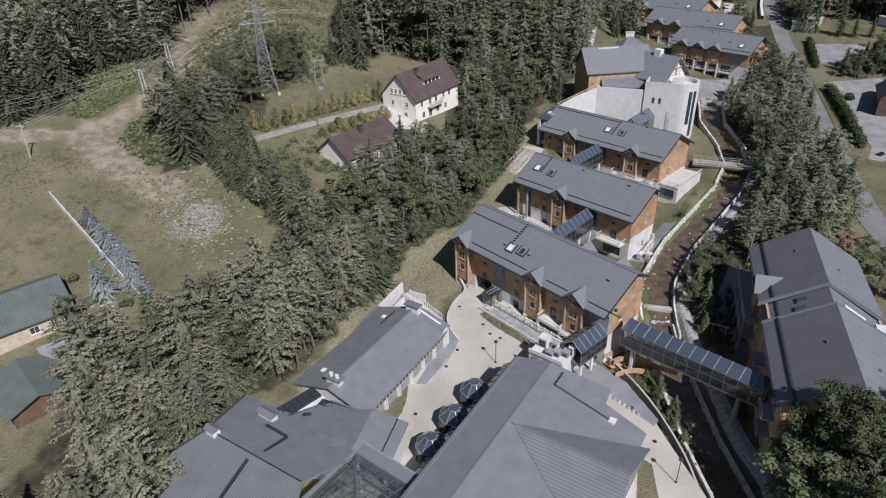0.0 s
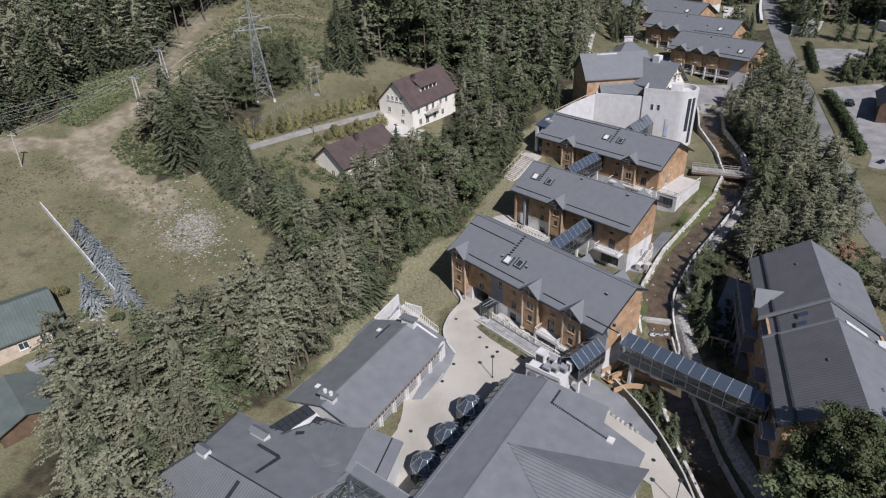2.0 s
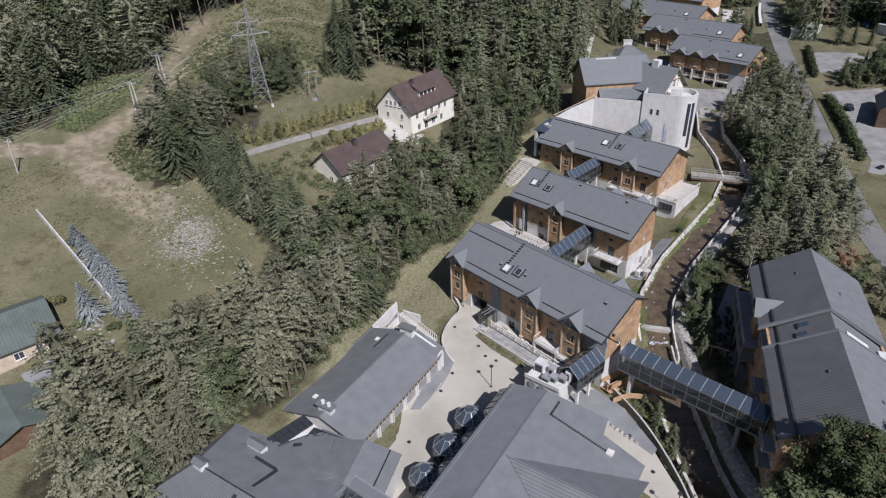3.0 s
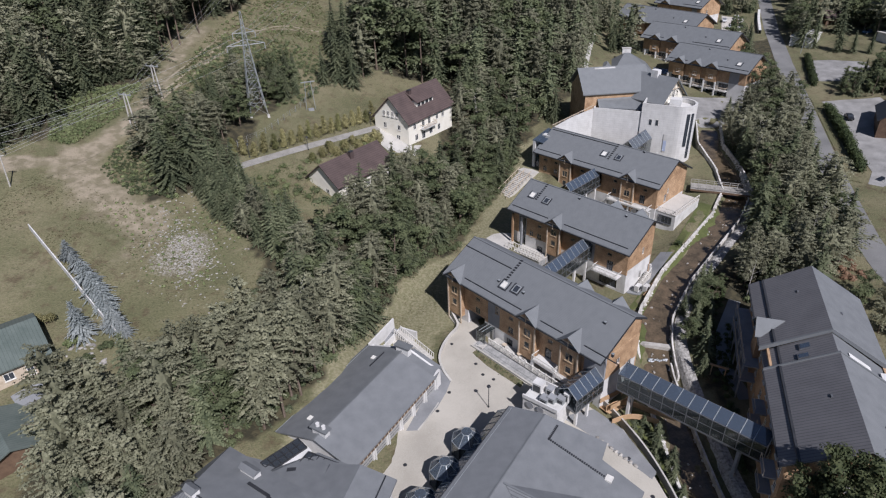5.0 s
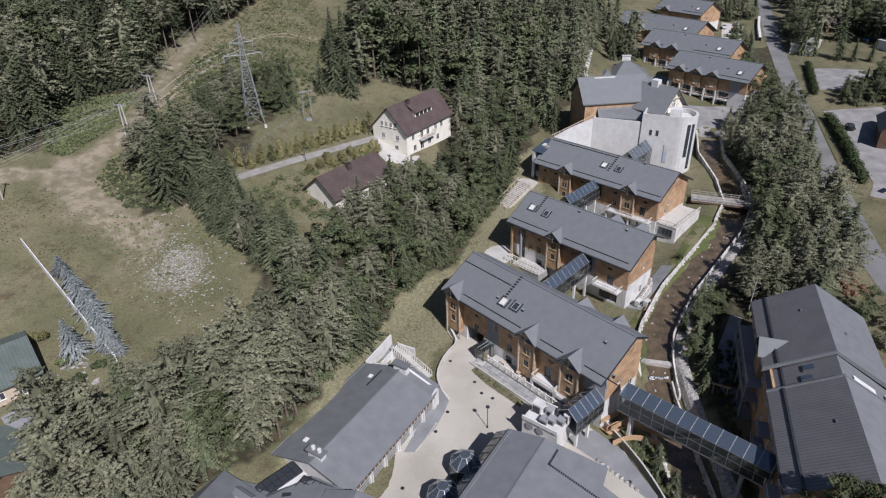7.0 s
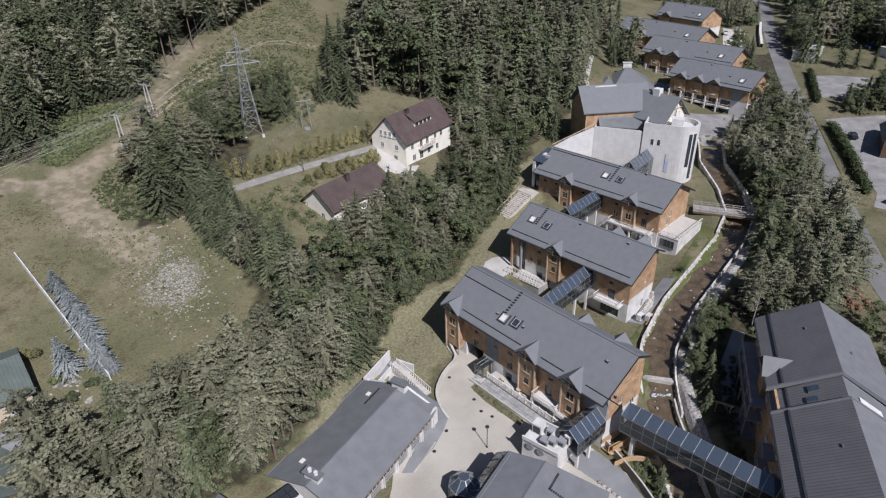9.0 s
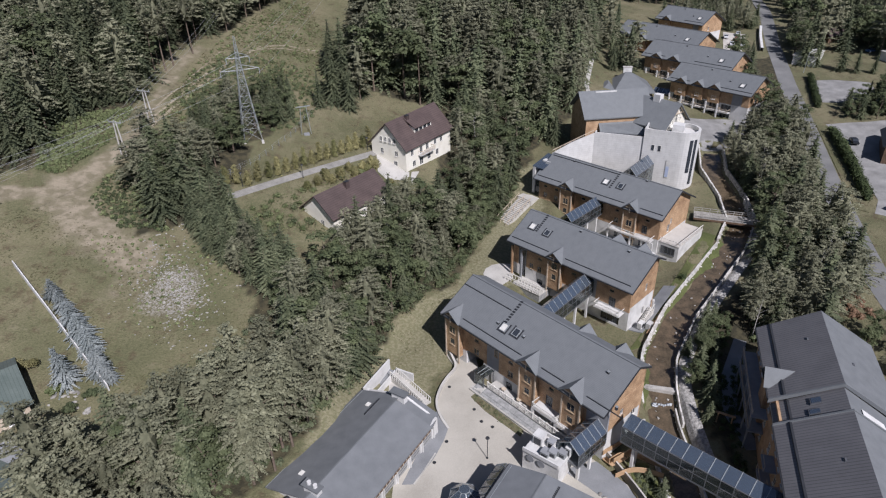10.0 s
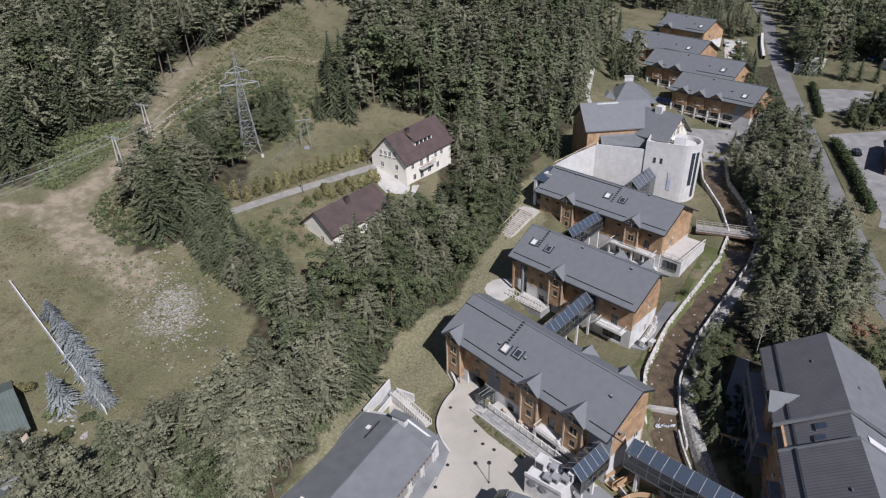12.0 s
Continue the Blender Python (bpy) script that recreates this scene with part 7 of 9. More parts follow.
for o in (-1.6, 0, 1.6):
    cable("power_cable", (-67.9 + o, 144.9 - o * 0.4, za), (-118 + o, 92 - o * 0.4, 26), 3.0, "thin power cable across the meadow")
    cable("power_cable", (-67.9 + o, 144.9 - o * 0.4, za), (-66.6 + o, 159.5 - o * 0.4, zb), 0.5, "short power cable between poles")
    cable("power_cable", (-66.6 + o, 159.5 - o * 0.4, zb), (-62 + o, 232, 50), 1.5, "thin power cable up the hill")
for s in (-4.3, -2.5, 2.5, 4.3):
    c, d = math.cos(radians(22)) * s, math.sin(radians(22)) * s
    h = 15.5 if abs(s) > 3 else 18.3
    cable("power_cable", (-43.1 + c, 159.3 + d, pz + h), (-100 + c, 60 + d, 45), 5.0, "long high voltage cable over the meadow")
    cable("power_cable", (-43.1 + c, 159.3 + d, pz + h), (-20 + c, 330 + d, 75), 5.0, "long high voltage cable up the hill")


def garden_fence(line, n, h, label):
    t = thing("garden_fence", Matrix.Identity(4), label, "fence")
    (ax, ay), (bx, by) = line
    ang = math.degrees(math.atan2(by - ay, bx - ax))
    for i in range(n):
        x, y = ax + (bx - ax) * i / n, ay + (by - ay) * i / n
        x2, y2 = ax + (bx - ax) * (i + 1) / n, ay + (by - ay) * (i + 1) / n
        z, z2 = ground(x, y), ground(x2, y2)
        part("post", bar(bmesh.new(), (x, y, z - 0.3), (x, y, z + h + 0.1), 0.07, 5), CONCRETE, t)
        w = 0.09
        nx, ny = -(by - ay) / math.hypot(bx - ax, by - ay) * w, (bx - ax) / math.hypot(bx - ax, by - ay) * w
        part("panel", solid([(x + nx, y + ny, z - 0.1), (x2 + nx, y2 + ny, z2 - 0.1), (x2 + nx, y2 + ny, z2 + h), (x + nx, y + ny, z + h)], (-2 * nx, -2 * ny, 0)), WHITE, t)


garden_fence(((-75.4, 110.2), (-50.6, 86.4)), 15, 1.25, "low white concrete panel fence across the slope")


def wire_fence(pts, label):
    t = thing("wire_fence", Matrix.Identity(4), label, "fence", "wire fences")
    for (ax, ay), (bx, by) in zip(pts, pts[1:]):
        n = int(math.hypot(bx - ax, by - ay) / 2.4)
        for i in range(n):
            x, y, x2, y2 = ax + (bx - ax) * i / n, ay + (by - ay) * i / n, ax + (bx - ax) * (i + 1) / n, ay + (by - ay) * (i + 1) / n
            z, z2 = ground(x, y), ground(x2, y2)
            part("post", bar(bmesh.new(), (x, y, z - 0.2), (x, y, z + 1.5), 0.05, 5), STEEL, t)
            for h in (0.5, 1.0, 1.45):
                part("wire", bar(bmesh.new(), (x, y, z + h), (x2, y2, z2 + h), 0.012, 4), STEEL, t)


wire_fence([(-46.5, 141.5), (-39.8, 151), (-34.5, 163), (-30.5, 175.7)], "grey wire mesh fence above the driveway")
t = thing("substation_frame", pose(-31, 165.4, ground(-31, 165.4), 0, 0, 20), "small steel transformer frame with concrete base", "transformer")
part("base", boxes((-0.7, -0.5, -0.5, 0.7, 0.5, 0.35)), GREY_WALL, t)
for x in (-1.2, 1.2):
    part("pole", bar(bmesh.new(), (x, 0, 0), (x * 0.6, 0, 7.5), 0.08, 6), STEEL, t)
part("crossarm", boxes((-1.8, -0.1, 7.2, 1.8, 0.1, 7.4)), STEEL, t)


# ---- vehicles and road things ----
def car(x, y, a, paint, label):
    t = thing("parked_car", pose(x, y, ground(x, y) + 0.12, 0, 0, a), label, "car", "parked cars")
    prof = [(-2.1, 0.35), (-2.15, 0.75), (-1.5, 0.95), (-1.1, 1.0), (-0.55, 1.4), (0.9, 1.42), (1.6, 1.0), (2.1, 0.9), (2.15, 0.4)]
    bm = solid([(px, -0.85, pz) for px, pz in prof], (0, 1.7, 0))
    bmesh.ops.bevel(bm, geom=bm.edges[:], offset=0.08, segments=2, affect="EDGES")
    part("body", bm, paint, t)
    part("windscreen", solid([(-1.05, -0.7, 1.02), (-0.58, -0.7, 1.42), (-0.58, 0.7, 1.42), (-1.05, 0.7, 1.02)], (-0.05, 0, 0.03)), PANE, t)
    part("rear_window", solid([(0.98, -0.7, 1.41), (1.55, -0.7, 1.06), (1.55, 0.7, 1.06), (0.98, 0.7, 1.41)], (0.04, 0, 0.03)), PANE, t)
    for s in (-1, 1):
        part("side_window", boxes((-0.7, s * 0.86 - 0.02, 1.02, 1.1, s * 0.86 + 0.02, 1.32)), PANE, t)
        for wx in (-1.35, 1.35):
            w = part("wheel", bar(bmesh.new(), (wx, s * 0.72, 0.3), (wx, s * 0.9, 0.3), 0.32, 12), TRIM_DARK, t)
            part("rim", bar(bmesh.new(), (wx, s * 0.9, 0.3), (wx, s * 0.92, 0.3), 0.2, 10), STEEL, w)


BLACK_PAINT = shade("black_car_paint", (0.015, 0.016, 0.02), (0.03, 0.032, 0.036), 0.2, 1, 5, 0)
SILVER_PAINT = shade("silver_car_paint", (0.5, 0.51, 0.52), (0.62, 0.63, 0.64), 0.3, 1, 5, 0)
RED_PAINT = shade("red_car_paint", (0.3, 0.03, 0.03), (0.4, 0.05, 0.05), 0.3, 1, 5, 0)
BLUE_PAINT = shade("blue_car_paint", (0.05, 0.1, 0.2), (0.09, 0.15, 0.28), 0.3, 1, 5, 0)
car(125.2, 183.5, 75, BLACK_PAINT, "black car parked on pale gravel")
for x, y, a, p, l in ((127.5, 277, 70, SILVER_PAINT, "silver car parked by the far wing"), (131.5, 276, 70, SILVER_PAINT, "silver car parked beside another"), (132.6, 284, 70, RED_PAINT, "red car parked by the far wing"), (129.5, 288, 70, SILVER_PAINT, "pale car in the far row"), (136, 291, 70, SILVER_PAINT, "pale car at the row's end"), (173, 256, 10, BLUE_PAINT, "blue car beside a flat shed")):
    car(x, y, a, p, l)
lamp = thing("street_lamp", pose(139.6, 241.5, ground(139.6, 241.5), 0, 0, 20), "tall curved grey street lamp by the road", "street lamp")
part("pole", bar(bmesh.new(), (0, 0, 0), (0.6, 0, 7.0), 0.09, 8), STEEL, lamp)
part("arm", bar(bmesh.new(), (0.6, 0, 7.0), (3.0, 0, 8.2), 0.06, 6), STEEL, lamp)
part("head", boxes((2.9, -0.15, 8.12, 3.7, 0.15, 8.3)), STEEL, lamp)
s = thing("road_sign", pose(113.5, 146.5, ground(113.5, 146.5), 0, 0, 30), "large pale sign board on two posts", "sign board")
for x in (0, 2.4):
    part("post", bar(bmesh.new(), (x, 0, 0), (x, 0, 2.6), 0.06, 6), STEEL, s)
part("board", boxes((-0.3, -0.06, 1.1, 2.7, 0.0, 2.6)), WHITE, s)
patch("road_verge", [(106.6, 149.5), (108.6, 147.2), (113, 152.6), (118.2, 170), (123.2, 184), (124, 198), (122.4, 200), (113.6, 172)], MEADOW, "grass verge between road and hedge", "verge", lift=0.12)
patch("plaza_far", [(122, 272), (128, 268), (140, 292), (132, 297)], GRAVEL, "pale parking strip beside the far wing", "parking lot")
ribbon("far_wall", [(136, 268), (143, 285), (150, 300)], 1.0, WHITE, "long white boundary wall", "wall", lift=1.6, depth=2.4)


# ---- vegetation ----
def quads_to_mesh(name, quads, material, tone=None):
    """One mesh from an array of quads, shaped (n, 4, 3)."""
    q = np.asarray(quads, dtype=np.float32).reshape(-1, 3)
    n = len(q) // 4
    me = bpy.data.meshes.new(name)
    me.vertices.add(len(q))
    me.vertices.foreach_set("co", q.ravel())
    me.loops.add(len(q))
    me.loops.foreach_set("vertex_index", np.arange(len(q), dtype=np.int32))
    me.polygons.add(n)
    me.polygons.foreach_set("loop_start", np.arange(0, len(q), 4, dtype=np.int32))
    me.materials.append(material)
    me.update(calc_edges=True)
    if tone is not None:
        me.attributes.new("tone", "FLOAT", "POINT").data.foreach_set("value", np.asarray(tone, dtype=np.float32))
    return me


def sprays(c, d, length, width, rng, curl=0.25, face=None, belly=0.0):
    """Leaf sprays: bent quads at c that point along d, widest belly lengths behind their middle."""
    c, d = np.asarray(c, float), np.asarray(d, float)
    d = d / np.linalg.norm(d, axis=1, keepdims=True)
    up = rng.normal(size=d.shape) * 0.55 + np.array([0, 0, 1.0]) if face is None else face
    side = np.cross(d, up)
    side /= np.linalg.norm(side, axis=1, keepdims=True) + 1e-9
    l, w = np.asarray(length)[:, None], np.asarray(width)[:, None]
    tip = c + d * l * 0.5 + np.array([0, 0, -1]) * l * curl
    tail = c - d * l * 0.5
    mid = c - d * l * belly
    return np.stack([tail, mid + side * w * 0.5, tip, mid - side * w * 0.5], 1)


def fan(rng, a, z, reach, n, twig, rise, droop, start=0.2, tilt=0.14, spread=0.85, tent=0.45):
    """One conifer branch as a tented fishbone of needle twigs: centres, directions, lengths, facings."""
    f = np.repeat(np.linspace(start, 1.0, n), 2)
    side = np.tile((-1.0, 1.0), n)
    w = a + side * spread * (1.1 - 0.6 * f) + rng.normal(size=2 * n) * 0.15
    l = twig * (1.15 - 0.6 * f) * rng.uniform(0.75, 1.25, 2 * n)
    d = np.stack([np.cos(w), np.sin(w), rise * 0.5 - droop * f - tent * 0.35], 1)
    p = np.stack([reach * f * np.cos(a), reach * f * np.sin(a), z + reach * (rise * f - droop * f * f)], 1)
    out = np.stack([-np.sin(a) * side, np.cos(a) * side, np.zeros(2 * n)], 1)
    along = np.array([np.cos(a), np.sin(a), 0.0])
    face = np.array([0, 0, 1.0]) + out * tent + along * (2 * droop * f - rise)[:, None] + rng.normal(size=(2 * n, 3)) * tilt
    return p + d * l[:, None] * 0.42, d, l, face


def core_quads(rng, rings, n=7):
    """The dense inner mass of a crown: rings of (height, radius), each ragged."""
    loops = []
    for z, r in rings:
        a = np.arange(n) * 2 * np.pi / n + rng.normal(size=n) * 0.15
        rr = r * rng.uniform(0.7, 1.2, n)
        loops.append(np.stack([rr * np.cos(a), rr * np.sin(a), z + rng.normal(size=n) * 0.15], 1))
    return np.concatenate([np.stack([lo, np.roll(lo, -1, 0), np.roll(hi, -1, 0), hi], 1) for lo, hi in zip(loops, loops[1:])])


def spruce_quads(rng, h, r, rows=18, full=1.05, twig=0.68, per=2.8, wide=0.68):
    """A spruce: whorls of drooping branches that narrow to a point, over a dense core."""
    out = []
    phase, lobes = rng.uniform(0, 6.28), rng.integers(2, 4)
    for t in np.linspace(0.04, 0.965, rows):
        rad = (r * (1 - t**1.25) ** 0.95 + 0.12) * rng.uniform(0.86, 1.14)
        n_b = max(4, int((4 + 5.5 * (1 - t)) * full))
        a0 = rng.uniform(0, 6.28)
        for k in range(n_b):
            a = a0 + 6.283 * k / n_b + rng.normal() * 0.2
            reach = rad * rng.uniform(0.72, 1.15) * (1 + 0.12 * np.sin(lobes * a + phase))
            out.append(fan(rng, a, t * h + rng.normal() * 0.14, reach, max(2, int(per * reach / twig * 0.6 + 1)), min(twig, 0.3 + reach * 0.42), 0.12, 0.5 - 0.25 * t))
    for k in range(4):
        out.append(fan(rng, k * 1.57, h * 0.96, 0.3, 2, 0.4, 1.2, 0.0))
    c, d, l, f = (np.concatenate(v) for v in zip(*out))
    core = core_quads(rng, [(h * t, 0.34 * r * (1 - t**1.25) ** 0.95 + 0.03) for t in np.linspace(0.06, 0.93, 7)])
    return np.concatenate([sprays(c, d, l, l * wide, rng, 0.1, f, 0.08), core])


def clump_quads(rng, clumps, per, size, flat=0.6, core=True):
    """Foliage in clumps: each clump (x, y, z, radius) carries per leaf sprays on its outer shell, over a dense heart."""
    cs, ds, ls, faces, hearts = [], [], [], [], []
    for x, y, z, r in clumps:
        v = rng.normal(size=(per, 3))
        v /= np.linalg.norm(v, axis=1, keepdims=True)
        v[:, 2] = np.where(v[:, 2] < -0.35, -v[:, 2], v[:, 2])
        rr = r * rng.uniform(0.62, 1.06, (per, 1))
        cs.append(np.array([x, y, z]) + v * rr * np.array([1, 1, flat]))
        face = v + np.array([0, 0, 0.35]) + rng.normal(size=(per, 3)) * 0.3
        ds.append(np.cross(face, rng.normal(size=(per, 3))))
        ls.append(size * rng.uniform(0.7, 1.4, per))
        faces.append(face)
        if core:
            hearts.append(core_quads(rng, [(0, r * 0.45), (r * flat * 0.45, r * 0.5), (r * flat * 0.75, r * 0.08)], 5) + np.array([x, y, z - r * flat * 0.15]))
    ls = np.concatenate(ls)
    leaves = sprays(np.concatenate(cs), np.concatenate(ds), ls, ls * 0.75, rng, 0.1, np.concatenate(faces))
    return np.concatenate([leaves] + hearts)


def pine_quads(rng, h, r, low=0.3, rows=14, fine=1.0, twig=0.46, thin=0.62, more=2.7, pad=19):
    """A pine: tiers of spreading pads of needles with gaps between, and a blunt top, over a loose core."""
    out, pads = [], []
    phase, lobes = rng.uniform(0, 6.28), rng.integers(2, 4)
    for t in np.linspace(low, 0.985, rows):
        u = (t - low) / (1 - low)
        rad = r * (0.6 + 0.4 * min(1, u * 4)) * (1 - u**2.4) ** 0.72 + 0.3
        n_b = max(4, int(7.0 * fine * rng.uniform(0.75, 1.1)))
        a0 = rng.uniform(0, 6.28)
        for k in range(n_b):
            a = a0 + 6.283 * k / n_b + rng.normal() * 0.3
            reach = rad * rng.uniform(0.6, 1.15) * (1 + 0.18 * np.sin(lobes * a + phase + 5 * u))
            z = t * h + rng.normal() * 0.25
            up = 0.3 * u + rng.uniform(-0.04, 0.14)
            out.append(fan(rng, a, z, reach, max(2, int(more * reach / twig * 0.55 + 1)), twig * rng.uniform(0.85, 1.2), up, 0.2, 0.32, 0.2, 1.0))
            if reach > 0.9:
                f = rng.uniform(0.62, 0.86)
                pads.append((reach * f * np.cos(a), reach * f * np.sin(a), z + reach * (up * f - 0.2 * f * f) + 0.1, rng.uniform(0.5, 0.85) * min(1.0, 0.35 + 0.25 * reach)))
    c, d, l, f = (np.concatenate(v) for v in zip(*out))
    core = core_quads(rng, [(h * (low + 0.06 + (0.9 - low) * u), 0.28 * r * (0.5 + 0.5 * min(1, u * 4)) * (1 - u**2.4) ** 0.72 + 0.05) for u in np.linspace(0, 1, 6)])
    tufts = clump_quads(rng, pads, pad, twig * 0.66, 0.5, False)
    return np.concatenate([sprays(c, d, l, l * thin, rng, 0.06, f, 0.06), tufts, core])


def pine_limbs(rng, h, r, n=12):
    return [(r * 0.6 * math.cos(i * 2.4), r * 0.6 * math.sin(i * 2.4), h * (0.3 + 0.6 * i / n), 0) for i in range(n)]


def round_clumps(rng, h, r, n=24, low=0.25):
    out = []
    for i in range(n):
        t = rng.uniform(low, 0.97)
        lim = r * np.sqrt(max(0.05, 1 - ((t - 0.55) / 0.5) ** 2))
        a, rad = rng.uniform(0, 2 * np.pi), lim * rng.uniform(0.3, 1.0)
        out.append((rad * np.cos(a), rad * np.sin(a), t * h, rng.uniform(0.3, 0.48) * r))
    return out


def trunk_mesh(name, h, r, limbs, material, rng, lean=0.0):
    bm = bmesh.new()
    bend = [(rng.normal() * 0.12 * i + lean * i, rng.normal() * 0.12 * i) for i in range(4)]
    for i in range(3):
        a = (bend[i][0], bend[i][1], h * i / 3 - (0.8 if i == 0 else 0))
        b = (bend[i + 1][0], bend[i + 1][1], h * (i + 1) / 3)
        bar(bm, a, b, r * (1 - 0.3 * i), 6, r * (1 - 0.3 * (i + 1)))
    for x, y, z, rr in limbs:
        z0 = max(h * 0.2, z - math.hypot(x, y) * 0.7 - 0.3)
        bar(bm, (0, 0, z0), (x, y, z), r * 0.28, 4, r * 0.08)
    me = bpy.data.meshes.new(name)
    bm.to_mesh(me)
    bm.free()
    me.materials.append(material)
    return me


def tree_kind(kind, seed):
    """A tree about 15 m high, as a pair of meshes: trunk and crown."""
    rng = np.random.default_rng(seed)
    if kind == "spruce":
        h, r = 15.0, rng.uniform(3.0, 3.9)
        return trunk_mesh("trunk", h * 0.96, 0.22, [], BARK, rng), quads_to_mesh("crown", spruce_quads(rng, h, r), SPRUCE)
    if kind == "blue":
        h, r = 8.0, 2.3
        return trunk_mesh("trunk", h * 0.95, 0.16, [], BARK, rng), quads_to_mesh("crown", spruce_quads(rng, h, r, 20, 1.6, 0.42, 3.0), BLUE_NEEDLE)
    if kind == "pine":
        h, r = 15.0, rng.uniform(3.1, 4.2)
        c = pine_limbs(rng, h, r)
        return trunk_mesh("trunk", h * 0.95, 0.2, c, BARK, rng), quads_to_mesh("crown", pine_quads(rng, h, r, rng.uniform(0.1, 0.26)), PINE)
    if kind == "tall":
        h, r = 17.0, rng.uniform(2.4, 3.0)
        return trunk_mesh("trunk", h * 0.95, 0.2, pine_limbs(rng, h, r)[4:], BARK, rng), quads_to_mesh("crown", pine_quads(rng, h, r, rng.uniform(0.45, 0.55), 11), PINE)
    if kind == "big":
        h, r = 17.0, 4.0
        c = [(x, y, z, q * 0.72) for x, y, z, q in round_clumps(rng, h, r, 70, 0.15)]
        return trunk_mesh("trunk", h * 0.85, 0.3, c[:14], BARK, rng), quads_to_mesh("crown", clump_quads(rng, c, 80, 0.3, 0.75), OAK)
    if kind == "rust":
        h, r = 9.0, 2.8
        c = round_clumps(rng, h, r, 26, 0.2)
        return trunk_mesh("trunk", h * 0.85, 0.16, c[:10], BARK, rng), quads_to_mesh("crown", clump_quads(rng, c, 70, 0.3, 0.8), RUST_LEAF)
    if kind == "birch":
        h, r = 14.0, 2.4
        c = round_clumps(rng, h, r, 22, 0.3)
        return trunk_mesh("trunk", h * 0.93, 0.13, c[:14], BARK_PALE, rng), quads_to_mesh("crown", clump_quads(rng, c, 26, 0.42, 0.8), PINE)
    h, r = 12.0, rng.uniform(2.8, 3.4)
    c = round_clumps(rng, h, r)
    return trunk_mesh("trunk", h * 0.85, 0.2, c[:10], BARK, rng), quads_to_mesh("crown", clump_quads(rng, c, 90, 0.33, 0.8), LEAF)


KINDS = {k: [tree_kind(k, 10 * i + s) for s in range(n)] for i, (k, n) in enumerate((("spruce", 3), ("pine", 4), ("leaf", 3), ("birch", 2), ("blue", 2), ("tall", 2), ("big", 2), ("rust", 2)))}
NAMES = {"spruce": ("spruce_tree", "dark green spruce with drooping tiers of branches", "spruce tree"), "pine": ("pine_tree", "grey-green Scots pine with a clumped open crown", "pine tree"),
         "leaf": ("deciduous_tree", "broad-leaved tree with a full green crown", "deciduous tree"), "birch": ("birch_tree", "slender pale-barked birch with a thin crown", "birch tree"), "blue": ("blue_spruce", "silvery blue spruce with full drooping branches", "blue spruce"), "big": ("deciduous_tree", "tall broad-leaved tree with a dense dark crown", "deciduous tree"), "rust": ("deciduous_tree", "rust-brown broad-leaved tree with a ragged crown", "deciduous tree"), "tall": ("pine_tree", "tall slender pine with a long bare trunk", "pine tree")}
tree_rng = random.Random(21)


def tree(kind, x, y, scale, group="", width=1.0, sink=0.0):
    i = tree_rng.randrange(len(KINDS[kind]))
    name, label, cat = NAMES[kind]
    s = scale * tree_rng.uniform(0.92, 1.08)
    w = s * width * tree_rng.uniform(0.88, 1.14)
    t = new(name)
    t.matrix_basis = Matrix.LocRotScale((x, y, ground(x, y) - sink), Euler((tree_rng.gauss(0, 0.025), tree_rng.gauss(0, 0.025), tree_rng.uniform(0, 6.28))), (w, w, s))
    tagged(t, label, cat, group or cat + "s of the wood")
    share("trunk", KINDS[kind][i][0], t, Matrix.Identity(4))
    share("crown", KINDS[kind][i][1], t, Matrix.Identity(4))
    return t


CLEAR = [[(57, 217), (57, 240), (82, 240), (82, 217)], [(-29, 139), (-19, 121), (-6, 146), (-14, 156)], [(-14, 170), (-4, 154), (9, 176), (0, 190)], [(-74, 88), (-60, 70), (-52, 80), (-64, 92)],
         [(41, 58), (56, 99), (76, 92), (64, 54), (56, 56)], [(78, 190), (74, 198), (80, 226), (92, 226), (112, 208), (103, 197), (96, 190)], [(68, 262), (58, 244), (51, 226), (50, 214), (58, 202), (63, 207), (58, 216), (60, 226), (66, 244), (72, 260)], [(-68, 72), (-58, 58), (-53, 66), (-54, 72), (-58, 80)], [(-22, 119), (-14, 127), (-3, 143), (3, 152), (10, 170), (4, 173), (-12, 150)]]


def scatter(poly, gap, seed, tries=30000, keep=None):
    """Points at least about gap apart inside a plan outline."""
    rng = random.Random(seed)
    xs, ys = [p[0] for p in poly], [p[1] for p in poly]
    cells, out = {}, []
    area = (max(xs) - min(xs)) * (max(ys) - min(ys))
    for _ in range(min(tries, int(area / gap**2 * 9))):
        x, y = rng.uniform(min(xs), max(xs)), rng.uniform(min(ys), max(ys))
        if not inside(x, y, poly) or any(inside(x, y, c) for c in CLEAR):
            continue
        if to_line(x, y, ROAD)[0] < 5.2 or to_line(x, y, STREAM)[0] < 4.0 or to_line(x, y, DRIVE)[0] < 3.0 or to_line(x, y, TRACK)[0] < 4.0:
            continue
        k = (int(x // gap), int(y // gap))
        g = gap * rng.uniform(0.75, 1.1)
        if any(math.hypot(x - px, y - py) < g for i in (-1, 0, 1) for j in (-1, 0, 1) for px, py in cells.get((k[0] + i, k[1] + j), ())):
            continue
        cells.setdefault(k, []).append((x, y))
        out.append((x, y))
    return out


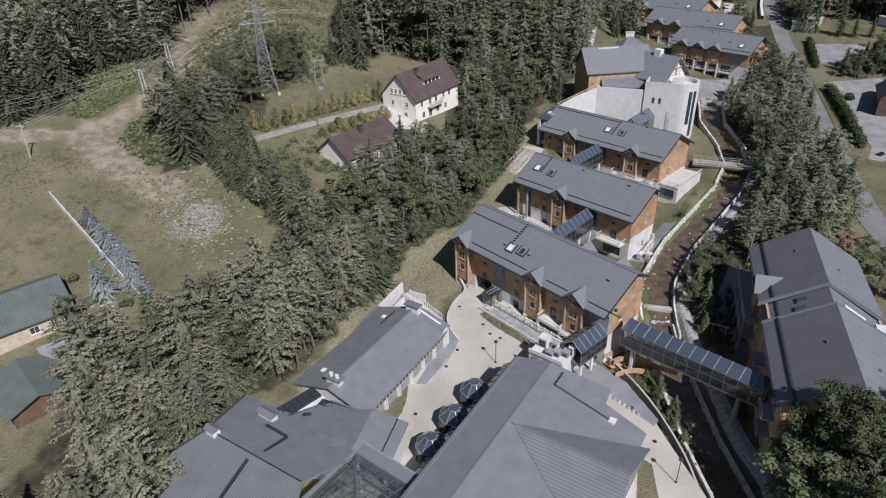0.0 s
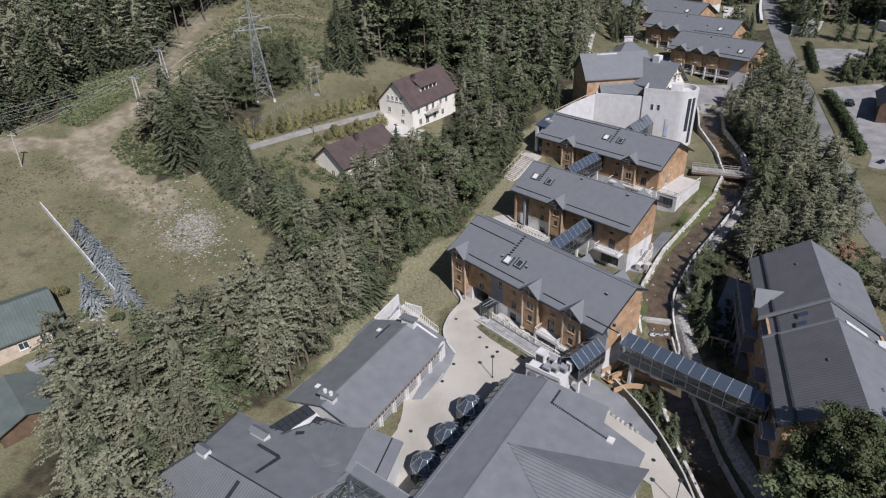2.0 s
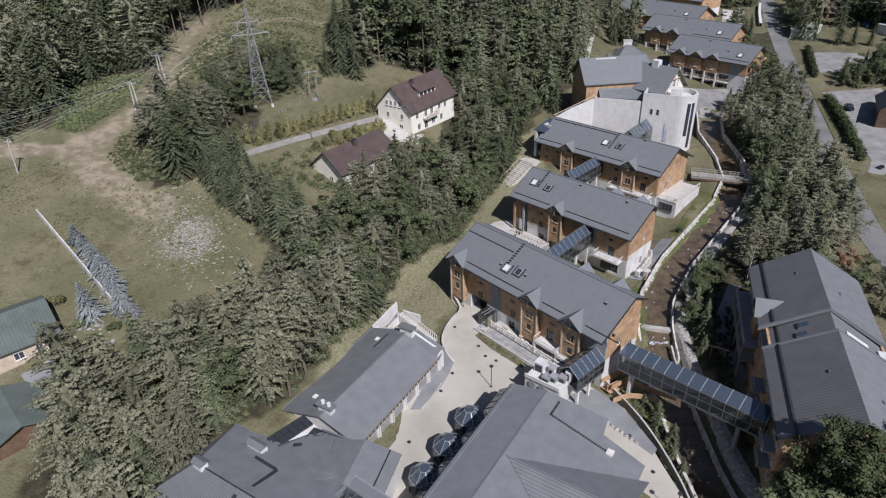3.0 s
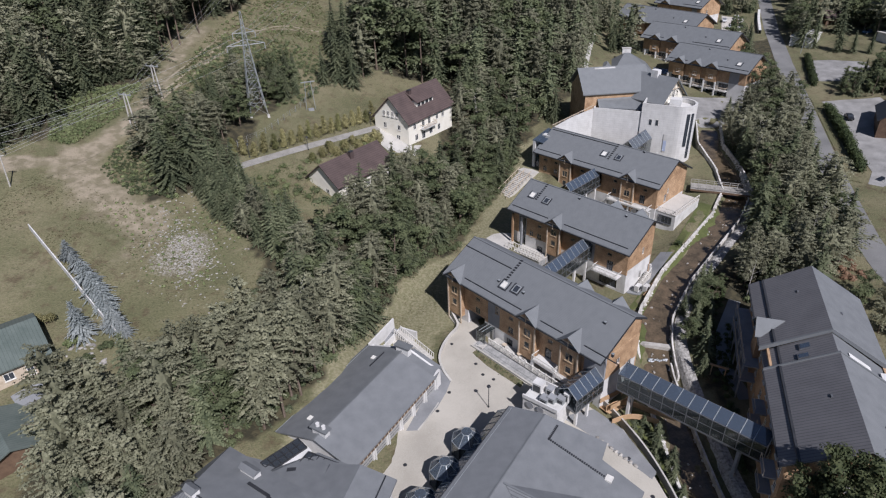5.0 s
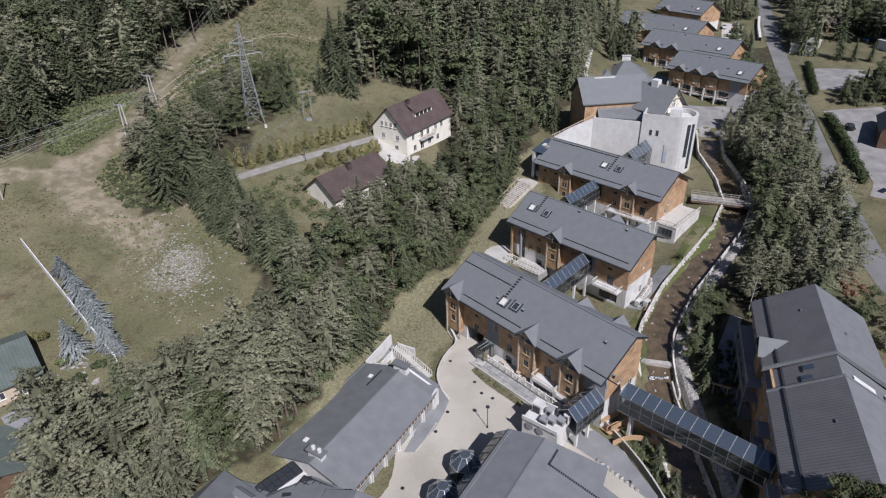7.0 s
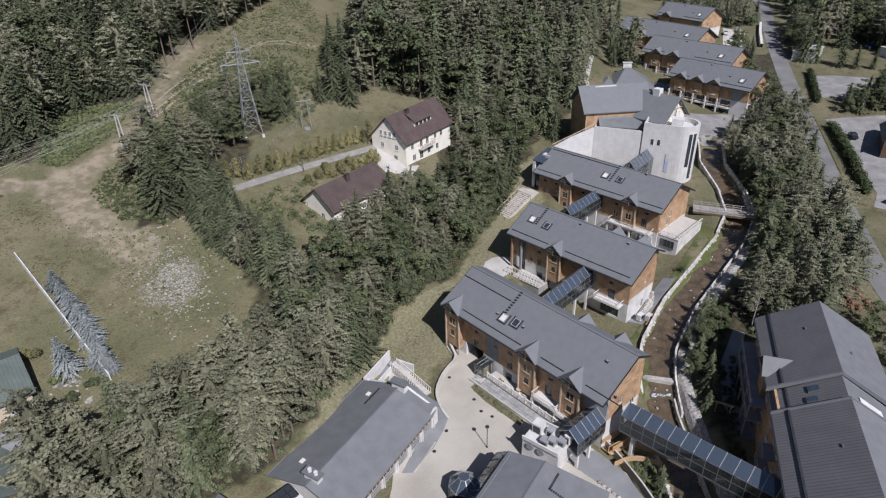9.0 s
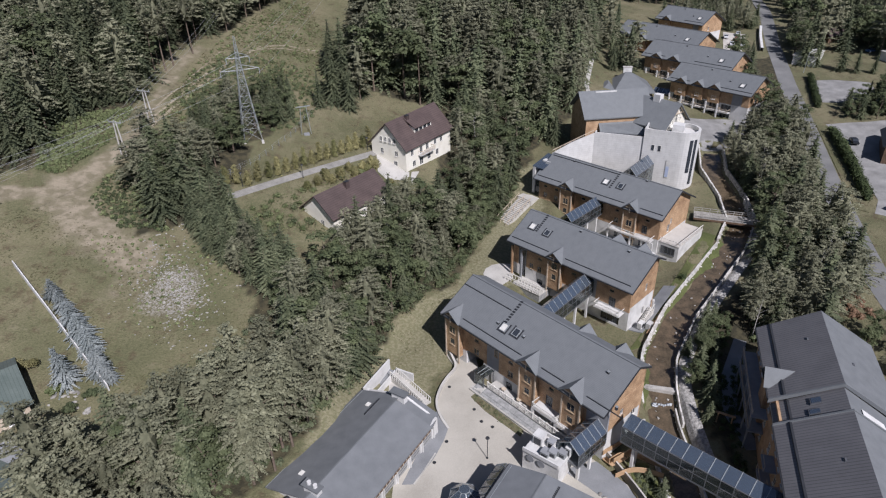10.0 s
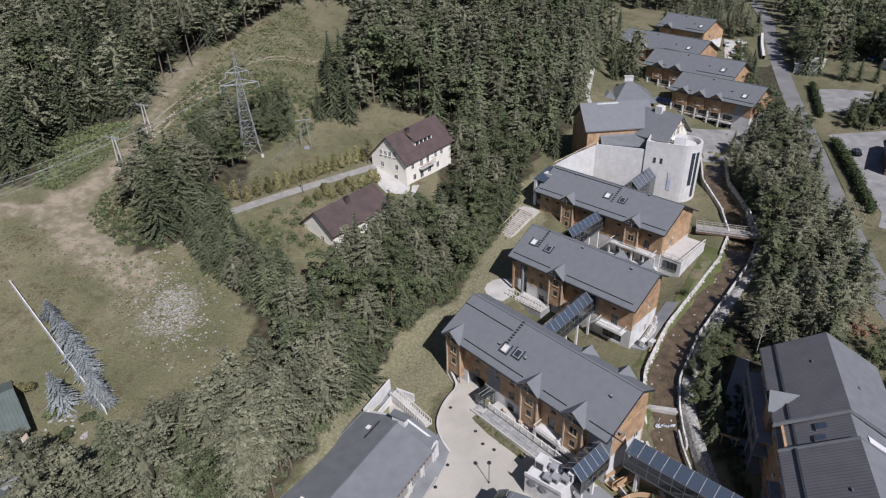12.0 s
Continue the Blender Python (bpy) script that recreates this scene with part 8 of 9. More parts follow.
def plant(poly, gap, seed, mix, lo, hi, group=""):
    rng = random.Random(seed + 99)
    for x, y in scatter(poly, gap, seed):
        kind = rng.choices([m[0] for m in mix], [m[1] for m in mix])[0]
        base = {"spruce": 15, "pine": 15, "leaf": 12, "birch": 14, "blue": 8, "tall": 17, "big": 17}[kind]
        tree(kind, x, y, rng.uniform(lo, hi) * 0.92 / base, group, {"spruce": 1.3, "pine": 1.2, "leaf": 1.25}.get(kind, 1.05))


# the wooded strip between the meadow and the hotel
plant([(-22, 76), (-17, 88), (-15, 96), (-12, 103), (-24, 96), (-30, 89), (-38, 79), (-44, 79), (-45, 74), (-34, 68)], 3.7, 1, (('pine', 0.66), ('spruce', 0.2), ('leaf', 0.07), ('birch', 0.07)), 12, 17)
for x, y in ((-23.5, 75.2), (-21.6, 79.4), (-19.8, 83.0), (-26.0, 73.0), (-18.2, 87.6), (-22.8, 82.4), (-16.4, 92.2)):
    tree("tall", x, y, 1.0, "tall pines at the wood edge")
plant([(-15, 96), (-10, 111), (-3.2, 121.5), (2.8, 127.5), (7.4, 139.5), (15, 156), (21.5, 167), (29, 184.2), (24, 192), (10, 188), (3, 168), (2, 152), (-6, 142), (-10, 130), (-18, 118), (-28, 109), (-26, 99)], 3.6, 2, (("pine", 0.3), ("spruce", 0.34), ("leaf", 0.33), ("birch", 0.03)), 9, 14)
plant([(-30, 110), (-37, 114), (-48, 124), (-49, 131), (-44, 131), (-34, 122), (-26, 116)], 2.9, 3, (("spruce", 0.85), ("pine", 0.15)), 8, 12)
# trees round the cabins
plant([(-45, 76), (-47, 69), (-45, 58), (-44, 40), (-34, 40), (-36, 52), (-34, 68), (-40, 76)], 3.5, 4, (("pine", 0.8), ("spruce", 0.2)), 11, 15)
for x, y, s in ((-52.4, 71.6, 0.92), (-49.6, 68.2, 1.0), (-47.4, 71.4, 0.9), (-48.2, 63.6, 1.0), (-46.8, 57.6, 0.95)):
    tree("pine", x, y, s, "pines beside the garden shed", 1.25)
plant([(-52, 52), (-56, 46), (-60, 36), (-46, 34), (-46, 50)], 4.2, 5, (("pine", 0.5), ("leaf", 0.3), ("spruce", 0.2)), 7, 11)
# clump between the track and the driveway, and the thicket under the pylon
for i, (x, y) in enumerate(((-60.5, 135.2), (-57.2, 131.4), (-54.6, 127.8), (-53.3, 139.3), (-56.4, 137.0), (-59.6, 141.4), (-62.6, 147.0), (-51.6, 133.0), (-57.6, 146.0), (-52.4, 145.0))):
    tree("spruce" if i % 3 else "pine", x, y, 0.78 if i % 3 else 0.72, "spruces between track and driveway", 1.75)
plant([(-63, 146), (-54, 150), (-49, 155), (-45, 152), (-48, 140), (-50, 130), (-54, 126), (-58, 133)], 3.6, 6, (("pine", 0.4), ("spruce", 0.4), ("leaf", 0.2)), 7, 11)
plant([(-50, 128), (-47, 131), (-40, 124), (-34, 118), (-38, 115), (-46, 121)], 2.6, 20, (("spruce", 1.0),), 6.5, 9.5)
plant([(-58, 158), (-50, 155), (-46, 157), (-41, 163), (-35, 172), (-38, 180), (-46, 174), (-54, 168)], 2.7, 7, (("pine", 0.35), ("spruce", 0.4), ("leaf", 0.25)), 5.5, 9.5)
for x, y, s in ((-25.7, 182.5, 0.9), (-21.5, 181.1, 0.75), (-29.2, 179.5, 0.7), (-27.0, 186, 0.85), (-23, 187, 1.0), (-18.8, 191, 1.05)):
    tree("spruce", x, y, s)
plant([(-57, 162), (-53.5, 179), (-49.5, 174), (-45.5, 161), (-48, 150), (-54, 151)], 3.0, 23, (("pine", 0.3), ("spruce", 0.35), ("leaf", 0.35)), 5, 9, "low trees under the power line")
plant([(-46, 182), (-40, 188), (-34.5, 174), (-40, 166.5)], 3.2, 24, (("spruce", 0.7), ("leaf", 0.3)), 6, 9, "low trees under the power line")
plant([(-29, 196), (-20, 196), (-21, 208), (-30, 206)], 3.2, 8, (("spruce", 1.0),), 12, 16)
# between the stream and the road
plant([(60, 103), (66, 118), (76, 134), (82, 148), (84, 168), (92, 176), (104, 190), (116, 196), (110, 172), (103, 152), (98, 138), (91, 124), (84, 114), (72, 102)], 3.9, 9, (("pine", 0.5), ("leaf", 0.12), ("spruce", 0.33), ("birch", 0.05)), 10, 15)
plant([(103, 199), (110, 210), (108, 230), (113, 248), (120, 258), (124, 256), (116, 232), (113, 212), (110, 200)], 4.2, 16, (('pine', 0.5), ('spruce', 0.3), ('leaf', 0.2)), 9, 14)
plant([(82, 170), (84, 180), (90, 190), (98, 196), (104, 190), (98, 178), (88, 166)], 3.8, 17, (('pine', 0.6), ('spruce', 0.25), ('leaf', 0.15)), 8, 13)
plant([(141, 246), (146, 264), (156, 286), (164, 288), (160, 276), (150, 264), (145, 248)], 4.2, 21, (('spruce', 0.5), ('pine', 0.3), ('leaf', 0.2)), 9, 15)
plant([(172, 266), (178, 280), (206, 270), (204, 226), (176, 222), (178, 246)], 4.6, 22, (('spruce', 0.5), ('leaf', 0.3), ('pine', 0.2)), 10, 16)
plant([(60, 258), (66, 244), (72, 236), (76, 244), (76, 262), (68, 274)], 4.6, 18, (('spruce', 0.5), ('pine', 0.5)), 9, 13)
plant([(132, 300), (144, 296), (154, 306), (150, 330), (132, 330), (116, 316), (104, 306)], 4.6, 19, (('spruce', 0.5), ('pine', 0.5)), 9, 14)
# trees at the near end of the east house and along its east side
plant([(42, 40), (42, 53), (47, 53.5), (52, 51.8), (59, 49.5), (64, 50), (66, 54), (80, 60), (84, 40), (60, 26)], 3.4, 11, (("pine", 0.25), ("leaf", 0.45), ("big", 0.3)), 12, 17)
for i, x in enumerate((45.4, 48.8, 52.0, 55.4, 58.8, 62.4, 66.0)):
    for k in range(2):
        tree(("big", "big", "pine")[(i + k) % 3], x + 1.4 * k, 57.3 - (x - 41.7) * 0.353 - 3.2 - 3.4 * k, (1.08 if (i + k) % 3 < 2 else 1.15) - 0.07 * k - 0.06 * (i % 2), "trees before the east house")
for x, y, s in ((60.5, 53.6, 1.0), (63.6, 52.4, 0.9), (66.6, 54.6, 1.0), (58.2, 50.4, 0.8), (69.8, 56.2, 0.9)):
    tree("rust", x, y, s, "trees before the east house", 1.2)
plant([(79, 92), (80, 104), (88, 108), (91, 98), (88, 84)], 4.5, 12, (("leaf", 0.6), ("pine", 0.4)), 6, 10)
plant([(45, 86), (44, 94), (47, 102), (56, 114), (58, 110), (52, 101), (48.6, 92), (48, 86)], 3.0, 13, (("leaf", 0.4), ("spruce", 0.6)), 4, 8)
# round the parking lots
for x, y, s in ((152.6, 240.0, 0.85), (146.6, 247.6, 0.8), (143.8, 250.0, 0.9), (156.0, 236.6, 0.55), (160.4, 233.8, 0.5)):
    tree("spruce", x, y, s, "spruces beside the yard", 1.2)
plant([(130.6, 201), (137, 197), (146, 199), (156, 214), (148, 214), (138, 209)], 3.3, 26, (("leaf", 0.6), ("spruce", 0.4)), 6, 10, "trees between the yards")
plant([(79.5, 154), (83, 154), (84.6, 168), (85, 182), (83, 186), (81, 170)], 2.4, 25, (("leaf", 0.7), ("spruce", 0.3)), 2, 4.5, "shrubs on the stream bank")
plant([(143, 202), (150, 200), (164, 214), (150, 212)], 4.2, 14, (("spruce", 0.55), ("leaf", 0.45)), 8, 13)
plant([(142, 176), (150, 200), (170, 214), (180, 190), (160, 160), (135, 150), (126, 152)], 4.8, 15, (("spruce", 0.5), ("leaf", 0.3), ("pine", 0.2)), 9, 14)
for x, y, s, w in ((-57.2, 87.2, 0.95, 1.3), (-53.0, 89.6, 0.76, 1.25), (-56.0, 93.6, 0.6, 1.7), (-58.6, 96.4, 0.52, 1.7), (-61.1, 98.9, 0.55, 1.7), (-63.5, 101.5, 0.5, 1.7), (-66.0, 103.9, 0.48, 1.7), (-51.2, 88.2, 0.5, 1.5)):
    tree("blue", x, y, s, "blue spruces along the fence", w)
for x, y, s in ((31.5, 196, 1.0), (45, 204, 0.95), (37, 186, 0.8), (46, 212, 1.0)):
    tree("spruce", x, y, s)


def far_wood(name, poly, gap, seed, lo, hi, spruce, label, rows=16, twig=0.95, dim=0.0, leafed=0.2):
    """A far wood as one body of many separate trees."""
    rng = np.random.default_rng(seed)
    base = {"s": [spruce_quads(np.random.default_rng(seed + i), 15, 3.3 + 0.45 * i, rows, 1.0, twig, 2.4) for i in range(3)],
            "p": [pine_quads(np.random.default_rng(seed + 20 + i), 15, 3.3 + 0.3 * i, 0.2 + 0.1 * i, rows - 4, 0.9, twig, 0.62, 2.6, 10) for i in range(3)],
            "l": [clump_quads(np.random.default_rng(seed + 40 + i), round_clumps(np.random.default_rng(seed + i), 12, 3.1, 16), 60, 0.5, 0.8) for i in range(2)]}
    out = {"s": [], "p": [], "l": []}
    tones = {"s": [], "p": [], "l": []}
    trunks = bmesh.new()
    for x, y in scatter(poly, gap, seed, 60000):
        k = "s" if rng.random() < spruce else ("l" if rng.random() < leafed else "p")
        q = base[k][rng.integers(len(base[k]))]
        s = rng.uniform(lo, hi) / (12 if k == "l" else 15)
        a = rng.uniform(0, 2 * np.pi)
        b = s * rng.uniform(1.05, 1.3)
        c, d = np.cos(a) * b, np.sin(a) * b
        m = np.array([[c, -d, 0], [d, c, 0], [0, 0, s]])
        z = ground(x, y)
        out[k].append(q @ m.T + np.array([x, y, z]))
        tones[k].append(np.full(len(q) * 4, rng.uniform(-0.24, 0.2) - dim))
        bar(trunks, (x, y, z - 0.5), (x, y, z + 9 * s), 0.18 * s, 4, 0.08)
    for k, mat, word in (("s", SPRUCE, "spruce"), ("p", PINE, "pine"), ("l", LEAF, "broadleaf")):
        if out[k]:
            ob = new(name + "_" + word, quads_to_mesh(name, np.concatenate(out[k]), mat, np.concatenate(tones[k])))
            tagged(ob, label + ", " + word + " crowns", "wood", kind="stuff")
    tagged(part(name + "_trunks", trunks, BARK), label + ", bare trunks", "wood", kind="stuff")


far_wood("hill_wood", [(-20, 183), (-15, 196), (-2, 190), (8, 192), (24, 193), (36, 192), (46, 204), (56, 224), (64, 246), (66, 268), (72, 300), (66, 340), (-4, 306), (-12, 260), (-24, 226), (-18, 205)], 5.0, 31, 13, 22, 0.55, "dense mixed wood on the slope", 16, 0.85)
far_wood("west_wood", [(-88, 136), (-86, 152), (-82, 162), (-73, 168), (-72, 186), (-60, 214), (-52, 240), (-44, 262), (-60, 278), (-138, 285), (-138, 168), (-110, 130)], 5.4, 33, 13, 19, 0.62, "dark pine wood on the hillside", 17, 0.78, 0.14, 0.06)
far_wood("crest_wood", [(-44, 266), (-14, 262), (-8, 312), (-54, 296)], 5.2, 35, 12, 17, 0.4, "wood on the far crest", 10, 1.1)
far_wood("valley_wood", [(66, 300), (76, 280), (80, 262), (72, 240), (62, 230), (66, 226), (80, 250), (76, 300), (100, 345), (150, 350), (175, 330), (160, 285), (152, 262), (170, 246), (190, 236), (330, 330), (330, 440), (60, 440), (60, 400)], 8.2, 37, 13, 18, 0.5, "woods further up the valley", 10, 1.2)


for i in range(7):
    t = 0.02 + i / 6.5
    tree(("pine", "spruce", "pine")[i % 3], -16.4 + 11.8 * t, 122.8 + 14.9 * t - 1.2 * (i % 2), (0.82, 0.95, 0.7)[i % 3], "trees before the brown house")
for x, y, s in ((-70.6, 184.6, 1.25), (-69.4, 187.4, 1.3), (-73.0, 183.4, 1.15), (-66.5, 196.0, 1.2), (-36.0, 258.0, 1.1), (-30.5, 262.0, 1.2)):
    tree("tall", x, y, s, "tall bare-trunked pines at the clearing")
edge_rng = random.Random(44)
for i in range(22):
    t = i / 21
    x, y = (-92 + 6 * t * 2, 134 + 26 * t * 2) if t < 0.5 else (-86 + 14 * (t * 2 - 1), 160 + 9 * (t * 2 - 1))
    tree(("spruce", "spruce", "pine")[i % 3], x + edge_rng.uniform(-2.5, 0.5), y + edge_rng.uniform(-1, 2), edge_rng.uniform(0.45, 0.8), "spruces at the wood edge", 1.7)
for x, y, s in ((32.0, 75.4, 0.2), (33.2, 72.6, 0.27), (32.4, 70.2, 0.24), (33.6, 67.6, 0.3), (33.0, 65.0, 0.27), (33.4, 62.4, 0.22)):
    tree("spruce", x, y, s, "small spruces on the bank", 1.3)


def thicket(name, poly, gap, seed, lo, hi, material, label, per=70, size=0.42):
    """Low scrub: many separate leafy clumps in one body."""
    rng = np.random.default_rng(seed)
    cl = []
    for x, y in scatter(poly, gap, seed):
        r = rng.uniform(lo, hi)
        cl.append((x, y, ground(x, y) + r * 0.3, r))
    if cl:
        tagged(new(name, quads_to_mesh(name, clump_quads(rng, cl, per, size, 0.75), material)), label, "scrub", kind="stuff")


thicket("bracken_scrub", [(-86, 146), (-86, 158), (-76.2, 162.3), (-69.6, 166.1), (-66.5, 162), (-68, 155.3), (-71.4, 148.2), (-75.8, 140.4), (-79, 136.3), (-83, 137)], 0.9, 51, 0.4, 0.9, BRACKEN, "pale green bracken scrub beside the track", 110, 0.2)
thicket("clearing_scrub", [(-66, 166), (-62, 160), (-47, 158), (-36, 164), (-30, 180), (-30, 200), (-40, 232), (-44, 258), (-52, 236), (-60, 212), (-66, 190)], 2.6, 63, 0.25, 0.8, BRACKEN, "patchy bracken in the clearing under the power line", 34, 0.34)
thicket("slope_scrub", [(-69.5, 129), (-69, 136), (-66, 143), (-62, 145.8), (-55.4, 129.9), (-52.5, 123.4), (-61.5, 122.5)], 0.85, 52, 0.2, 0.6, LEAF, "low green scrub on the slope", 110, 0.2)
thicket("pylon_scrub", [(-62, 165), (-46, 158), (-30, 172), (-28, 188), (-40, 200), (-56, 200), (-64, 185)], 1.8, 53, 0.4, 1.0, LEAF, "scrub under the power line", 80, 0.3)
thicket("slope_bracken", [(-69.5, 129), (-69, 136), (-66, 143), (-62, 145.8), (-55.4, 129.9), (-52.5, 123.4), (-61.5, 122.5)], 1.9, 67, 0.4, 1.0, BRACKEN, "pale bracken among the slope scrub", 90, 0.2)
thicket("meadow_tufts", [(-66, 119), (-50, 122), (-38, 114), (-40, 101), (-50, 99), (-58, 108)], 1.5, 54, 0.15, 0.5, BRACKEN, "grassy tufts and weeds on the rubble", 26, 0.22)
thicket("wood_edge", [(-17.6, 87), (-14, 95), (-8.6, 111), (-1.8, 121), (4.2, 126.5), (8.8, 138.5), (16.8, 155), (23, 166), (20, 170), (12, 157), (5, 141), (-1, 131), (-6, 124), (-12.5, 112), (-18, 97), (-21, 89)], 1.9, 55, 1.0, 2.3, LEAF, "leafy shrubs along the wood edge", 130, 0.3)
thicket("wood_skirt", [(-30, 70), (-24.4, 76.6), (-18.2, 86.4), (-20, 90), (-26, 80), (-33, 73)], 1.5, 70, 0.5, 1.3, LEAF, "low bushes at the foot of the pines", 90, 0.26)
thicket("undergrowth", [(-22, 76), (-15, 96), (-3.2, 121), (7.4, 139), (21, 167), (2, 158), (-18, 118), (-30, 108), (-44, 84), (-36, 70)], 2.4, 57, 0.6, 1.5, SPRUCE, "dark undergrowth below the trees", 70, 0.34)
thicket("stream_shrubs", [(60, 106), (66, 120), (76, 136), (84, 150), (98, 140), (84, 114), (72, 102)], 2.4, 58, 0.6, 1.6, LEAF, "shrubs under the trees beside the stream")
thicket("yard_shrubs", [(30, 78), (32.5, 77), (34, 66), (33.5, 60), (31.5, 62), (31, 70)], 1.1, 59, 0.4, 0.9, SPRUCE, "clipped dark shrubs above the stream", 90, 0.3)
thicket("bank_shrubs", [(46, 84), (48.5, 100), (57, 114), (61, 113), (53, 100), (49, 84)], 1.2, 60, 0.4, 0.9, HEDGE, "rows of low shrubs on the bank", 60, 0.3)
thicket("lawn_shrubs", [(50, 117), (52, 116.6), (57, 124), (55, 126)], 1.2, 64, 0.7, 1.3, HEDGE, "dark shrubs on the stream lawn", 120, 0.26)
thicket("lawn_shrubs", [(43.4, 105.5), (45, 105.2), (46.5, 108), (45, 108.4)], 1.0, 65, 0.5, 0.9, HEDGE, "dark shrubs on the stream lawn", 120, 0.24)
thicket("path_shrubs", [(43.5, 66), (44.6, 66), (49.4, 84), (55.8, 98), (54.6, 98.6), (48, 84)], 1.1, 66, 0.4, 0.7, HEDGE, "row of low dark shrubs along the footpath", 80, 0.22)
thicket("garden_thicket", [(-42, 131), (-36, 137), (-27, 144), (-24.5, 138), (-24.5, 131), (-33, 122), (-38, 124)], 2.3, 68, 0.6, 1.7, BRACKEN, "overgrown pale shrubs in the house garden", 90, 0.26)
thicket("garden_bushes", [(-40, 130), (-34, 135), (-25, 140), (-24.5, 131), (-33, 122)], 4.2, 69, 1.0, 1.9, LEAF, "green bushes in the house garden", 130, 0.28)
thicket("rust_shrubs", [(83, 110), (88, 110), (88, 121), (83, 121)], 1.6, 61, 0.5, 1.0, RUST_LEAF, "reddish shrubs by the road")
thicket("terrace_hedge", [(6.6, 92.2), (7.2, 92.8), (10.3, 88.8), (13.9, 84.2), (13.4, 83.4), (8.6, 89.0)], 0.55, 62, 0.45, 0.65, LEAF, "low hedge bed beside the courtyard", 60, 0.22)


def hedge(name, line, r, h, label, material, gap=0.55):
    rng = np.random.default_rng(len(line) * 7)
    cl = []
    for p, q in zip(line, line[1:]):
        n = int(math.hypot(q[0] - p[0], q[1] - p[1]) / gap)
        for i in range(n):
            x, y = p[0] + (q[0] - p[0]) * i / n, p[1] + (q[1] - p[1]) * i / n
            for k in range(2):
                cl.append((x + rng.normal() * r * 0.25, y + rng.normal() * r * 0.25, ground(x, y) + h * (0.3 + 0.45 * k), r))
    tagged(new(name, quads_to_mesh(name, clump_quads(rng, cl, 42, 0.4, 0.9), material)), label, "hedge")


hedge("hedge", [(122.7, 190.5), (117.2, 170.5), (111.4, 152.6)], 1.5, 2.2, "tall clipped dark hedge beside the parking lot", HEDGE)
hedge("hedge", [(128.5, 210), (135, 226), (139, 236)], 1.2, 1.8, "dark hedge between road and yard", HEDGE)


def thuja(x, y, h, material):
    rng = np.random.default_rng(int(x * 31 + y * 7) % 9999)
    cl = [(rng.normal() * 0.1, rng.normal() * 0.1, h * t, 1.25 * (1.05 - t**1.6) ** 0.8 + 0.15) for t in np.linspace(0.1, 0.93, 10)]
    t = new("thuja")
    t.matrix_basis = Matrix.Translation((x, y, ground(x, y)))
    part("stem", bar(bmesh.new(), (0, 0, -0.3), (0, 0, h * 0.9), 0.06, 5, 0.02), BARK, t)
    o = new("foliage", quads_to_mesh("foliage", clump_quads(rng, cl, 34, 0.3, 1.0), material))
    o.parent = t
    tagged(t, "yellow-green conical thuja along the driveway" if material is THUJA else "dark green conical thuja along the driveway", "thuja", "thujas along the driveway")


upper = [(-45.1, 140.8), (-40.5, 141.4), (-36.6, 145.2), (-33.1, 148.3), (-29.6, 151.9), (-26.5, 154.9), (-23.2, 157.8), (-19.9, 161.2), (-16.8, 164.0), (-13.9, 167.8)]
k = 0
for p, q in zip(upper, upper[1:]):
    for f in (0, 0.5):
        thuja(p[0] + (q[0] - p[0]) * f, p[1] + (q[1] - p[1]) * f, (4.1, 4.7, 3.3, 5.0, 3.9, 4.5, 3.6)[k % 7], THUJA if k % 4 else OLIVE_THUJA)
        k += 1
for i in range(14):
    t = i / 13
    thuja(-27 + 14 * t + (i % 3) * 0.9 - 0.9, 144.5 + 11.5 * t + (i % 4) * 1.1 - 1.0, 1.5 + 0.6 * (i % 3), THUJA if i % 3 else OLIVE_THUJA)


def garden_shrub(x, y, r, material, label):
    rng = np.random.default_rng(int(abs(x) * 13 + y))
    cl = [(rng.normal() * r * 0.4, rng.normal() * r * 0.4, r * rng.uniform(0.4, 0.9), r * rng.uniform(0.4, 0.6)) for _ in range(8)]
    t = new("garden_shrub")
    t.matrix_basis = Matrix.Translation((x, y, ground(x, y)))
    tagged(t, label, "shrub", "garden shrubs")
    part("stem", bar(bmesh.new(), (0, 0, -0.2), (0, 0, r * 0.6), 0.05, 5, 0.02), BARK, t)
    o = new("foliage", quads_to_mesh("foliage", clump_quads(rng, cl, 90, 0.24, 0.9), material))
    o.parent = t


for x, y, r, m, l in ((-63.7, 89.3, 1.5, THUJA, "yellow-green rounded garden shrub on the lawn"), (-65.8, 85.2, 0.9, LEAF, "small green shrub in the cabin garden"), (-58.2, 85.6, 1.0, BRACKEN, "pale green shrub by the garden stones"),
                      (-54.6, 82.4, 1.1, LEAF, "green shrub beside the garden stones"), (-61.5, 81.6, 0.8, BRACKEN, "low pale shrub beside the cabin"), (-52.8, 85.4, 0.9, LEAF, "green shrub below the fence end"),
                      (-9.6, 150.4, 1.2, THUJA, "yellow-green shrub in the house garden"), (-16.4, 152.6, 1.0, BRACKEN, "pale shrub below the driveway"), (-20.5, 149.0, 0.9, LEAF, "green shrub on the garden bank"), (95.5, 98.5, 1.4, LEAF, "green shrub beside the road")):
    garden_shrub(x, y, r, m, l)


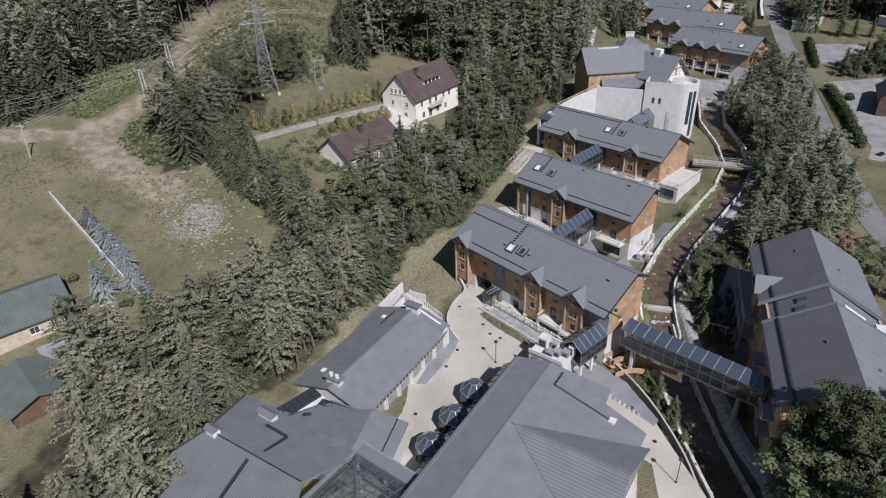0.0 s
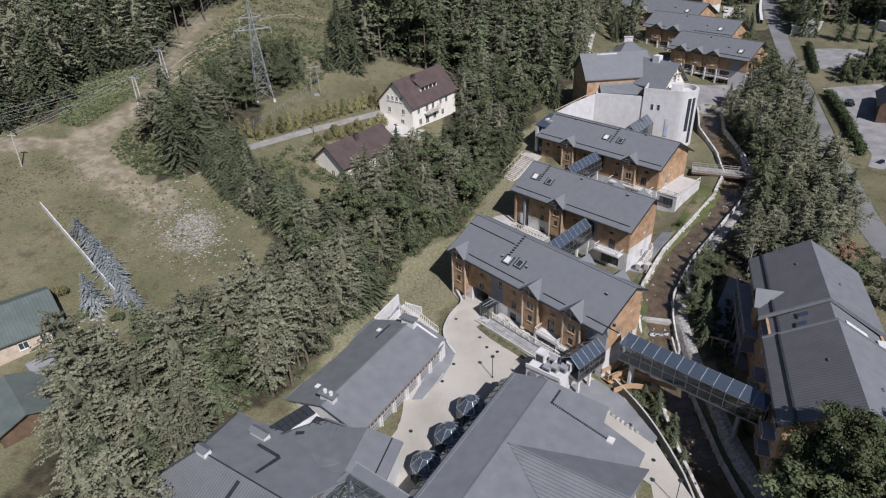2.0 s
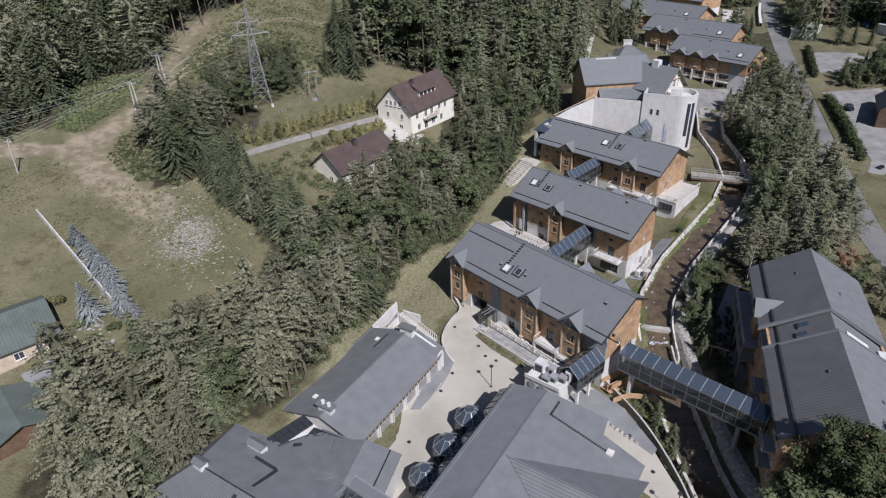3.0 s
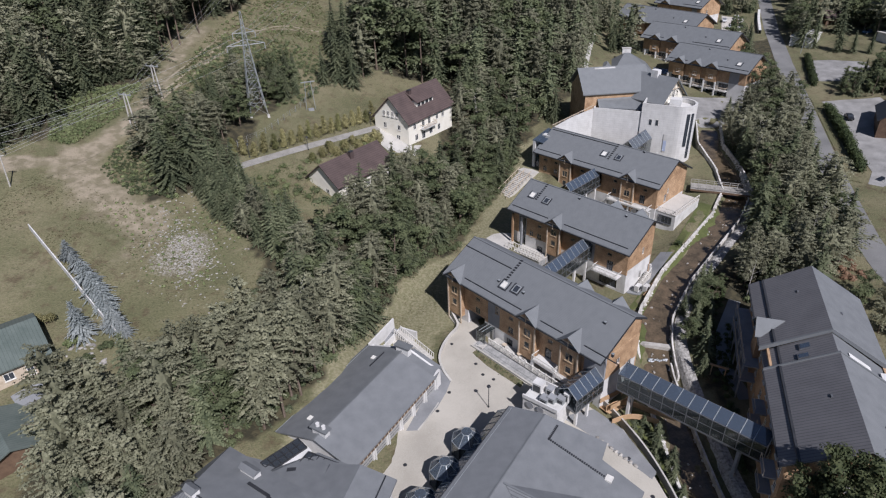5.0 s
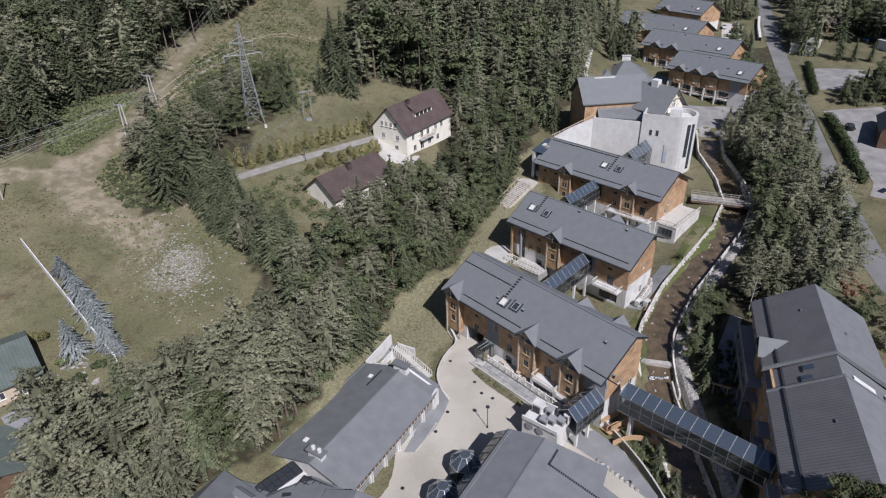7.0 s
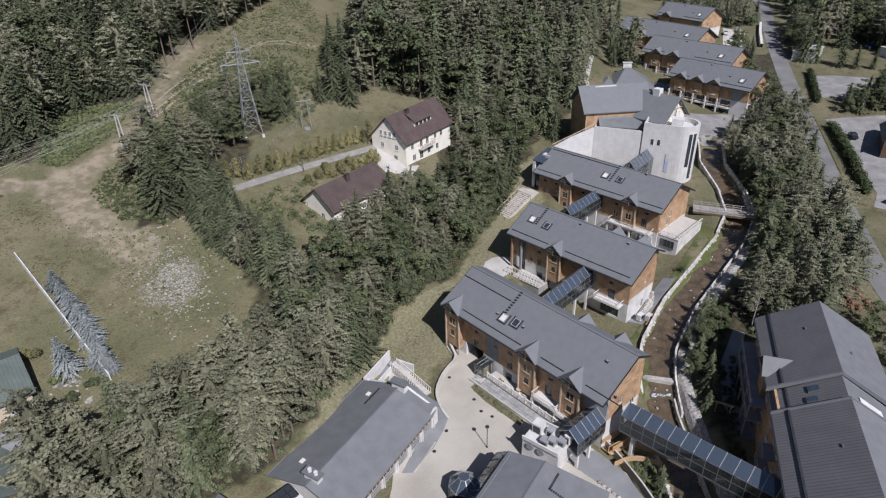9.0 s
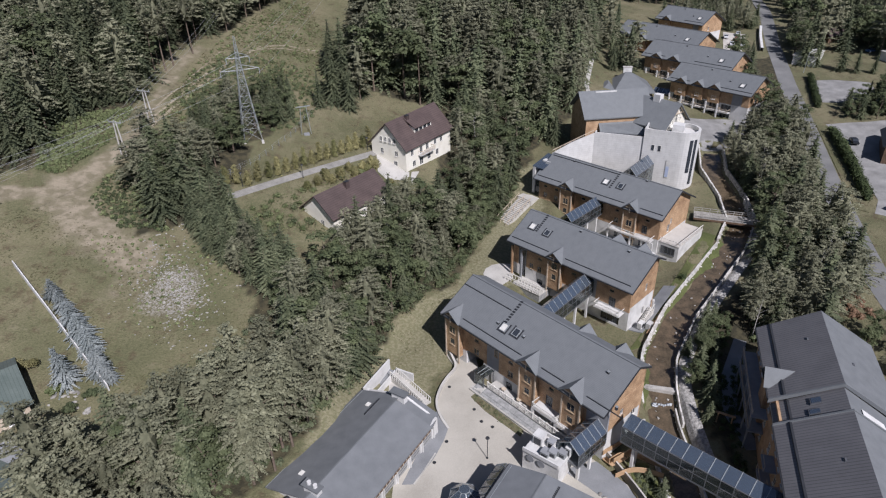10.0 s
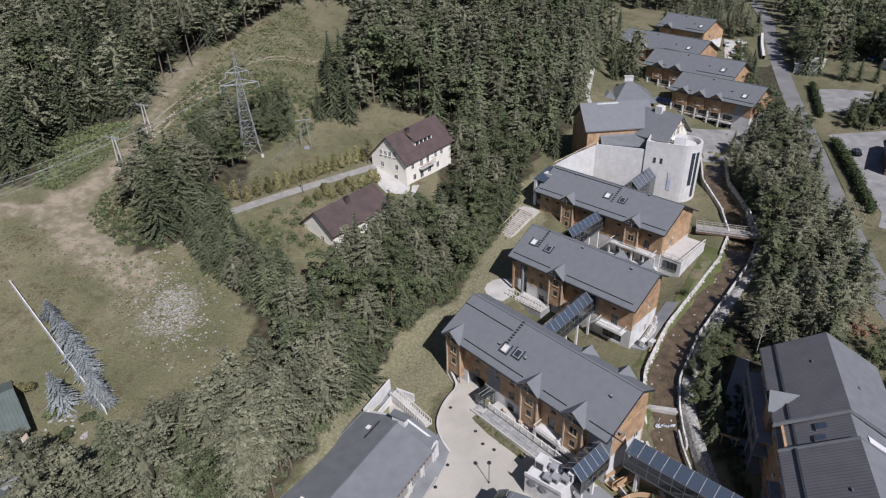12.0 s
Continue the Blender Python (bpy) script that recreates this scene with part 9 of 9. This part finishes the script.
def grass_tufts(name, poly, n, seed, size, material, label, patch_size=7.0, limit=0.0, avoid=()):
    """Scattered blades and weeds that roughen a meadow, thicker in patches."""
    rng = np.random.default_rng(seed)
    xs, ys = [p[0] for p in poly], [p[1] for p in poly]
    cs, ds, ls, fs = [], [], [], []
    for _ in range(n * 6):
        if len(cs) >= n:
            break
        x, y = rng.uniform(min(xs), max(xs)), rng.uniform(min(ys), max(ys))
        if noise.noise((x / patch_size, y / patch_size, seed)) < limit + rng.normal() * 0.15 or not inside(x, y, poly):
            continue
        if to_line(x, y, TRACK)[0] < 2.2 or to_line(x, y, DRIVE)[0] < 2.0 or any(inside(x, y, c) for c in avoid):
            continue
        s = size * rng.uniform(0.5, 1.5)
        k = 5
        a = rng.uniform(0, 6.28, k)
        cs.append(np.stack([x + np.cos(a) * s * 0.35, y + np.sin(a) * s * 0.35, np.full(k, ground(x, y) + s * 0.25)], 1))
        ds.append(np.stack([np.cos(a), np.sin(a), rng.uniform(0.3, 1.1, k)], 1))
        ls.append(s * rng.uniform(0.7, 1.2, k))
        fs.append(rng.normal(size=(k, 3)) * 0.3 + np.array([0, 0, 1.0]))
    ls = np.concatenate(ls)
    q = sprays(np.concatenate(cs), np.concatenate(ds), ls, ls * 0.4, rng, 0.1, np.concatenate(fs))
    tagged(new(name, quads_to_mesh(name, q, material)), label, "grass", kind="stuff")


MEADOW_EDGE = [(-100, 96), (-76, 112), (-50, 86), (-44, 82), (-30, 94), (-30, 108), (-44, 118), (-54, 122), (-66, 121), (-74, 127), (-100, 121)]
grass_tufts("meadow_grass", MEADOW_EDGE, 3200, 71, 0.22, DRY, "dry tussocks of meadow grass")
grass_tufts("meadow_weeds", MEADOW_EDGE, 550, 72, 0.24, LEAF, "green weeds in the meadow", 4.0, 0.22)
grass_tufts("slope_grass", [(-10, 102), (-2, 98), (0, 106), (8, 126), (12, 142), (18, 160), (14, 160), (7, 144), (2, 130), (-6, 118)], 1800, 73, 0.22, DRY, "dry grass on the strip beside the wings", 4.0)
grass_tufts("clearing_grass", [(-66, 162), (-48, 160), (-36, 172), (-26, 192), (-30, 215), (-44, 256), (-54, 236), (-64, 196)], 4200, 74, 0.4, DRY, "tall dry grass in the clearing", 5.0)
grass_tufts("clearing_ferns", [(-66, 162), (-48, 160), (-36, 172), (-26, 192), (-30, 215), (-44, 256), (-54, 236), (-64, 196)], 3600, 75, 0.45, BRACKEN, "green ferns in the clearing", 6.0)
grass_tufts("bank_grass", [(-46, 140), (-30, 150), (-14, 168), (-8, 182), (-20, 190), (-30, 172), (-40, 152)], 1500, 76, 0.2, DRY, "short grass on the house lawn", 5.0)
grass_tufts("garden_grass", [(-44, 130), (-30, 128), (-18, 124), (-2, 146), (-10, 156), (-22, 150), (-36, 138)], 1800, 77, 0.3, BRACKEN, "rough grass in the house garden", 4.0)
